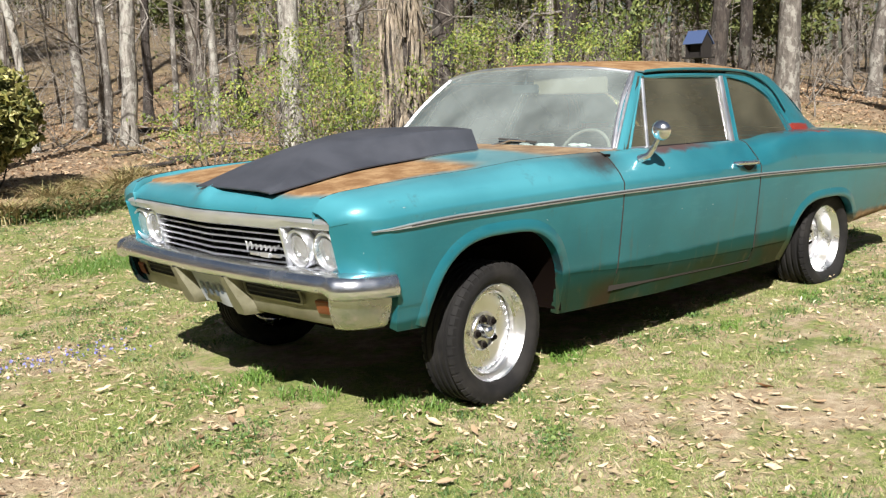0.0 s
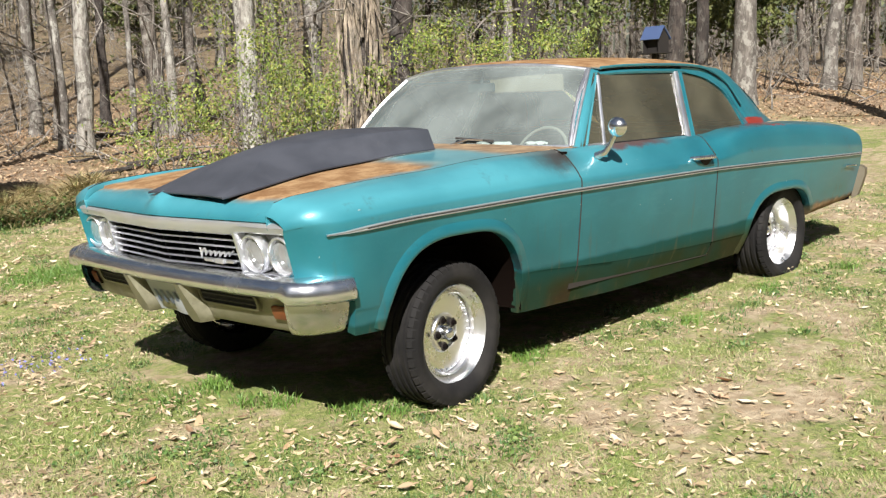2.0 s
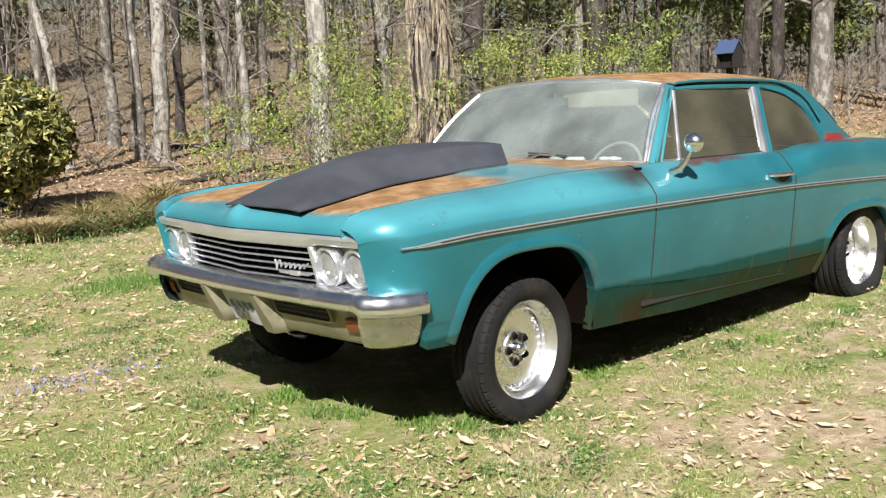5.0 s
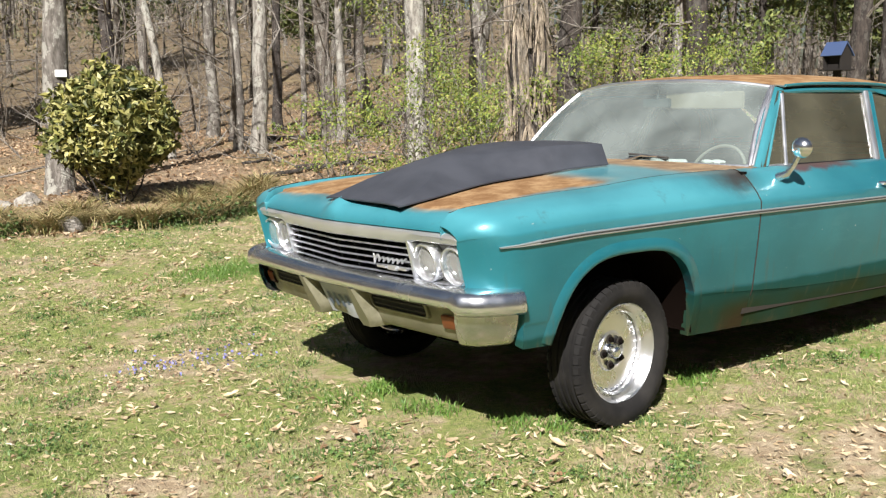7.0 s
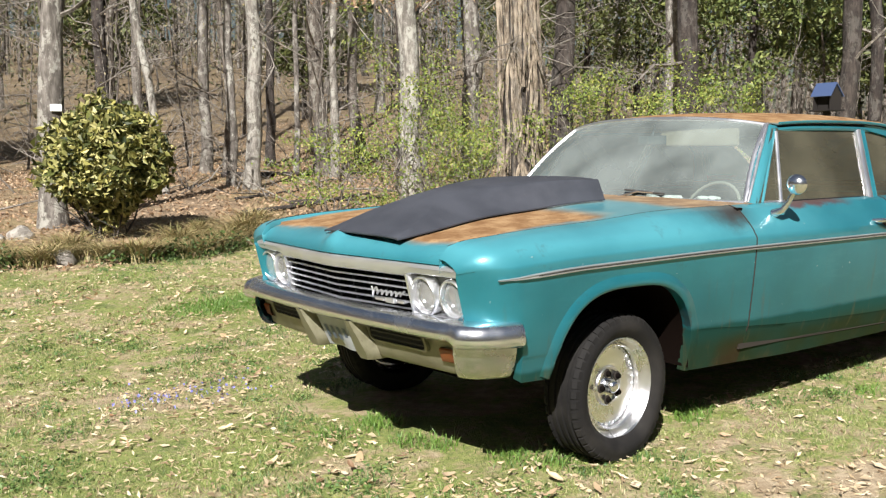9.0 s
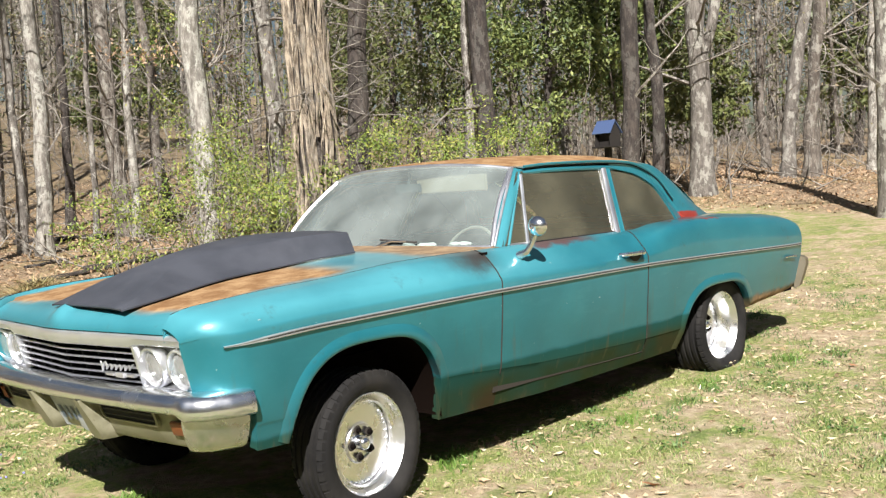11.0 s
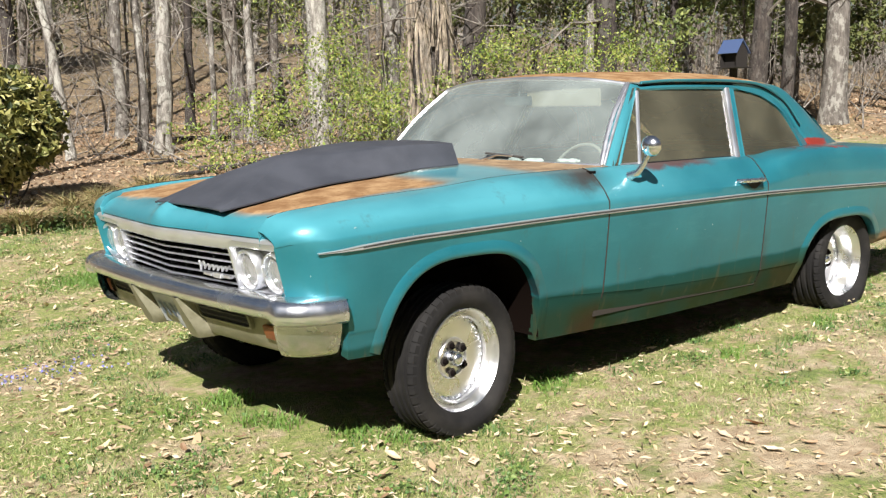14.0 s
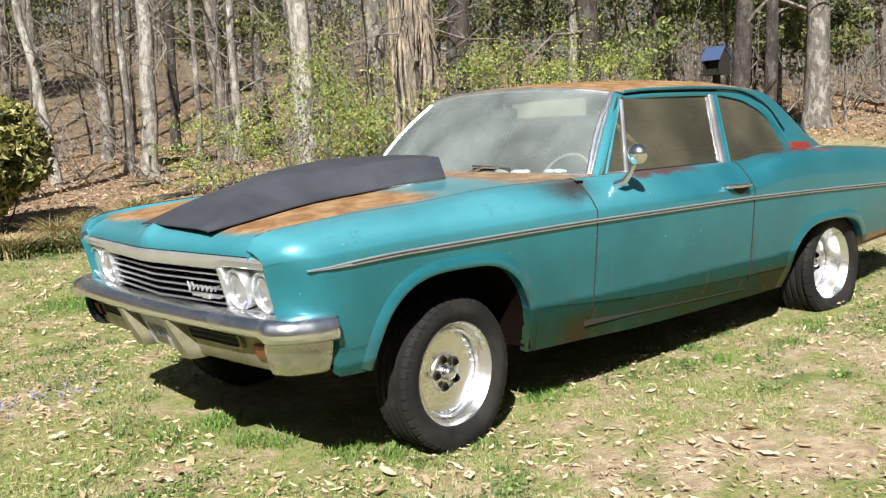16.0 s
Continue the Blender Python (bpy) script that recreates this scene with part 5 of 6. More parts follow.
DRIFT_LEAF = leaf_material("drifted_leaves", (0.36, 0.24, 0.13), (0.58, 0.45, 0.28), (0.22, 0.135, 0.075), (0.72, 0.60, 0.41), (0.44, 0.31, 0.18))
LITTER_LEAF = leaf_material("leaf_litter", (0.27, 0.16, 0.085), (0.42, 0.29, 0.17), (0.16, 0.095, 0.055), (0.55, 0.42, 0.28), (0.34, 0.22, 0.13))
IVY_LEAF = leaf_material("dark_ground_cover", (0.03, 0.06, 0.015), (0.09, 0.14, 0.03), (0.06, 0.10, 0.03))
BLUE_FLOWER = leaf_material("blue_violets", (0.16, 0.16, 0.42), (0.28, 0.28, 0.55))
STONE = bark_material("pale_stone", (0.32, 0.29, 0.25), (0.58, 0.54, 0.48), 0.3)

# ---- the ground ----
gx = sorted({*[lerp(-160, -8, i / 16) for i in range(17)], *[lerp(-8, 20, i / 112) for i in range(113)], *[lerp(20, 220, i / 60) for i in range(61)]})
gy = sorted({*[lerp(-160, -8, i / 16) for i in range(17)], *[lerp(-8, 20, i / 112) for i in range(113)], *[lerp(20, 220, i / 60) for i in range(61)]})
bm = bmesh.new()
sheet(bm, [[(x, y, ground_z(x, y)) for x in gx] for y in gy], flip=True)
tagged(link("ground", bm, GROUND, recalc=False), "patchy spring lawn running into brown leaf litter under the trees", "ground", kind="structure")


def mesh_object(name, verts, faces, material, parent=None):
    me = bpy.data.meshes.new(name)
    me.from_pydata(verts, [], faces)
    me.materials.append(material)
    me.update()
    ob = new(name, me)
    if parent:
        ob.parent = parent
    return ob


def leaf_cloud(name, points, size, material, rng, parent=None, flat=0.0, slim=0.5):
    """Small folded leaves at the points, turned at random; flat lays them towards the ground."""
    n = len(points)
    p = np.array(points, float)
    d = rng.normal(size=(n, 3))
    d[:, 2] *= 1 - flat
    d /= np.linalg.norm(d, axis=1, keepdims=True)
    s = rng.normal(size=(n, 3))
    s[:, 2] *= 1 - flat
    s -= d * (s * d).sum(1, keepdims=True)
    s /= np.linalg.norm(s, axis=1, keepdims=True)
    up = np.cross(d, s)
    ln = rng.uniform(size[0], size[1], (n, 1))
    fold = rng.uniform(-0.15, 0.35, (n, 1)) * ln
    v = np.stack([p - d * ln / 2, p + s * ln * slim / 2 + up * fold, p + d * ln / 2, p - s * ln * slim / 2 + up * fold], 1).reshape(-1, 3)
    i = np.arange(n)[:, None] * 4
    f = np.concatenate([i + [0, 1, 2], i + [0, 2, 3]], 0)
    return mesh_object(name, v.tolist(), f.tolist(), material, parent)


def curled_leaves(name, points, size, material, rng, parent=None):
    """Dead leaves with an uneven outline, curled along and across."""
    n, rows = len(points), 5
    p = np.array(points, float)
    a = rng.uniform(0, 2 * np.pi, n)
    ln = rng.uniform(size[0], size[1], n)
    tilt, roll = rng.normal(0, 0.30, n), rng.normal(0, 0.35, n)
    d = np.stack([np.cos(a) * np.cos(tilt), np.sin(a) * np.cos(tilt), np.sin(tilt)], 1)
    sd = np.stack([-np.sin(a) * np.cos(roll), np.cos(a) * np.cos(roll), np.sin(roll)], 1)
    up = np.cross(d, sd)
    up *= np.sign(up[:, 2:])
    curl, cup, bend = rng.uniform(-0.2, 0.9, n), rng.uniform(-0.1, 0.5, n), rng.normal(0, 0.25, n)
    cols = []
    for r in range(rows):
        k = r / (rows - 1) - 0.5
        w = ln * 0.21 * np.cos(k * 2.6) ** 0.8 * rng.uniform(0.45, 1.35, n)
        mid = p + d * (ln * k)[:, None] + up * (ln * curl * k * k)[:, None] + sd * (ln * bend * k * k)[:, None]
        cols += [mid + sd * w[:, None] + up * (w * cup)[:, None], mid, mid - sd * w[:, None] + up * (w * cup * rng.uniform(0.3, 1.5, n))[:, None]]
    v = np.stack(cols, 1)
    m = rows * 3
    i = np.arange(n)[:, None] * m
    f = np.concatenate([i + [3 * r + c, 3 * r + c + 1, 3 * r + c + 4, 3 * r + c + 3] for r in range(rows - 1) for c in (0, 1)], 0)
    return mesh_object(name, v.reshape(-1, 3).tolist(), f.tolist(), material, parent)


def blades(name, base, height, width, lean, material, rng, parent=None, segments=1):
    """Grass blades as tapering strips that arch over."""
    n = len(base)
    p = np.array(base, float)
    a = rng.uniform(0, 2 * np.pi, n)
    h = rng.uniform(height[0], height[1], n)
    le = rng.uniform(lean[0], lean[1], n) * h
    out = np.stack([np.cos(a), np.sin(a), np.zeros(n)], 1)
    b = a + rng.normal(0, 0.6, n) + np.pi / 2
    sd = np.stack([np.cos(b), np.sin(b), np.zeros(n)], 1) * width / 2
    vs, fs = [], []
    rows = segments + 1
    cols = []
    for r in range(rows):
        k = r / segments
        q = p + out * (le * k**2)[:, None]
        q[:, 2] += h * (k - 0.45 * k * k * np.minimum(1.0, le / h))
        w = 1 - k
        if r < segments:
            cols += [q - sd * (0.35 + 0.65 * w), q + sd * (0.35 + 0.65 * w)]
        else:
            cols += [q]
    v = np.stack(cols, 1)
    m = v.shape[1]
    i = np.arange(n)[:, None] * m
    for r in range(segments - 1):
        fs += (i + [2 * r, 2 * r + 1, 2 * r + 3]).tolist() + (i + [2 * r, 2 * r + 3, 2 * r + 2]).tolist()
    fs += (i + [m - 3, m - 2, m - 1]).tolist()
    return mesh_object(name, v.reshape(-1, 3).tolist(), fs, material, parent)


# ---- trees ----
def limb(bm, start, way, length, r, rng, depth, seg):
    """A crooked limb with smaller ones along it."""
    pts, rs = [start.copy()], [r]
    d = way.normalized()
    n = 5 if depth else 3
    for k in range(n):
        d = (d + Vector((rng.gauss(0, 0.22), rng.gauss(0, 0.22), rng.gauss(0.05, 0.16)))).normalized()
        pts.append(pts[-1] + d * length / n)
        rs.append(r * (1 - 0.85 * (k + 1) / n))
    tube(bm, pts, rs, seg, cap=False)
    if depth:
        for k in range(rng.randint(3, 5)):
            j = rng.randint(1, n - 1)
            side = Vector((rng.gauss(0, 1), rng.gauss(0, 1), rng.gauss(0.2, 0.6)))
            limb(bm, pts[j], d + side * 0.9, length * rng.uniform(0.35, 0.6), rs[j] * 0.6, rng, depth - 1, 3)


def make_tree(seed, height, r, lean, bark, first, limbs, reach, label, depth=1, twigs=TWIG, bend=0.25, name="tree", rings=12):
    rng = random.Random(seed)
    tree = tagged(new(name), label, name)
    pts, rs = [], []
    n = rings
    off = Vector((0, 0, 0))
    for k in range(n + 1):
        s = k / n
        if k:
            off += Vector((rng.gauss(0, bend / n * 1.6), rng.gauss(0, bend / n * 1.6), 0)) * height / 10
        pts.append(Vector((lean[0] * s * height, lean[1] * s * height, height * s - 0.25)) + off)
        rs.append(r * (1 - 0.72 * s) * (1 + 0.55 * math.exp(-s * height / 0.35)))
    bm = bmesh.new()
    tube(bm, pts, rs, 12, cap=False)
    for v in bm.verts:
        q = noise.noise(Vector((v.co.x * 6, v.co.y * 6, v.co.z * 1.2 + seed))) + 0.8 * noise.noise(Vector((v.co.x * 2.5, v.co.y * 2.5, v.co.z * 0.5 - seed)))
        v.co += Vector((v.co.x, v.co.y, 0)).normalized() * q * r * 0.17
    part("trunk", bm, bark, tree)
    bm = bmesh.new()
    for k in range(limbs):
        s = lerp(first / height, 0.97, (k + rng.random()) / limbs)
        j = min(int(s * n), n - 1)
        p = pts[j].lerp(pts[j + 1], s * n - j)
        a = rng.uniform(0, 2 * math.pi)
        limb(bm, p, Vector((math.cos(a), math.sin(a), rng.uniform(0.0, 0.9))), reach * rng.uniform(0.5, 1.1) * (1.1 - 0.5 * s), lerp(rs[j], 0.02, 0.68) * 0.55, rng, depth, 4)
    if limbs:
        tagged(part("branchwork", bm, twigs, tree), kind="stuff")
    else:
        bm.free()
    return tree


def stand(tree, x, y, turn=0.0, size=1.0):
    tree.matrix_basis = pose(x, y, ground_z(x, y) - 0.02, 0, 0, turn) @ Matrix.Diagonal((size, size, size, 1))
    return tree


# trunks that stand nearest: x, y, radius, lean, bark, first limb
NEAR_TREES = (
    (0.60, 9.22, 0.165, (0.0, 0.0), BARK_GREY, "pale lichened trunk with a small white tag nailed on"),
    (3.95, 17.10, 0.150, (0.0, 0.0), BARK_DARK, "dark straight trunk among the bare woods"),
    (6.01, 20.61, 0.130, (0.0, 0.01), BARK_GREY, "grey straight trunk among the bare woods"),
    (3.21, 12.04, 0.075, (-0.095, 0.075), BARK_PALE, "thin pale trunk leaning over the brown slope"),
    (5.81, 16.37, 0.120, (0.0, 0.0), BARK_GREY, "slender grey trunk on the leaf-covered slope"),
    (4.59, 12.53, 0.080, (0.01, -0.008), BARK_GREY, "slim trunk close beside a thicker grey one"),
    (4.71, 11.92, 0.135, (-0.012, 0.01), BARK_PALE, "pale grey trunk with a flared foot on brown leaves"),
    (8.01, 17.53, 0.110, (0.0, 0.0), BARK_DARK, "dark slender trunk further back in the woods"),
    (6.58, 13.75, 0.060, (0.0, 0.0), BARK_GREY, "thin grey sapling trunk on the brown slope"),
    (7.04, 13.50, 0.160, (0.0, 0.0), BARK_FAR, "brown-grey trunk with a pale twin close by"),
    (6.95, 12.96, 0.085, (0.004, -0.004), BARK_PALE, "pale slim trunk in front of a brown one"),
    (16.31, 25.38, 0.170, (0.0, 0.0), BARK_GREY, "grey trunk deep in the bare woods"),
    (5.12, 7.65, 0.150, (-0.035, 0.025), BARK_PALE, "lichen-white trunk rising out of green shrubs"),
    (8.78, 11.08, 0.200, (0.0, 0.0), BARK_GREY, "broad grey trunk behind the green shrubs"),
    (6.76, 6.52, 0.170, (0.01, -0.01), BARK_DARK, "dark trunk close behind the vine-hung tree"),
    (12.16, 9.18, 0.150, (0.0, 0.0), BARK_GREY, "grey trunk beside a darker one"),
    (10.70, 7.53, 0.190, (0.0, 0.0), BARK_DARK, "dark broad trunk in the shade of an evergreen"),
    (19.70, 12.50, 0.170, (0.0, 0.0), BARK_PALE, "pale trunk far back among evergreens"),
    (10.30, 4.38, 0.150, (0.014, -0.012), BARK_DARK, "dark leaning trunk behind the bird feeder"),
    (11.91, 4.87, 0.110, (0.0, 0.0), BARK_DARK, "slim dark trunk at the edge of the lawn"),
    (13.60, 4.95, 0.210, (0.004, -0.004), BARK_GREY, "stout grey trunk on the leaf-strewn bank"),
    (17.43, 5.11, 0.150, (0.10, -0.085), BARK_GREY, "grey trunk leaning on the leafy bank"),
    (17.61, 4.69, 0.150, (0.085, -0.07), BARK_FAR, "brown leaning trunk on the leafy bank"),
    (11.60, 1.00, 0.170, (0.0, 0.0), BARK_GREY, "grey trunk at the edge of the grass"),
    (24.50, 8.88, 0.130, (0.0, 0.0), BARK_FAR, "brown trunk far back on the bank"),
    (21.81, 4.95, 0.120, (0.0, 0.0), BARK_PALE, "pale thin trunk far back on the bank"),
)
for i, (x, y, r, lean, bark, label) in enumerate(NEAR_TREES):
    t = make_tree(100 + i, 15 + (i * 37 % 5), r * 0.97, lean, bark, 1.9 if r > 0.1 else 1.4, 11, 2.3, label, depth=2, bend=0.33, rings=28)
    if i == 20:
        bm = bmesh.new()
        tube(bm, [(0.02, -0.02, 2.3), (0.20, -0.20, 3.0), (0.32, -0.32, 3.8), (0.55, -0.50, 5.2), (0.9, -0.8, 8.0)], [0.11, 0.10, 0.085, 0.07, 0.03], 10)
        part("fork", bm, bark, t)
    tagged(stand(t, x, y, 0), group="trees at the edge of the woods")

# the big trunk hung with peeling vines
vine_tree = make_tree(77, 15, 0.27, (-0.02, 0.015), BARK_DARK, 3.0, 12, 2.4, "huge trunk hung with peeling brown vines and bare twigs", bend=0.1)
rng = random.Random(12)
for k in range(64):
    a = rng.uniform(0, 2 * math.pi)
    w = rng.choice((0.004, 0.006, 0.009, 0.013, 0.022, 0.030))
    z0 = rng.uniform(-0.2, 0.5) if k < 30 else rng.uniform(0.6, 2.5)
    z1 = z0 + rng.uniform(2.5, 6.5)
    pts = []
    for j in range(14):
        z = lerp(z0, z1, j / 13)
        a += rng.gauss(0, 0.12)
        rr = 0.27 * (1 - 0.72 * z / 15) * (1 + 0.55 * math.exp(-max(z, 0) / 0.35)) + w * 0.5 + rng.uniform(0, 0.03)
        pts.append((-0.02 * z + rr * math.cos(a), 0.015 * z + rr * math.sin(a), z))
    strip("vine", pts, [w * rng.uniform(0.7, 1.2) for _ in pts], VINE, vine_tree, 5)
for k in range(40):
    bm = bmesh.new()
    z = rng.uniform(1.5, 5.2)
    a = rng.choice((-2.4, -0.5, -0.3, 0.1)) + rng.gauss(0, 0.4)
    limb(bm, Vector((0.25 * math.cos(a), 0.25 * math.sin(a), z)), Vector((math.cos(a), math.sin(a), rng.uniform(-0.8, 0.5))), rng.uniform(0.7, 1.9), 0.011, rng, 1, 4)
    part("bare_twig", bm, TWIG, vine_tree)
for k in range(46):
    # strips of bark that have come away at one end
    a = rng.uniform(-3.0, 0.8)
    z, ln, w = rng.uniform(0.1, 4.8), rng.uniform(0.15, 0.6), rng.uniform(0.006, 0.020)
    rr = 0.27 * (1 - 0.72 * z / 15) + 0.03
    o, s = Vector((math.cos(a), math.sin(a), 0)), Vector((-math.sin(a), math.cos(a), 0))
    tw, off = rng.uniform(-0.12, 0.12), rng.uniform(0.03, 0.13)
    bm = bmesh.new()
    sheet(bm, [[Vector((-0.02 * z, 0.015 * z, z + ln * q)) + o * (rr + off * (1 - q) ** 2) + s * (side * w * (0.5 + q * 0.5) + tw * q) for side in (-1, 1)] for q in (0, 0.25, 0.5, 0.75, 1.0)])
    thicken(bm, 0.006)
    part("bark_strip", bm, VINE, vine_tree)
stand(vine_tree, 5.96, 6.38)

# the white tag on the first trunk
bm = bmesh.new()
box(bm, (-0.07, -0.008, -0.045), (0.07, 0.008, 0.045), 0.004)
tag = link("tree_tag", bm, PAPER)
tag.matrix_basis = pose(0.60, 9.22, ground_z(0.6, 9.22)) @ pose(0.03, -0.235, 1.475, 0, 0, -12)
tagged(tag, "small white tag nailed to the pale trunk", "sign")

# deeper woods: a few tall kinds and saplings, stood again and again
rng = random.Random(5)
kinds = []
for i in range(7):
    kinds.append(make_tree(200 + i, 17 + i % 4 * 1.5, 0.075 + 0.018 * (i % 4), (rng.gauss(0, 0.03), rng.gauss(0, 0.03)), (BARK_FAR, BARK_GREY, BARK_FAR, BARK_DARK, BARK_FAR, BARK_GREY, BARK_FAR)[i], 2.0, 26, 3.0,
                           ("brown bare tree standing deep in the woods", "grey bare tree standing deep in the woods", "brown bare tree standing deep in the woods", "dark bare tree standing deep in the woods", "brown bare tree standing deep in the woods", "grey bare tree standing deep in the woods", "brown bare tree standing deep in the woods")[i], bend=0.6))
saplings = []
for i in range(6):
    saplings.append(make_tree(300 + i, 5.5 + i * 0.7, 0.028 + 0.004 * i, (rng.gauss(0, 0.05), rng.gauss(0, 0.05)), BARK_FAR, 0.7, 15, 1.7, "thin bare sapling with tangled grey twigs", depth=2, bend=0.5, name="sapling"))
used = [(x, y) for x, y, *_ in NEAR_TREES]


def scatter(stock, count, near, far, gap, group, seed):
    rng = random.Random(seed)
    first = set()
    made = 0
    while made < count:
        az = radians(rng.uniform(4, 92))
        d = math.sqrt(lerp(near**2, far**2, rng.random() ** 1.15))
        x, y = -2.9 + d * math.cos(az), -3.9 + d * math.sin(az)
        if any(math.hypot(x - a, y - b) < gap for a, b in used) or y < 0.8 or (x < 15 and y < 9.5 and d < 19):
            continue
        used.append((x, y))
        k = rng.randrange(len(stock))
        size = rng.uniform(0.75, 1.2)
        if k not in first:
            first.add(k)
            t = stock[k]
        else:
            t = copy_thing(stock[k], Matrix())
        stand(t, x, y, rng.uniform(0, 360), size)
        tagged(t, group=group)
        made += 1


scatter(kinds, 108, 22, 85, 0.9, "bare trees of the deeper woods", 8)
scatter(saplings, 120, 13, 50, 0.35, "saplings of the undergrowth", 9)

# far woods that nobody could count
rng = random.Random(31)
bm = bmesh.new()
for k in range(640):
    az = radians(rng.uniform(0, 95))
    d = rng.uniform(55, 125)
    x, y = -3 + d * math.cos(az), -4 + d * math.sin(az)
    z = ground_z(x, y)
    r = rng.uniform(0.06, 0.20)
    h = rng.uniform(12, 20)
    lx, ly = rng.gauss(0, 0.35), rng.gauss(0, 0.35)
    tube(bm, [(x, y, z - 0.3), (x + lx, y + ly, z + h * 0.5), (x + 2 * lx, y + 2 * ly, z + h)], [r, r * 0.7, r * 0.3], 4, cap=False)
    for j in range(7):
        zz = rng.uniform(3, h)
        a = rng.uniform(0, 6.28)
        ln = rng.uniform(1.0, 3.2)
        tube(bm, [(x + lx * 2 * zz / h, y + ly * 2 * zz / h, z + zz), (x + ln * math.cos(a), y + ln * math.sin(a), z + zz + ln * rng.uniform(0.1, 0.8))], [0.05, 0.015], 3, cap=False)
tagged(link("far_woods", bm, BARK_FAR, recalc=False), "bare brown woods on the far slope", "woods", kind="stuff")

# tangled brush between the trunks
rng = random.Random(35)
bm = bmesh.new()
for k in range(1300):
    az, d = radians(rng.uniform(8, 92)), rng.uniform(15, 42)
    x, y = -3 + d * math.cos(az), -4 + d * math.sin(az)
    if y < 3 or (x < 13 and y < 8.5):
        continue
    a = rng.uniform(0, 6.28)
    limb(bm, Vector((x, y, ground_z(x, y) + rng.choice((0.0, 0.0, rng.uniform(1.5, 8.0))))), Vector((math.cos(a), math.sin(a), rng.uniform(0.1, 1.6))), rng.uniform(1.0, 3.0), rng.uniform(0.010, 0.022), rng, 1, 3)
tagged(link("brush", bm, TWIG, recalc=False), "tangle of thin bare brush between the trunks", "brush", kind="stuff")

# swelling buds and last year's leaves on the twigs, and evergreen boughs far back
BUDS = leaf_material("buds_and_dry_leaves", (0.26, 0.20, 0.12), (0.17, 0.17, 0.06), (0.32, 0.25, 0.16), (0.12, 0.13, 0.05), (0.24, 0.23, 0.10))
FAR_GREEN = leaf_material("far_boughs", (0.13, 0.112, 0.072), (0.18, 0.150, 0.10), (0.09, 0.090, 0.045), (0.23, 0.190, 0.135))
g = np.random.default_rng(36)


def airy(n, near, far, low, high, swarm, spread, seed):
    """Places gathered in loose swarms among the trees."""
    r = random.Random(seed)
    out = []
    while len(out) < n:
        az, d = radians(r.uniform(5, 92)), lerp(near, far, r.random())
        x, y = -3 + d * math.cos(az), -4 + d * math.sin(az)
        if y < 3 or (x < 14 and y < 9):
            continue
        z = ground_z(x, y) + r.uniform(low, high)
        out += [(x + r.gauss(0, spread), y + r.gauss(0, spread), z + r.gauss(0, spread * 0.5)) for _ in range(swarm)]
    return out


tagged(leaf_cloud("budding_twigs", airy(42000, 17, 46, 1.6, 11.0, 22, 0.8, 37), (0.035, 0.085), BUDS, g, slim=0.45), "thin haze of buds and dry leaves among the trees", "twigs", kind="stuff")
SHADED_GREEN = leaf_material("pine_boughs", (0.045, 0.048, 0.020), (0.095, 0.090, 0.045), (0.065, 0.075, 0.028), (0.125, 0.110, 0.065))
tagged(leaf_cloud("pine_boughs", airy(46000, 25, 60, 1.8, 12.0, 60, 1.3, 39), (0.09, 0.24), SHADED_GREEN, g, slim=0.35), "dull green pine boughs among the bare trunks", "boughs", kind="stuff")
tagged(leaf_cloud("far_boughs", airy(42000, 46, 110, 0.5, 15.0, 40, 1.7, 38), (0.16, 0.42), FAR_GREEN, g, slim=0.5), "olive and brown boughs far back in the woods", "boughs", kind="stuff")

# unseen bare woods added all round, behind the camera too, to block low sky light and darken reflections
rng = random.Random(33)
bm = bmesh.new()
for k in range(950):
    az = radians(rng.uniform(97, 358))
    d = rng.uniform(24, 60)
    x, y = -3 + d * math.cos(az), -4 + d * math.sin(az)
    z = ground_z(x, y)
    r, h = rng.uniform(0.12, 0.30), rng.uniform(11, 16)
    lx, ly = rng.gauss(0, 0.35), rng.gauss(0, 0.35)
    tube(bm, [(x, y, z - 0.3), (x + lx, y + ly, z + h * 0.5), (x + 2 * lx, y + 2 * ly, z + h)], [r, r * 0.7, r * 0.3], 5, cap=False)
    for j in range(8):
        zz, a, ln = rng.uniform(1.5, h), rng.uniform(0, 6.28), rng.uniform(1.0, 3.4)
        tube(bm, [(x + lx * 2 * zz / h, y + ly * 2 * zz / h, z + zz), (x + ln * math.cos(a), y + ln * math.sin(a), z + zz + ln * rng.uniform(0.1, 0.8))], [0.07, 0.02], 3, cap=False)
tagged(link("woods_round_the_clearing", bm, BARK_FAR, recalc=False), "unseen bare woods added to hold back low sky light", "woods", kind="stuff")

# ---- evergreens, shrubs and ground plants ----


def crown_points(n, size, centre, clumps, seed, spread=0.22):
    """Leaf places gathered into clumps inside a lumpy egg, with gaps between."""
    g = np.random.default_rng(seed)
    c = g.normal(size=(clumps, 3))
    c /= np.linalg.norm(c, axis=1, keepdims=True)
    c *= g.uniform(0.45, 1.0, (clumps, 1))
    k = g.integers(0, clumps, n)
    q = c[k] + g.normal(size=(n, 3)) * spread * np.array([1.15, 1.15, 0.55])
    return q * np.array(size) + np.array(centre)


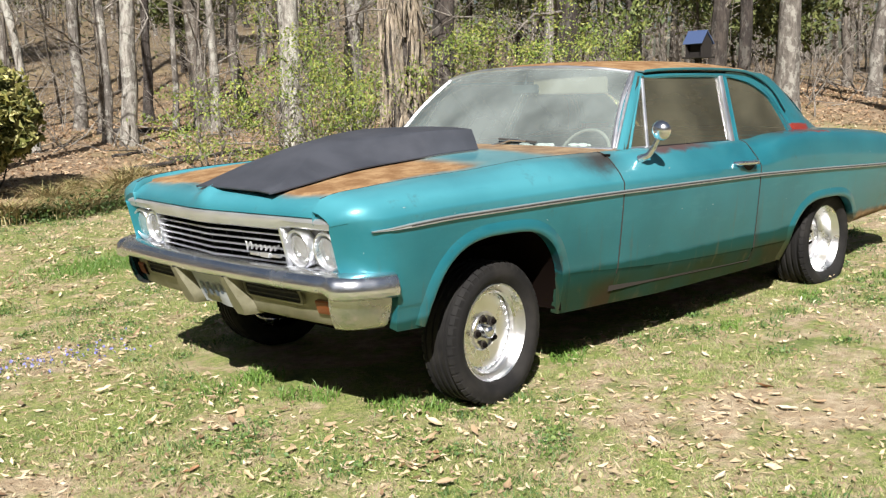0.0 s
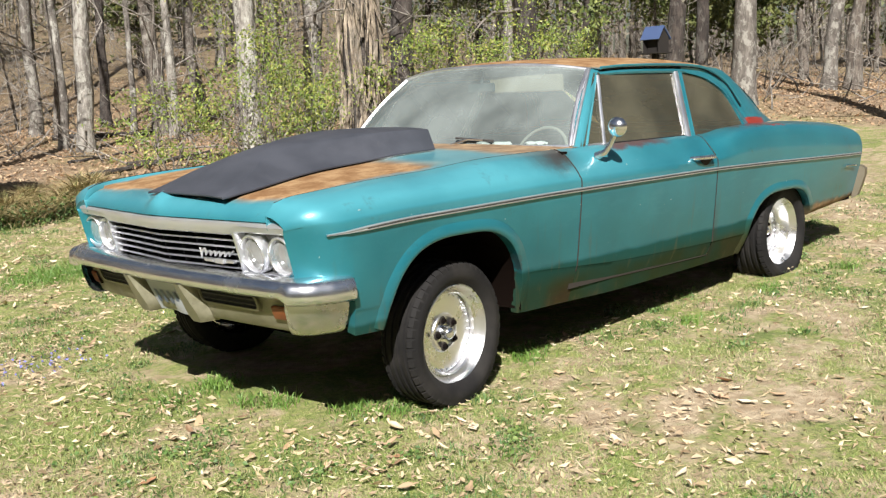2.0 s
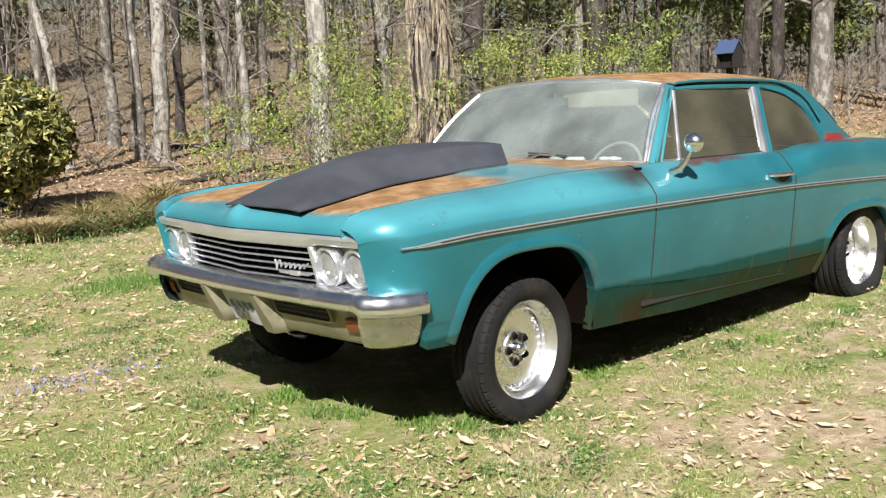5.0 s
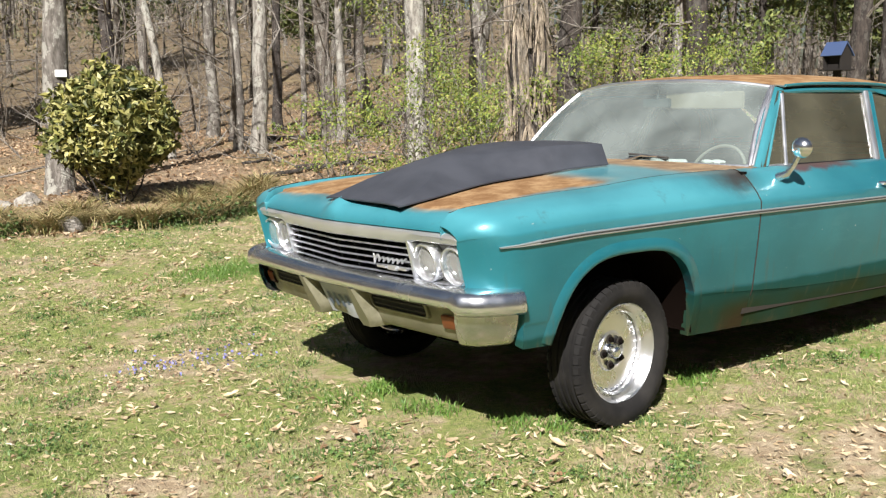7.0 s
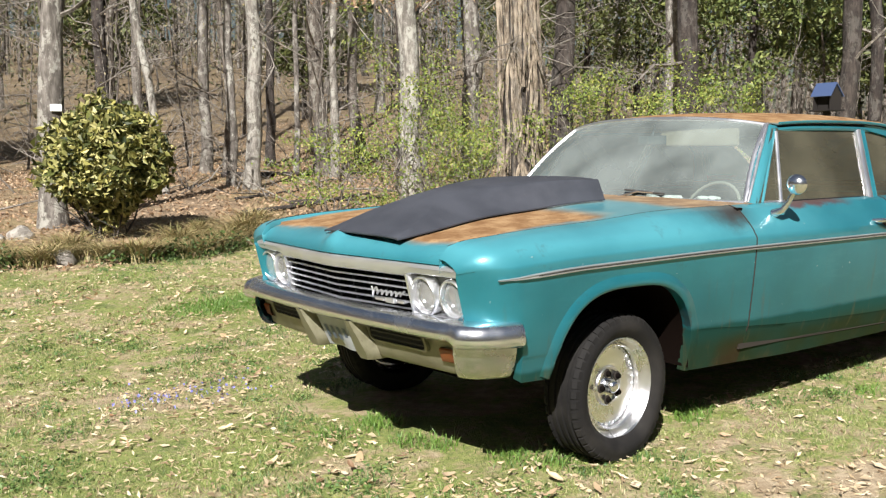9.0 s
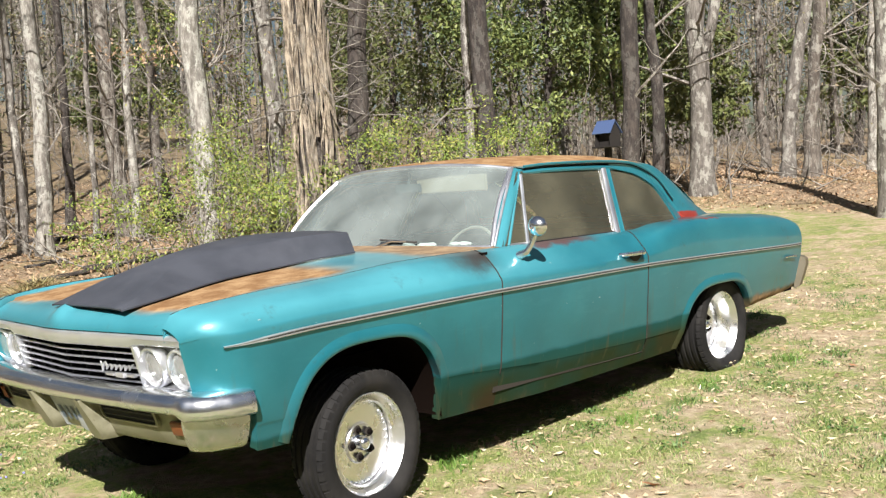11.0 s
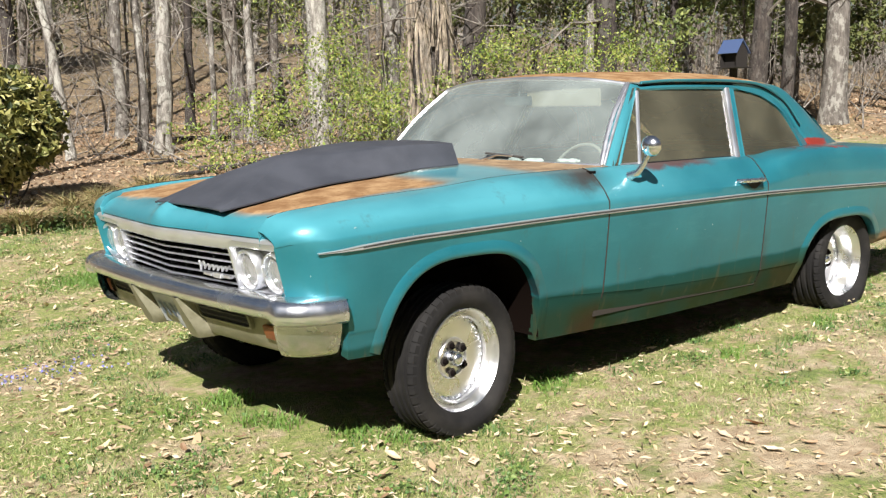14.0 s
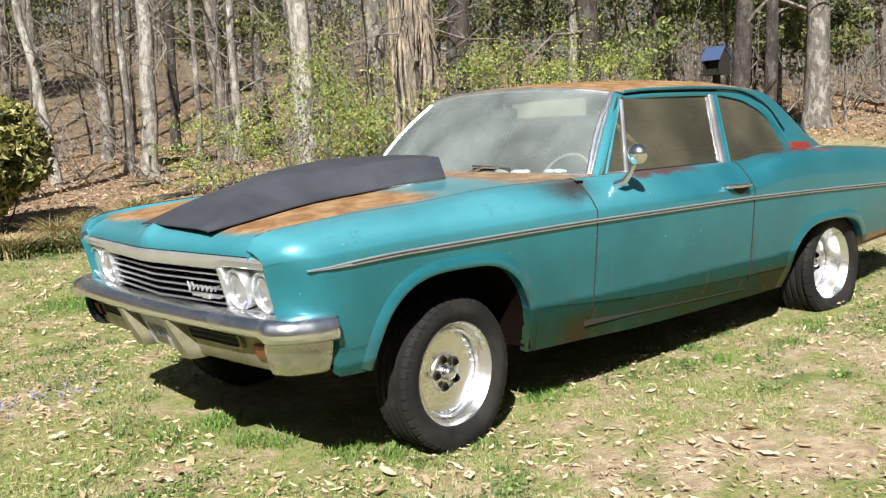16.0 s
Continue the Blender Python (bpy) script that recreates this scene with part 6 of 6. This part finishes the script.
def evergreen(seed, height, width, n, leaf, size, label, low=0.8, clumps=95):
    t = make_tree(seed, height, 0.09, (0, 0), BARK_DARK, low, 10, width * 0.5, label, bend=0.2)
    pts = crown_points(n, (width / 2, width / 2, (height - low) / 2), (0, 0, (height + low) / 2), clumps, seed, 0.10)
    ob = leaf_cloud("crown", pts, size, leaf, np.random.default_rng(seed), t)
    tagged(ob, kind="")
    return t


for i, (x, y, h, w, n, lf, sz, lab) in enumerate((
    (14.9, 9.3, 8.5, 5.0, 17000, HOLLY_LEAF, (0.08, 0.16), "broad dark evergreen with glossy leaves at the wood's edge"),
    (17.0, 8.3, 8.0, 4.2, 14000, HOLLY_LEAF, (0.08, 0.16), "dark evergreen with glossy leaves behind the feeder"),
    (13.6, 25.8, 4.5, 2.4, 3500, CEDAR_LEAF, (0.12, 0.24), "small olive-green cedar on the brown slope"),
    (19.5, 33.0, 7.0, 4.0, 4000, CEDAR_LEAF, (0.16, 0.30), "olive-green cedar deep in the woods"),
    (27.0, 30.0, 9.0, 5.0, 5000, CEDAR_LEAF, (0.18, 0.34), "tall olive-green cedar deep in the woods"),
    (9.5, 33.0, 8.0, 4.5, 4500, CEDAR_LEAF, (0.18, 0.34), "tall olive cedar on the far slope"),
    (30.0, 17.0, 9.0, 5.5, 5000, CEDAR_LEAF, (0.18, 0.34), "wide olive cedar far behind the lawn"),
    (32.0, 9.0, 8.0, 5.0, 5000, CEDAR_LEAF, (0.18, 0.34), "wide olive cedar far up the bank"),
    (15.8, 6.2, 3.2, 2.2, 2500, CEDAR_LEAF, (0.10, 0.18), "low bushy cedar on the leafy bank"),
    (14.2, 13.4, 8.0, 4.6, 6500, CEDAR_LEAF, (0.09, 0.18), "thin olive cedar behind the green shrubs"),
    (18.0, 15.2, 9.0, 5.0, 6500, CEDAR_LEAF, (0.10, 0.20), "tall olive cedar among the bare trunks"),
    (2.0, 26.0, 7.0, 4.0, 4000, CEDAR_LEAF, (0.16, 0.30), "olive cedar between bare trunks"),
    (6.5, 10.0, 4.6, 2.4, 1500, SHRUB_LEAF, (0.04, 0.075), "young tree in fresh green leaf"),
)):
    stand(evergreen(400 + i, h, w, n, lf, sz, lab), x, y)


def shrub(seed, w, h, n, leaf, size, label, clumps=34, stems=9, spread=0.14):
    rng = random.Random(seed)
    s = tagged(new("shrub"), label, "shrub")
    for k in range(stems):
        bm = bmesh.new()
        a = rng.uniform(0, 6.28)
        limb(bm, Vector((0.08 * math.cos(a), 0.08 * math.sin(a), -0.05)), Vector((math.cos(a) * 0.5 * w / h, math.sin(a) * 0.5 * w / h, 1)), h * rng.uniform(0.6, 0.95), 0.014, rng, 1, 4)
        part("stem", bm, TWIG, s)
    leaf_cloud("foliage", crown_points(n, (w / 2, w / 2, h * 0.46), (0, 0, h * 0.54), clumps, seed, spread), size, leaf, np.random.default_rng(seed), s)
    return s


for i, (x, y, w, h, n, lab) in enumerate((
    (3.55, 7.40, 1.6, 1.3, 650, "loose shrub in fresh green leaf behind the hood"),
    (4.35, 6.75, 2.0, 1.7, 1100, "spreading shrub in fresh green leaf"),
    (5.05, 6.75, 1.8, 2.3, 1100, "tall shrub in fresh green leaf around a pale trunk"),
    (5.85, 7.35, 1.8, 3.0, 900, "tall thin shrub in fresh green leaf"),
    (6.35, 5.75, 1.6, 2.0, 850, "leafy shrub at the foot of the vine-hung tree"),
    (7.20, 5.75, 1.7, 2.1, 1100, "yellow-green shrub behind the car"),
    (7.85, 5.30, 1.5, 2.15, 900, "yellow-green shrub beside a dark trunk"),
    (8.75, 5.10, 1.3, 1.9, 800, "thin yellow-green shrub beside the woods"),
)):
    s = shrub(500 + i, w, h, int(n * 2.3), SHRUB_LEAF, (0.032, 0.060), lab)
    tagged(s, group="green shrubs behind the car")
    s.matrix_basis = pose(x, y, ground_z(x, y))

# a young beech that has kept its tan leaves
beech = make_tree(640, 6.5, 0.05, (0, 0), BARK_GREY, 2.0, 12, 2.0, "young beech holding last year's tan leaves", bend=0.3)
g = np.random.default_rng(64)
pts = np.concatenate([g.normal(size=(260, 3)) * [0.8, 0.25, 0.09] + [-0.45, 0.1, 3.70 - ground_z(6.3, 9.7)], g.normal(size=(60, 3)) * [0.4, 0.3, 0.12] + [0.5, 0.1, 3.62 - ground_z(6.3, 9.7)]])
tagged(leaf_cloud("dead_foliage", pts, (0.05, 0.09), LITTER_LEAF, g, beech), kind="stuff")
stand(beech, 6.3, 9.7)

# the clipped variegated bush at the end of the bed
bush = tagged(new("bush"), "round variegated bush with yellow and green leaves", "bush")
rng = random.Random(3)
for k in range(12):
    bm = bmesh.new()
    a = rng.uniform(0, 6.28)
    limb(bm, Vector((0.10 * math.cos(a), 0.10 * math.sin(a), -0.05)), Vector((math.cos(a) * 0.7, math.sin(a) * 0.7, 1)), rng.uniform(0.8, 1.2), 0.016, rng, 1, 4)
    part("stem", bm, BARK_DARK, bush)
g = np.random.default_rng(17)
d = g.normal(size=(9500, 3))
d /= np.linalg.norm(d, axis=1, keepdims=True)
lump = np.array([1 + 0.22 * noise.noise(Vector(q) * 2.2) + 0.10 * noise.noise(Vector(q) * 7) for q in d])
rad = lump * g.uniform(0.45, 1.0, 9500) ** 0.6
q = d * rad[:, None] * np.array([0.74, 0.74, 0.76]) + np.array([0, 0, 0.86])
q[:, :2] *= np.clip(0.45 + 0.55 * (q[:, 2:] - 0.25) / 0.45, 0.3, 1.0)
q = q[np.array([noise.noise(Vector(v) * 4.5) > -0.30 for v in q])]
q = q[(q[:, 2] > 0.12) & ((q[:, 2] > 0.50) | (g.random(len(q)) < 0.55))]
leaf_cloud("foliage", q, (0.075, 0.145), BUSH_LEAF, g, bush, slim=0.42)
bush.matrix_basis = pose(0.80, 7.72, ground_z(0.80, 7.72) - 0.03)

# strap-leaved grass clumps along the bed
clump_kinds = []
for i in range(3):
    c = tagged(new("grass_clump"), "arching clump of straw-coloured and green strap grass", "grass clump", "clumps along the bed")
    g = np.random.default_rng(60 + i)
    a, r = g.uniform(0, 6.28, 420), np.abs(g.normal(0, 0.11, 420))
    base = np.stack([r * np.cos(a), r * np.sin(a), np.full(420, -0.02)], 1)
    blades("foliage", base, (0.20, 0.40), 0.011, (0.6, 1.6), STRAW_GRASS, g, c, 4)
    clump_kinds.append(c)
spots = [(x, y - 0.30) for x, y in [(-0.95, 7.30), (-0.62, 6.95), (-0.35, 6.72), (-0.10, 6.98), (0.30, 6.62), (0.55, 6.42), (0.80, 6.55), (1.05, 6.30), (1.30, 6.45), (1.60, 6.75), (1.85, 7.05), (2.15, 7.35), (1.15, 6.95), (0.15, 7.25), (-0.6, 7.5), (1.7, 7.6), (-1.3, 7.2), (2.5, 7.75)]]
rng = random.Random(2)
for i, (x, y) in enumerate(spots):
    c = clump_kinds[i] if i < 3 else copy_thing(clump_kinds[i % 3], Matrix())
    sz = rng.uniform(0.8, 1.15)
    c.matrix_basis = pose(x, y, ground_z(x, y), 0, 0, rng.uniform(0, 360)) @ Matrix.Diagonal((sz, sz, sz * rng.uniform(0.85, 1.1), 1))

# low dark ground cover in front of the clumps
g = np.random.default_rng(71)
pts = []
for cx, cy, s, n in ((1.05, 6.05, 0.28, 900), (0.55, 6.10, 0.22, 400), (1.5, 6.2, 0.2, 400), (-0.7, 6.5, 0.2, 350), (-1.2, 6.6, 0.2, 300)):
    for k in range(n):
        x, y = g.normal(cx, s), g.normal(cy, s * 0.5)
        pts.append((x, y, ground_z(x, y) + abs(g.normal(0, 0.07))))
tagged(leaf_cloud("ground_cover", pts, (0.03, 0.06), IVY_LEAF, g, flat=0.4, slim=0.7), "low dark green ground cover along the bed", "ground cover", kind="stuff")


def rock(seed, x, y, sx, sy, sz, label):
    bm = bmesh.new()
    bmesh.ops.create_icosphere(bm, subdivisions=3, radius=1.0)
    for v in bm.verts:
        v.co *= 1 + 0.28 * noise.noise(v.co * 1.4 + Vector((seed, 0, 0))) + 0.08 * noise.noise(v.co * 5 + Vector((seed, 2, 0)))
        v.co = Vector((v.co.x * sx, v.co.y * sy, v.co.z * sz))
    ob = tagged(link("rock", bm, STONE), label, "rock")
    ob.matrix_basis = pose(x, y, ground_z(x, y) + sz * 0.25, 0, 0, seed * 50)


rock(1, 0.02, 8.45, 0.17, 0.14, 0.11, "pale rounded stone beside the tagged trunk")
rock(2, -0.12, 6.42, 0.17, 0.12, 0.12, "pale flat stone between the grass clumps")
rock(3, -0.30, 8.30, 0.12, 0.10, 0.08, "grey rounded stone in the bed")
for i, (x0, y0, x1, y1, r) in enumerate(((3.0, 8.6, 5.6, 9.7, 0.045), (4.1, 9.4, 6.2, 9.2, 0.035), (5.2, 14.2, 8.0, 13.0, 0.06), (3.6, 10.4, 5.0, 11.0, 0.03), (1.9, 13.0, 4.0, 14.6, 0.05))):
    bm = bmesh.new()
    r2 = random.Random(40 + i)
    pts = []
    for k in range(9):
        x, y = lerp(x0, x1, k / 8) + r2.gauss(0, 0.05), lerp(y0, y1, k / 8) + r2.gauss(0, 0.05)
        pts.append((x, y, ground_z(x, y) + r * 0.7))
    tube(bm, pts, [r * (1 - 0.07 * k) for k in range(9)], 8)
    tagged(link("fallen_branch", bm, BARK_DARK), "dark fallen branch lying on brown leaves", "branch")

# bird feeder on a post
feeder = tagged(new("bird_feeder"), "small wooden bird feeder with a blue metal roof on a post", "bird feeder")
METAL_BLUE = mat("blue_metal", (0.10, 0.15, 0.30), 0.32, 0.4)
WOOD_DARK = mat("weathered_dark_wood", (0.014, 0.011, 0.009), 0.9)
bm = bmesh.new()
sheet(bm, [[(-0.19, -0.17, 0.07), (0.19, -0.17, 0.07)], [(-0.19, -0.02, 0.27), (0.19, -0.02, 0.27)]])
thicken(bm, 0.012)
part("roof_slope", bm, METAL_BLUE, feeder, "blue metal roof slope")
bm = bmesh.new()
sheet(bm, [[(-0.19, -0.02, 0.27), (0.19, -0.02, 0.27)], [(-0.19, 0.17, 0.07), (0.19, 0.17, 0.07)]])
thicken(bm, 0.012)
part("roof_slope", bm, METAL_BLUE, feeder)
for x in (-0.16, 0.16):
    bm = bmesh.new()
    bm.faces.new([bm.verts.new((x, y, z)) for y, z in ((-0.13, -0.12), (0.13, -0.12), (0.13, 0.10), (-0.02, 0.25), (-0.13, 0.10))])
    thicken(bm, 0.02)
    part("end_board", bm, WOOD_DARK, feeder)
bm = bmesh.new()
box(bm, (-0.13, -0.06, -0.12), (0.13, 0.06, 0.12), 0.005)
part("hopper", bm, WOOD_DARK, feeder)
bm = bmesh.new()
box(bm, (-0.20, -0.18, -0.145), (0.20, 0.18, -0.12), 0.005)
part("tray", bm, WOOD_DARK, feeder)
fx, fy, fz = 7.66, 2.97, 1.83
bm = bmesh.new()
box(bm, (-0.045, -0.045, ground_z(fx, fy) - fz - 0.2), (0.045, 0.045, -0.14), 0.005)
part("post", bm, WOOD_DARK, feeder)
feeder.matrix_basis = pose(fx, fy, fz, 0, 0, -95) @ Matrix.Diagonal((0.74, 0.74, 0.80, 1))

# ---- lawn: blades, tufts, fallen leaves ----
g = np.random.default_rng(5)


def keep_clear(x, y):
    return -0.6 < x < 4.0 and -0.55 < y < 0.9


base = []
r = random.Random(91)
while len(base) < 380000:
    az, d = radians(r.uniform(14, 84)), lerp(2.0, 13.5, r.random() ** 0.85)
    x, y = -2.9 + d * math.cos(az), -3.8 + d * math.sin(az)
    if keep_clear(x, y) or y > 6.6 or x > 12.8:
        continue
    k = noise.noise(Vector((x * 1.1, y * 1.1, 0))) + 0.7 * noise.noise(Vector((x * 3.7, y * 3.7, 5)))
    u = x - 0.5 * y
    if k + lerp(0.12, 0.05, smooth(-0.4, 1.5, u)) < r.uniform(-0.10, 0.36):
        continue
    for j in range(r.randint(4, 9)):
        px, py = x + r.gauss(0, 0.025), y + r.gauss(0, 0.025)
        base.append((px, py, ground_z(px, py) - 0.004))
tagged(blades("lawn_grass", base, (0.010, 0.034), 0.0046, (0.4, 1.5), GRASS, g), "short thin grass of the lawn", "grass", kind="stuff")
base = []
tufts = [(-0.45, 0.32), (-0.50, 0.22), (-0.73, 0.25), (-0.45, -0.21), (-0.52, -0.08), (-0.24, -0.73), (-0.32, -0.55), (0.65, -0.72), (0.80, -0.64), (1.63, -1.03), (3.30, -1.20), (2.55, -1.05)]
for k in range(950):
    az, d = radians(r.uniform(16, 82)), lerp(2.2, 10.5, r.random())
    x, y = -2.9 + d * math.cos(az), -3.8 + d * math.sin(az)
    if not keep_clear(x, y) and y < 6.0 and noise.noise(Vector((x * 0.8, y * 0.8, 9))) > -0.1:
        tufts.append((x, y))
rim = []
for x, y in tufts[:12]:
    for j in range(110):
        px, py = x + r.gauss(0, 0.055), y + r.gauss(0, 0.055)
        rim.append((px, py, ground_z(px, py) - 0.004))
for x, y in tufts[12:]:
    s = r.uniform(0.03, 0.10)
    for j in range(r.randint(25, 70)):
        px, py = x + r.gauss(0, s), y + r.gauss(0, s)
        base.append((px, py, ground_z(px, py) - 0.004))
LUSH = leaf_material("lush_blades", (0.07, 0.155, 0.025), (0.15, 0.25, 0.045), (0.10, 0.19, 0.03))
TUFT = leaf_material("tuft_blades", (0.045, 0.100, 0.024), (0.13, 0.205, 0.045), (0.07, 0.145, 0.042), (0.23, 0.285, 0.08))
tagged(blades("grass_tufts", base, (0.022, 0.062), 0.0055, (0.4, 1.2), TUFT, g, None, 2), "darker grass tufts in the lawn", "grass", kind="stuff")
tagged(blades("long_grass", rim, (0.035, 0.085), 0.006, (0.4, 1.0), LUSH, g, None, 3), "long bright tufts that the mower missed beside the car", "grass", kind="stuff")
pts = []
for x, y in tufts[::2]:
    s = r.uniform(0.03, 0.10)
    for j in range(r.randint(15, 45)):
        px, py = x + r.gauss(0, s), y + r.gauss(0, s)
        pts.append((px, py, ground_z(px, py) + r.uniform(0.004, 0.03)))
tagged(leaf_cloud("clover", pts, (0.010, 0.026), TUFT, g, flat=0.55, slim=0.8), "small broad-leaved weeds in the lawn", "weeds", kind="stuff")
# a bright green patch beyond the nose
base = [(x, y, ground_z(x, y) - 0.004) for x, y in zip(g.normal(0.35, 0.32, 5000), g.normal(3.6, 0.16, 5000))]
tagged(blades("lush_grass", base, (0.03, 0.07), 0.006, (0.3, 0.9), LUSH, g), "small patch of lush green grass", "grass", kind="stuff")
pts = [(x, y, ground_z(x, y) + z) for x, y, z in zip(g.normal(-0.95, 0.22, 130), g.normal(1.45, 0.13, 130), g.uniform(0.01, 0.05, 130))]
tagged(leaf_cloud("violets", pts, (0.012, 0.024), BLUE_FLOWER, g, slim=0.8), "sprinkle of small blue violets in the grass", "flowers", kind="stuff")


def dead_leaf(seed, size, curl):
    r = random.Random(seed)
    bm = bmesh.new()
    rows = []
    for i in range(6):
        k = i / 5
        w = size * 0.20 * math.sin(math.pi * (0.05 + 0.92 * k)) * r.uniform(0.55, 1.35)
        rows.append([(size * (k - 0.5), w * s, curl * size * (s * s * 0.16 + (k - 0.5) ** 2 * 0.55) + r.uniform(0, 0.005)) for s in (-1, -0.4, 0.3, 1)])
    sheet(bm, rows)
    me = bpy.data.meshes.new("leaf")
    bm.to_mesh(me)
    bm.free()
    return me


def single_leaf_material():
    m = mat("pale_dead_leaf", (0.6, 0.5, 0.35), 0.8)
    n = Nodes(m)
    rnd = n.put("ShaderNodeObjectInfo").outputs["Random"]
    c = n.mix(n.ramp(rnd, 0.0, 0.6), (0.74, 0.65, 0.48), (0.58, 0.46, 0.31))
    c = n.mix(n.ramp(rnd, 0.85, 0.95), c, (0.34, 0.18, 0.09))
    n.color(n.mix(n.ramp(n.noise(n.pos(), 60, 4), 0.45, 0.75, 0.0, 0.5), c, (0.30, 0.20, 0.12)))
    return m


LEAF_ONE = single_leaf_material()
leaf_meshes = [dead_leaf(i, s, c) for i, (s, c) in enumerate(((0.075, 0.3), (0.06, 0.6), (0.09, 0.2), (0.055, 0.7), (0.10, 0.35), (0.07, 0.15)))]
for me in leaf_meshes:
    me.materials.append(LEAF_ONE)
places = [(0.85, -1.69), (0.66, -1.77), (0.67, -1.67), (0.65, -1.90), (0.03, -1.26), (0.17, -1.13), (0.06, -1.01), (-0.17, -1.06), (0.19, -1.28), (0.53, -1.12), (0.0, -1.70), (0.07, -2.15), (-0.12, -2.06), (0.2, -2.19), (1.53, -1.42), (0.58, -1.61), (-0.64, -1.48), (-0.81, -1.3), (-0.92, -0.66), (-0.84, 0.09), (-0.83, -0.07), (0.88, -2.29), (0.8, -1.96), (0.56, -1.0), (0.91, -0.69), (0.78, -1.78)]
r = random.Random(14)
while len(places) < 160:
    az, d = radians(r.uniform(18, 80)), lerp(2.4, 9.5, r.random() ** 0.8)
    x, y = -2.9 + d * math.cos(az), -3.8 + d * math.sin(az)
    if not (-0.9 < x < 4.3 and -1.0 < y < 1.0) and y < 6:
        places.append((x, y))
for i, (x, y) in enumerate(places):
    ob = new("leaf", leaf_meshes[r.randrange(6)])
    s = r.uniform(0.45, 0.95) if i >= 26 else r.uniform(0.75, 1.05)
    ob.matrix_basis = pose(x, y, ground_z(x, y) + 0.008, r.gauss(0, 11), r.gauss(0, 11), r.uniform(0, 360)) @ Matrix.Diagonal((s, s, s, 1))
    tagged(ob, "pale curled dead leaf lying on the lawn", "leaf", "fallen leaves on the lawn")
pts = []
while len(pts) < 12000:
    az, d = radians(r.uniform(14, 84)), lerp(2.2, 13, r.random() ** 0.75)
    x, y = -2.9 + d * math.cos(az), -3.8 + d * math.sin(az)
    left = x < 0.5 or y > 1
    if (-0.6 < x < 4.2 and -0.7 < y < 1.0) or (not left and r.random() < 0.6) or noise.noise(Vector((x * 0.9, y * 0.9, 2))) < r.uniform(-0.5, 0.2):
        continue
    pts.append((x, y, ground_z(x, y) + r.uniform(0.004, 0.03)))
drift = []
for k in range(150):
    az, d = radians(r.uniform(26, 84)), lerp(2.3, 9.5, r.random() ** 0.8)
    x, y = -2.9 + d * math.cos(az), -3.8 + d * math.sin(az)
    if (-0.7 < x < 4.2 and -0.8 < y < 1.2) or x - 0.5 * y > 0.25:
        continue
    for j in range(r.randint(2, 12)):
        px, py = x + r.gauss(0, 0.13), y + r.gauss(0, 0.13)
        drift.append((px, py, ground_z(px, py) + r.uniform(0.008, 0.03)))
tagged(curled_leaves("leaf_drifts", drift, (0.028, 0.075), DRIFT_LEAF, g), "drifts of curled brown oak leaves on the lawn", "dead leaves", kind="stuff")
bits = []
while len(bits) < 16000:
    az, d = radians(r.uniform(14, 84)), lerp(2.1, 12, r.random() ** 0.8)
    x, y = -2.9 + d * math.cos(az), -3.8 + d * math.sin(az)
    if not keep_clear(x, y) and y < 6.5 and noise.noise(Vector((x * 1.4, y * 1.4, 7))) > r.uniform(-0.5, 0.3):
        bits.append((x, y, ground_z(x, y) + r.uniform(0.003, 0.022)))
tagged(leaf_cloud("dry_stalks", bits, (0.018, 0.060), DEAD_LEAF, g, flat=0.75, slim=0.10), "dry stalks and straw lying in the thin turf", "straw", kind="stuff")
tagged(leaf_cloud("leaf_scraps", pts, (0.010, 0.036), DEAD_LEAF, g, flat=0.6), "scraps of dead leaves strewn in the grass", "dead leaves", kind="stuff")
pts = []
while len(pts) < 62000:
    az, d = radians(r.uniform(8, 90)), lerp(9, 34, r.random() ** 0.8)
    x, y = -2.9 + d * math.cos(az), -3.8 + d * math.sin(az)
    if y > 6.2 + noise.noise(Vector((x * 0.7, y * 0.7, 0))) or x > 11.8 + noise.noise(Vector((x * 0.7, y * 0.7, 4))):
        pts.append((x, y, ground_z(x, y) + r.uniform(0.005, 0.04)))
tagged(leaf_cloud("leaf_litter", pts, (0.035, 0.085), LITTER_LEAF, g, flat=0.6), "thick brown leaf litter under the trees", "leaf litter", kind="stuff")
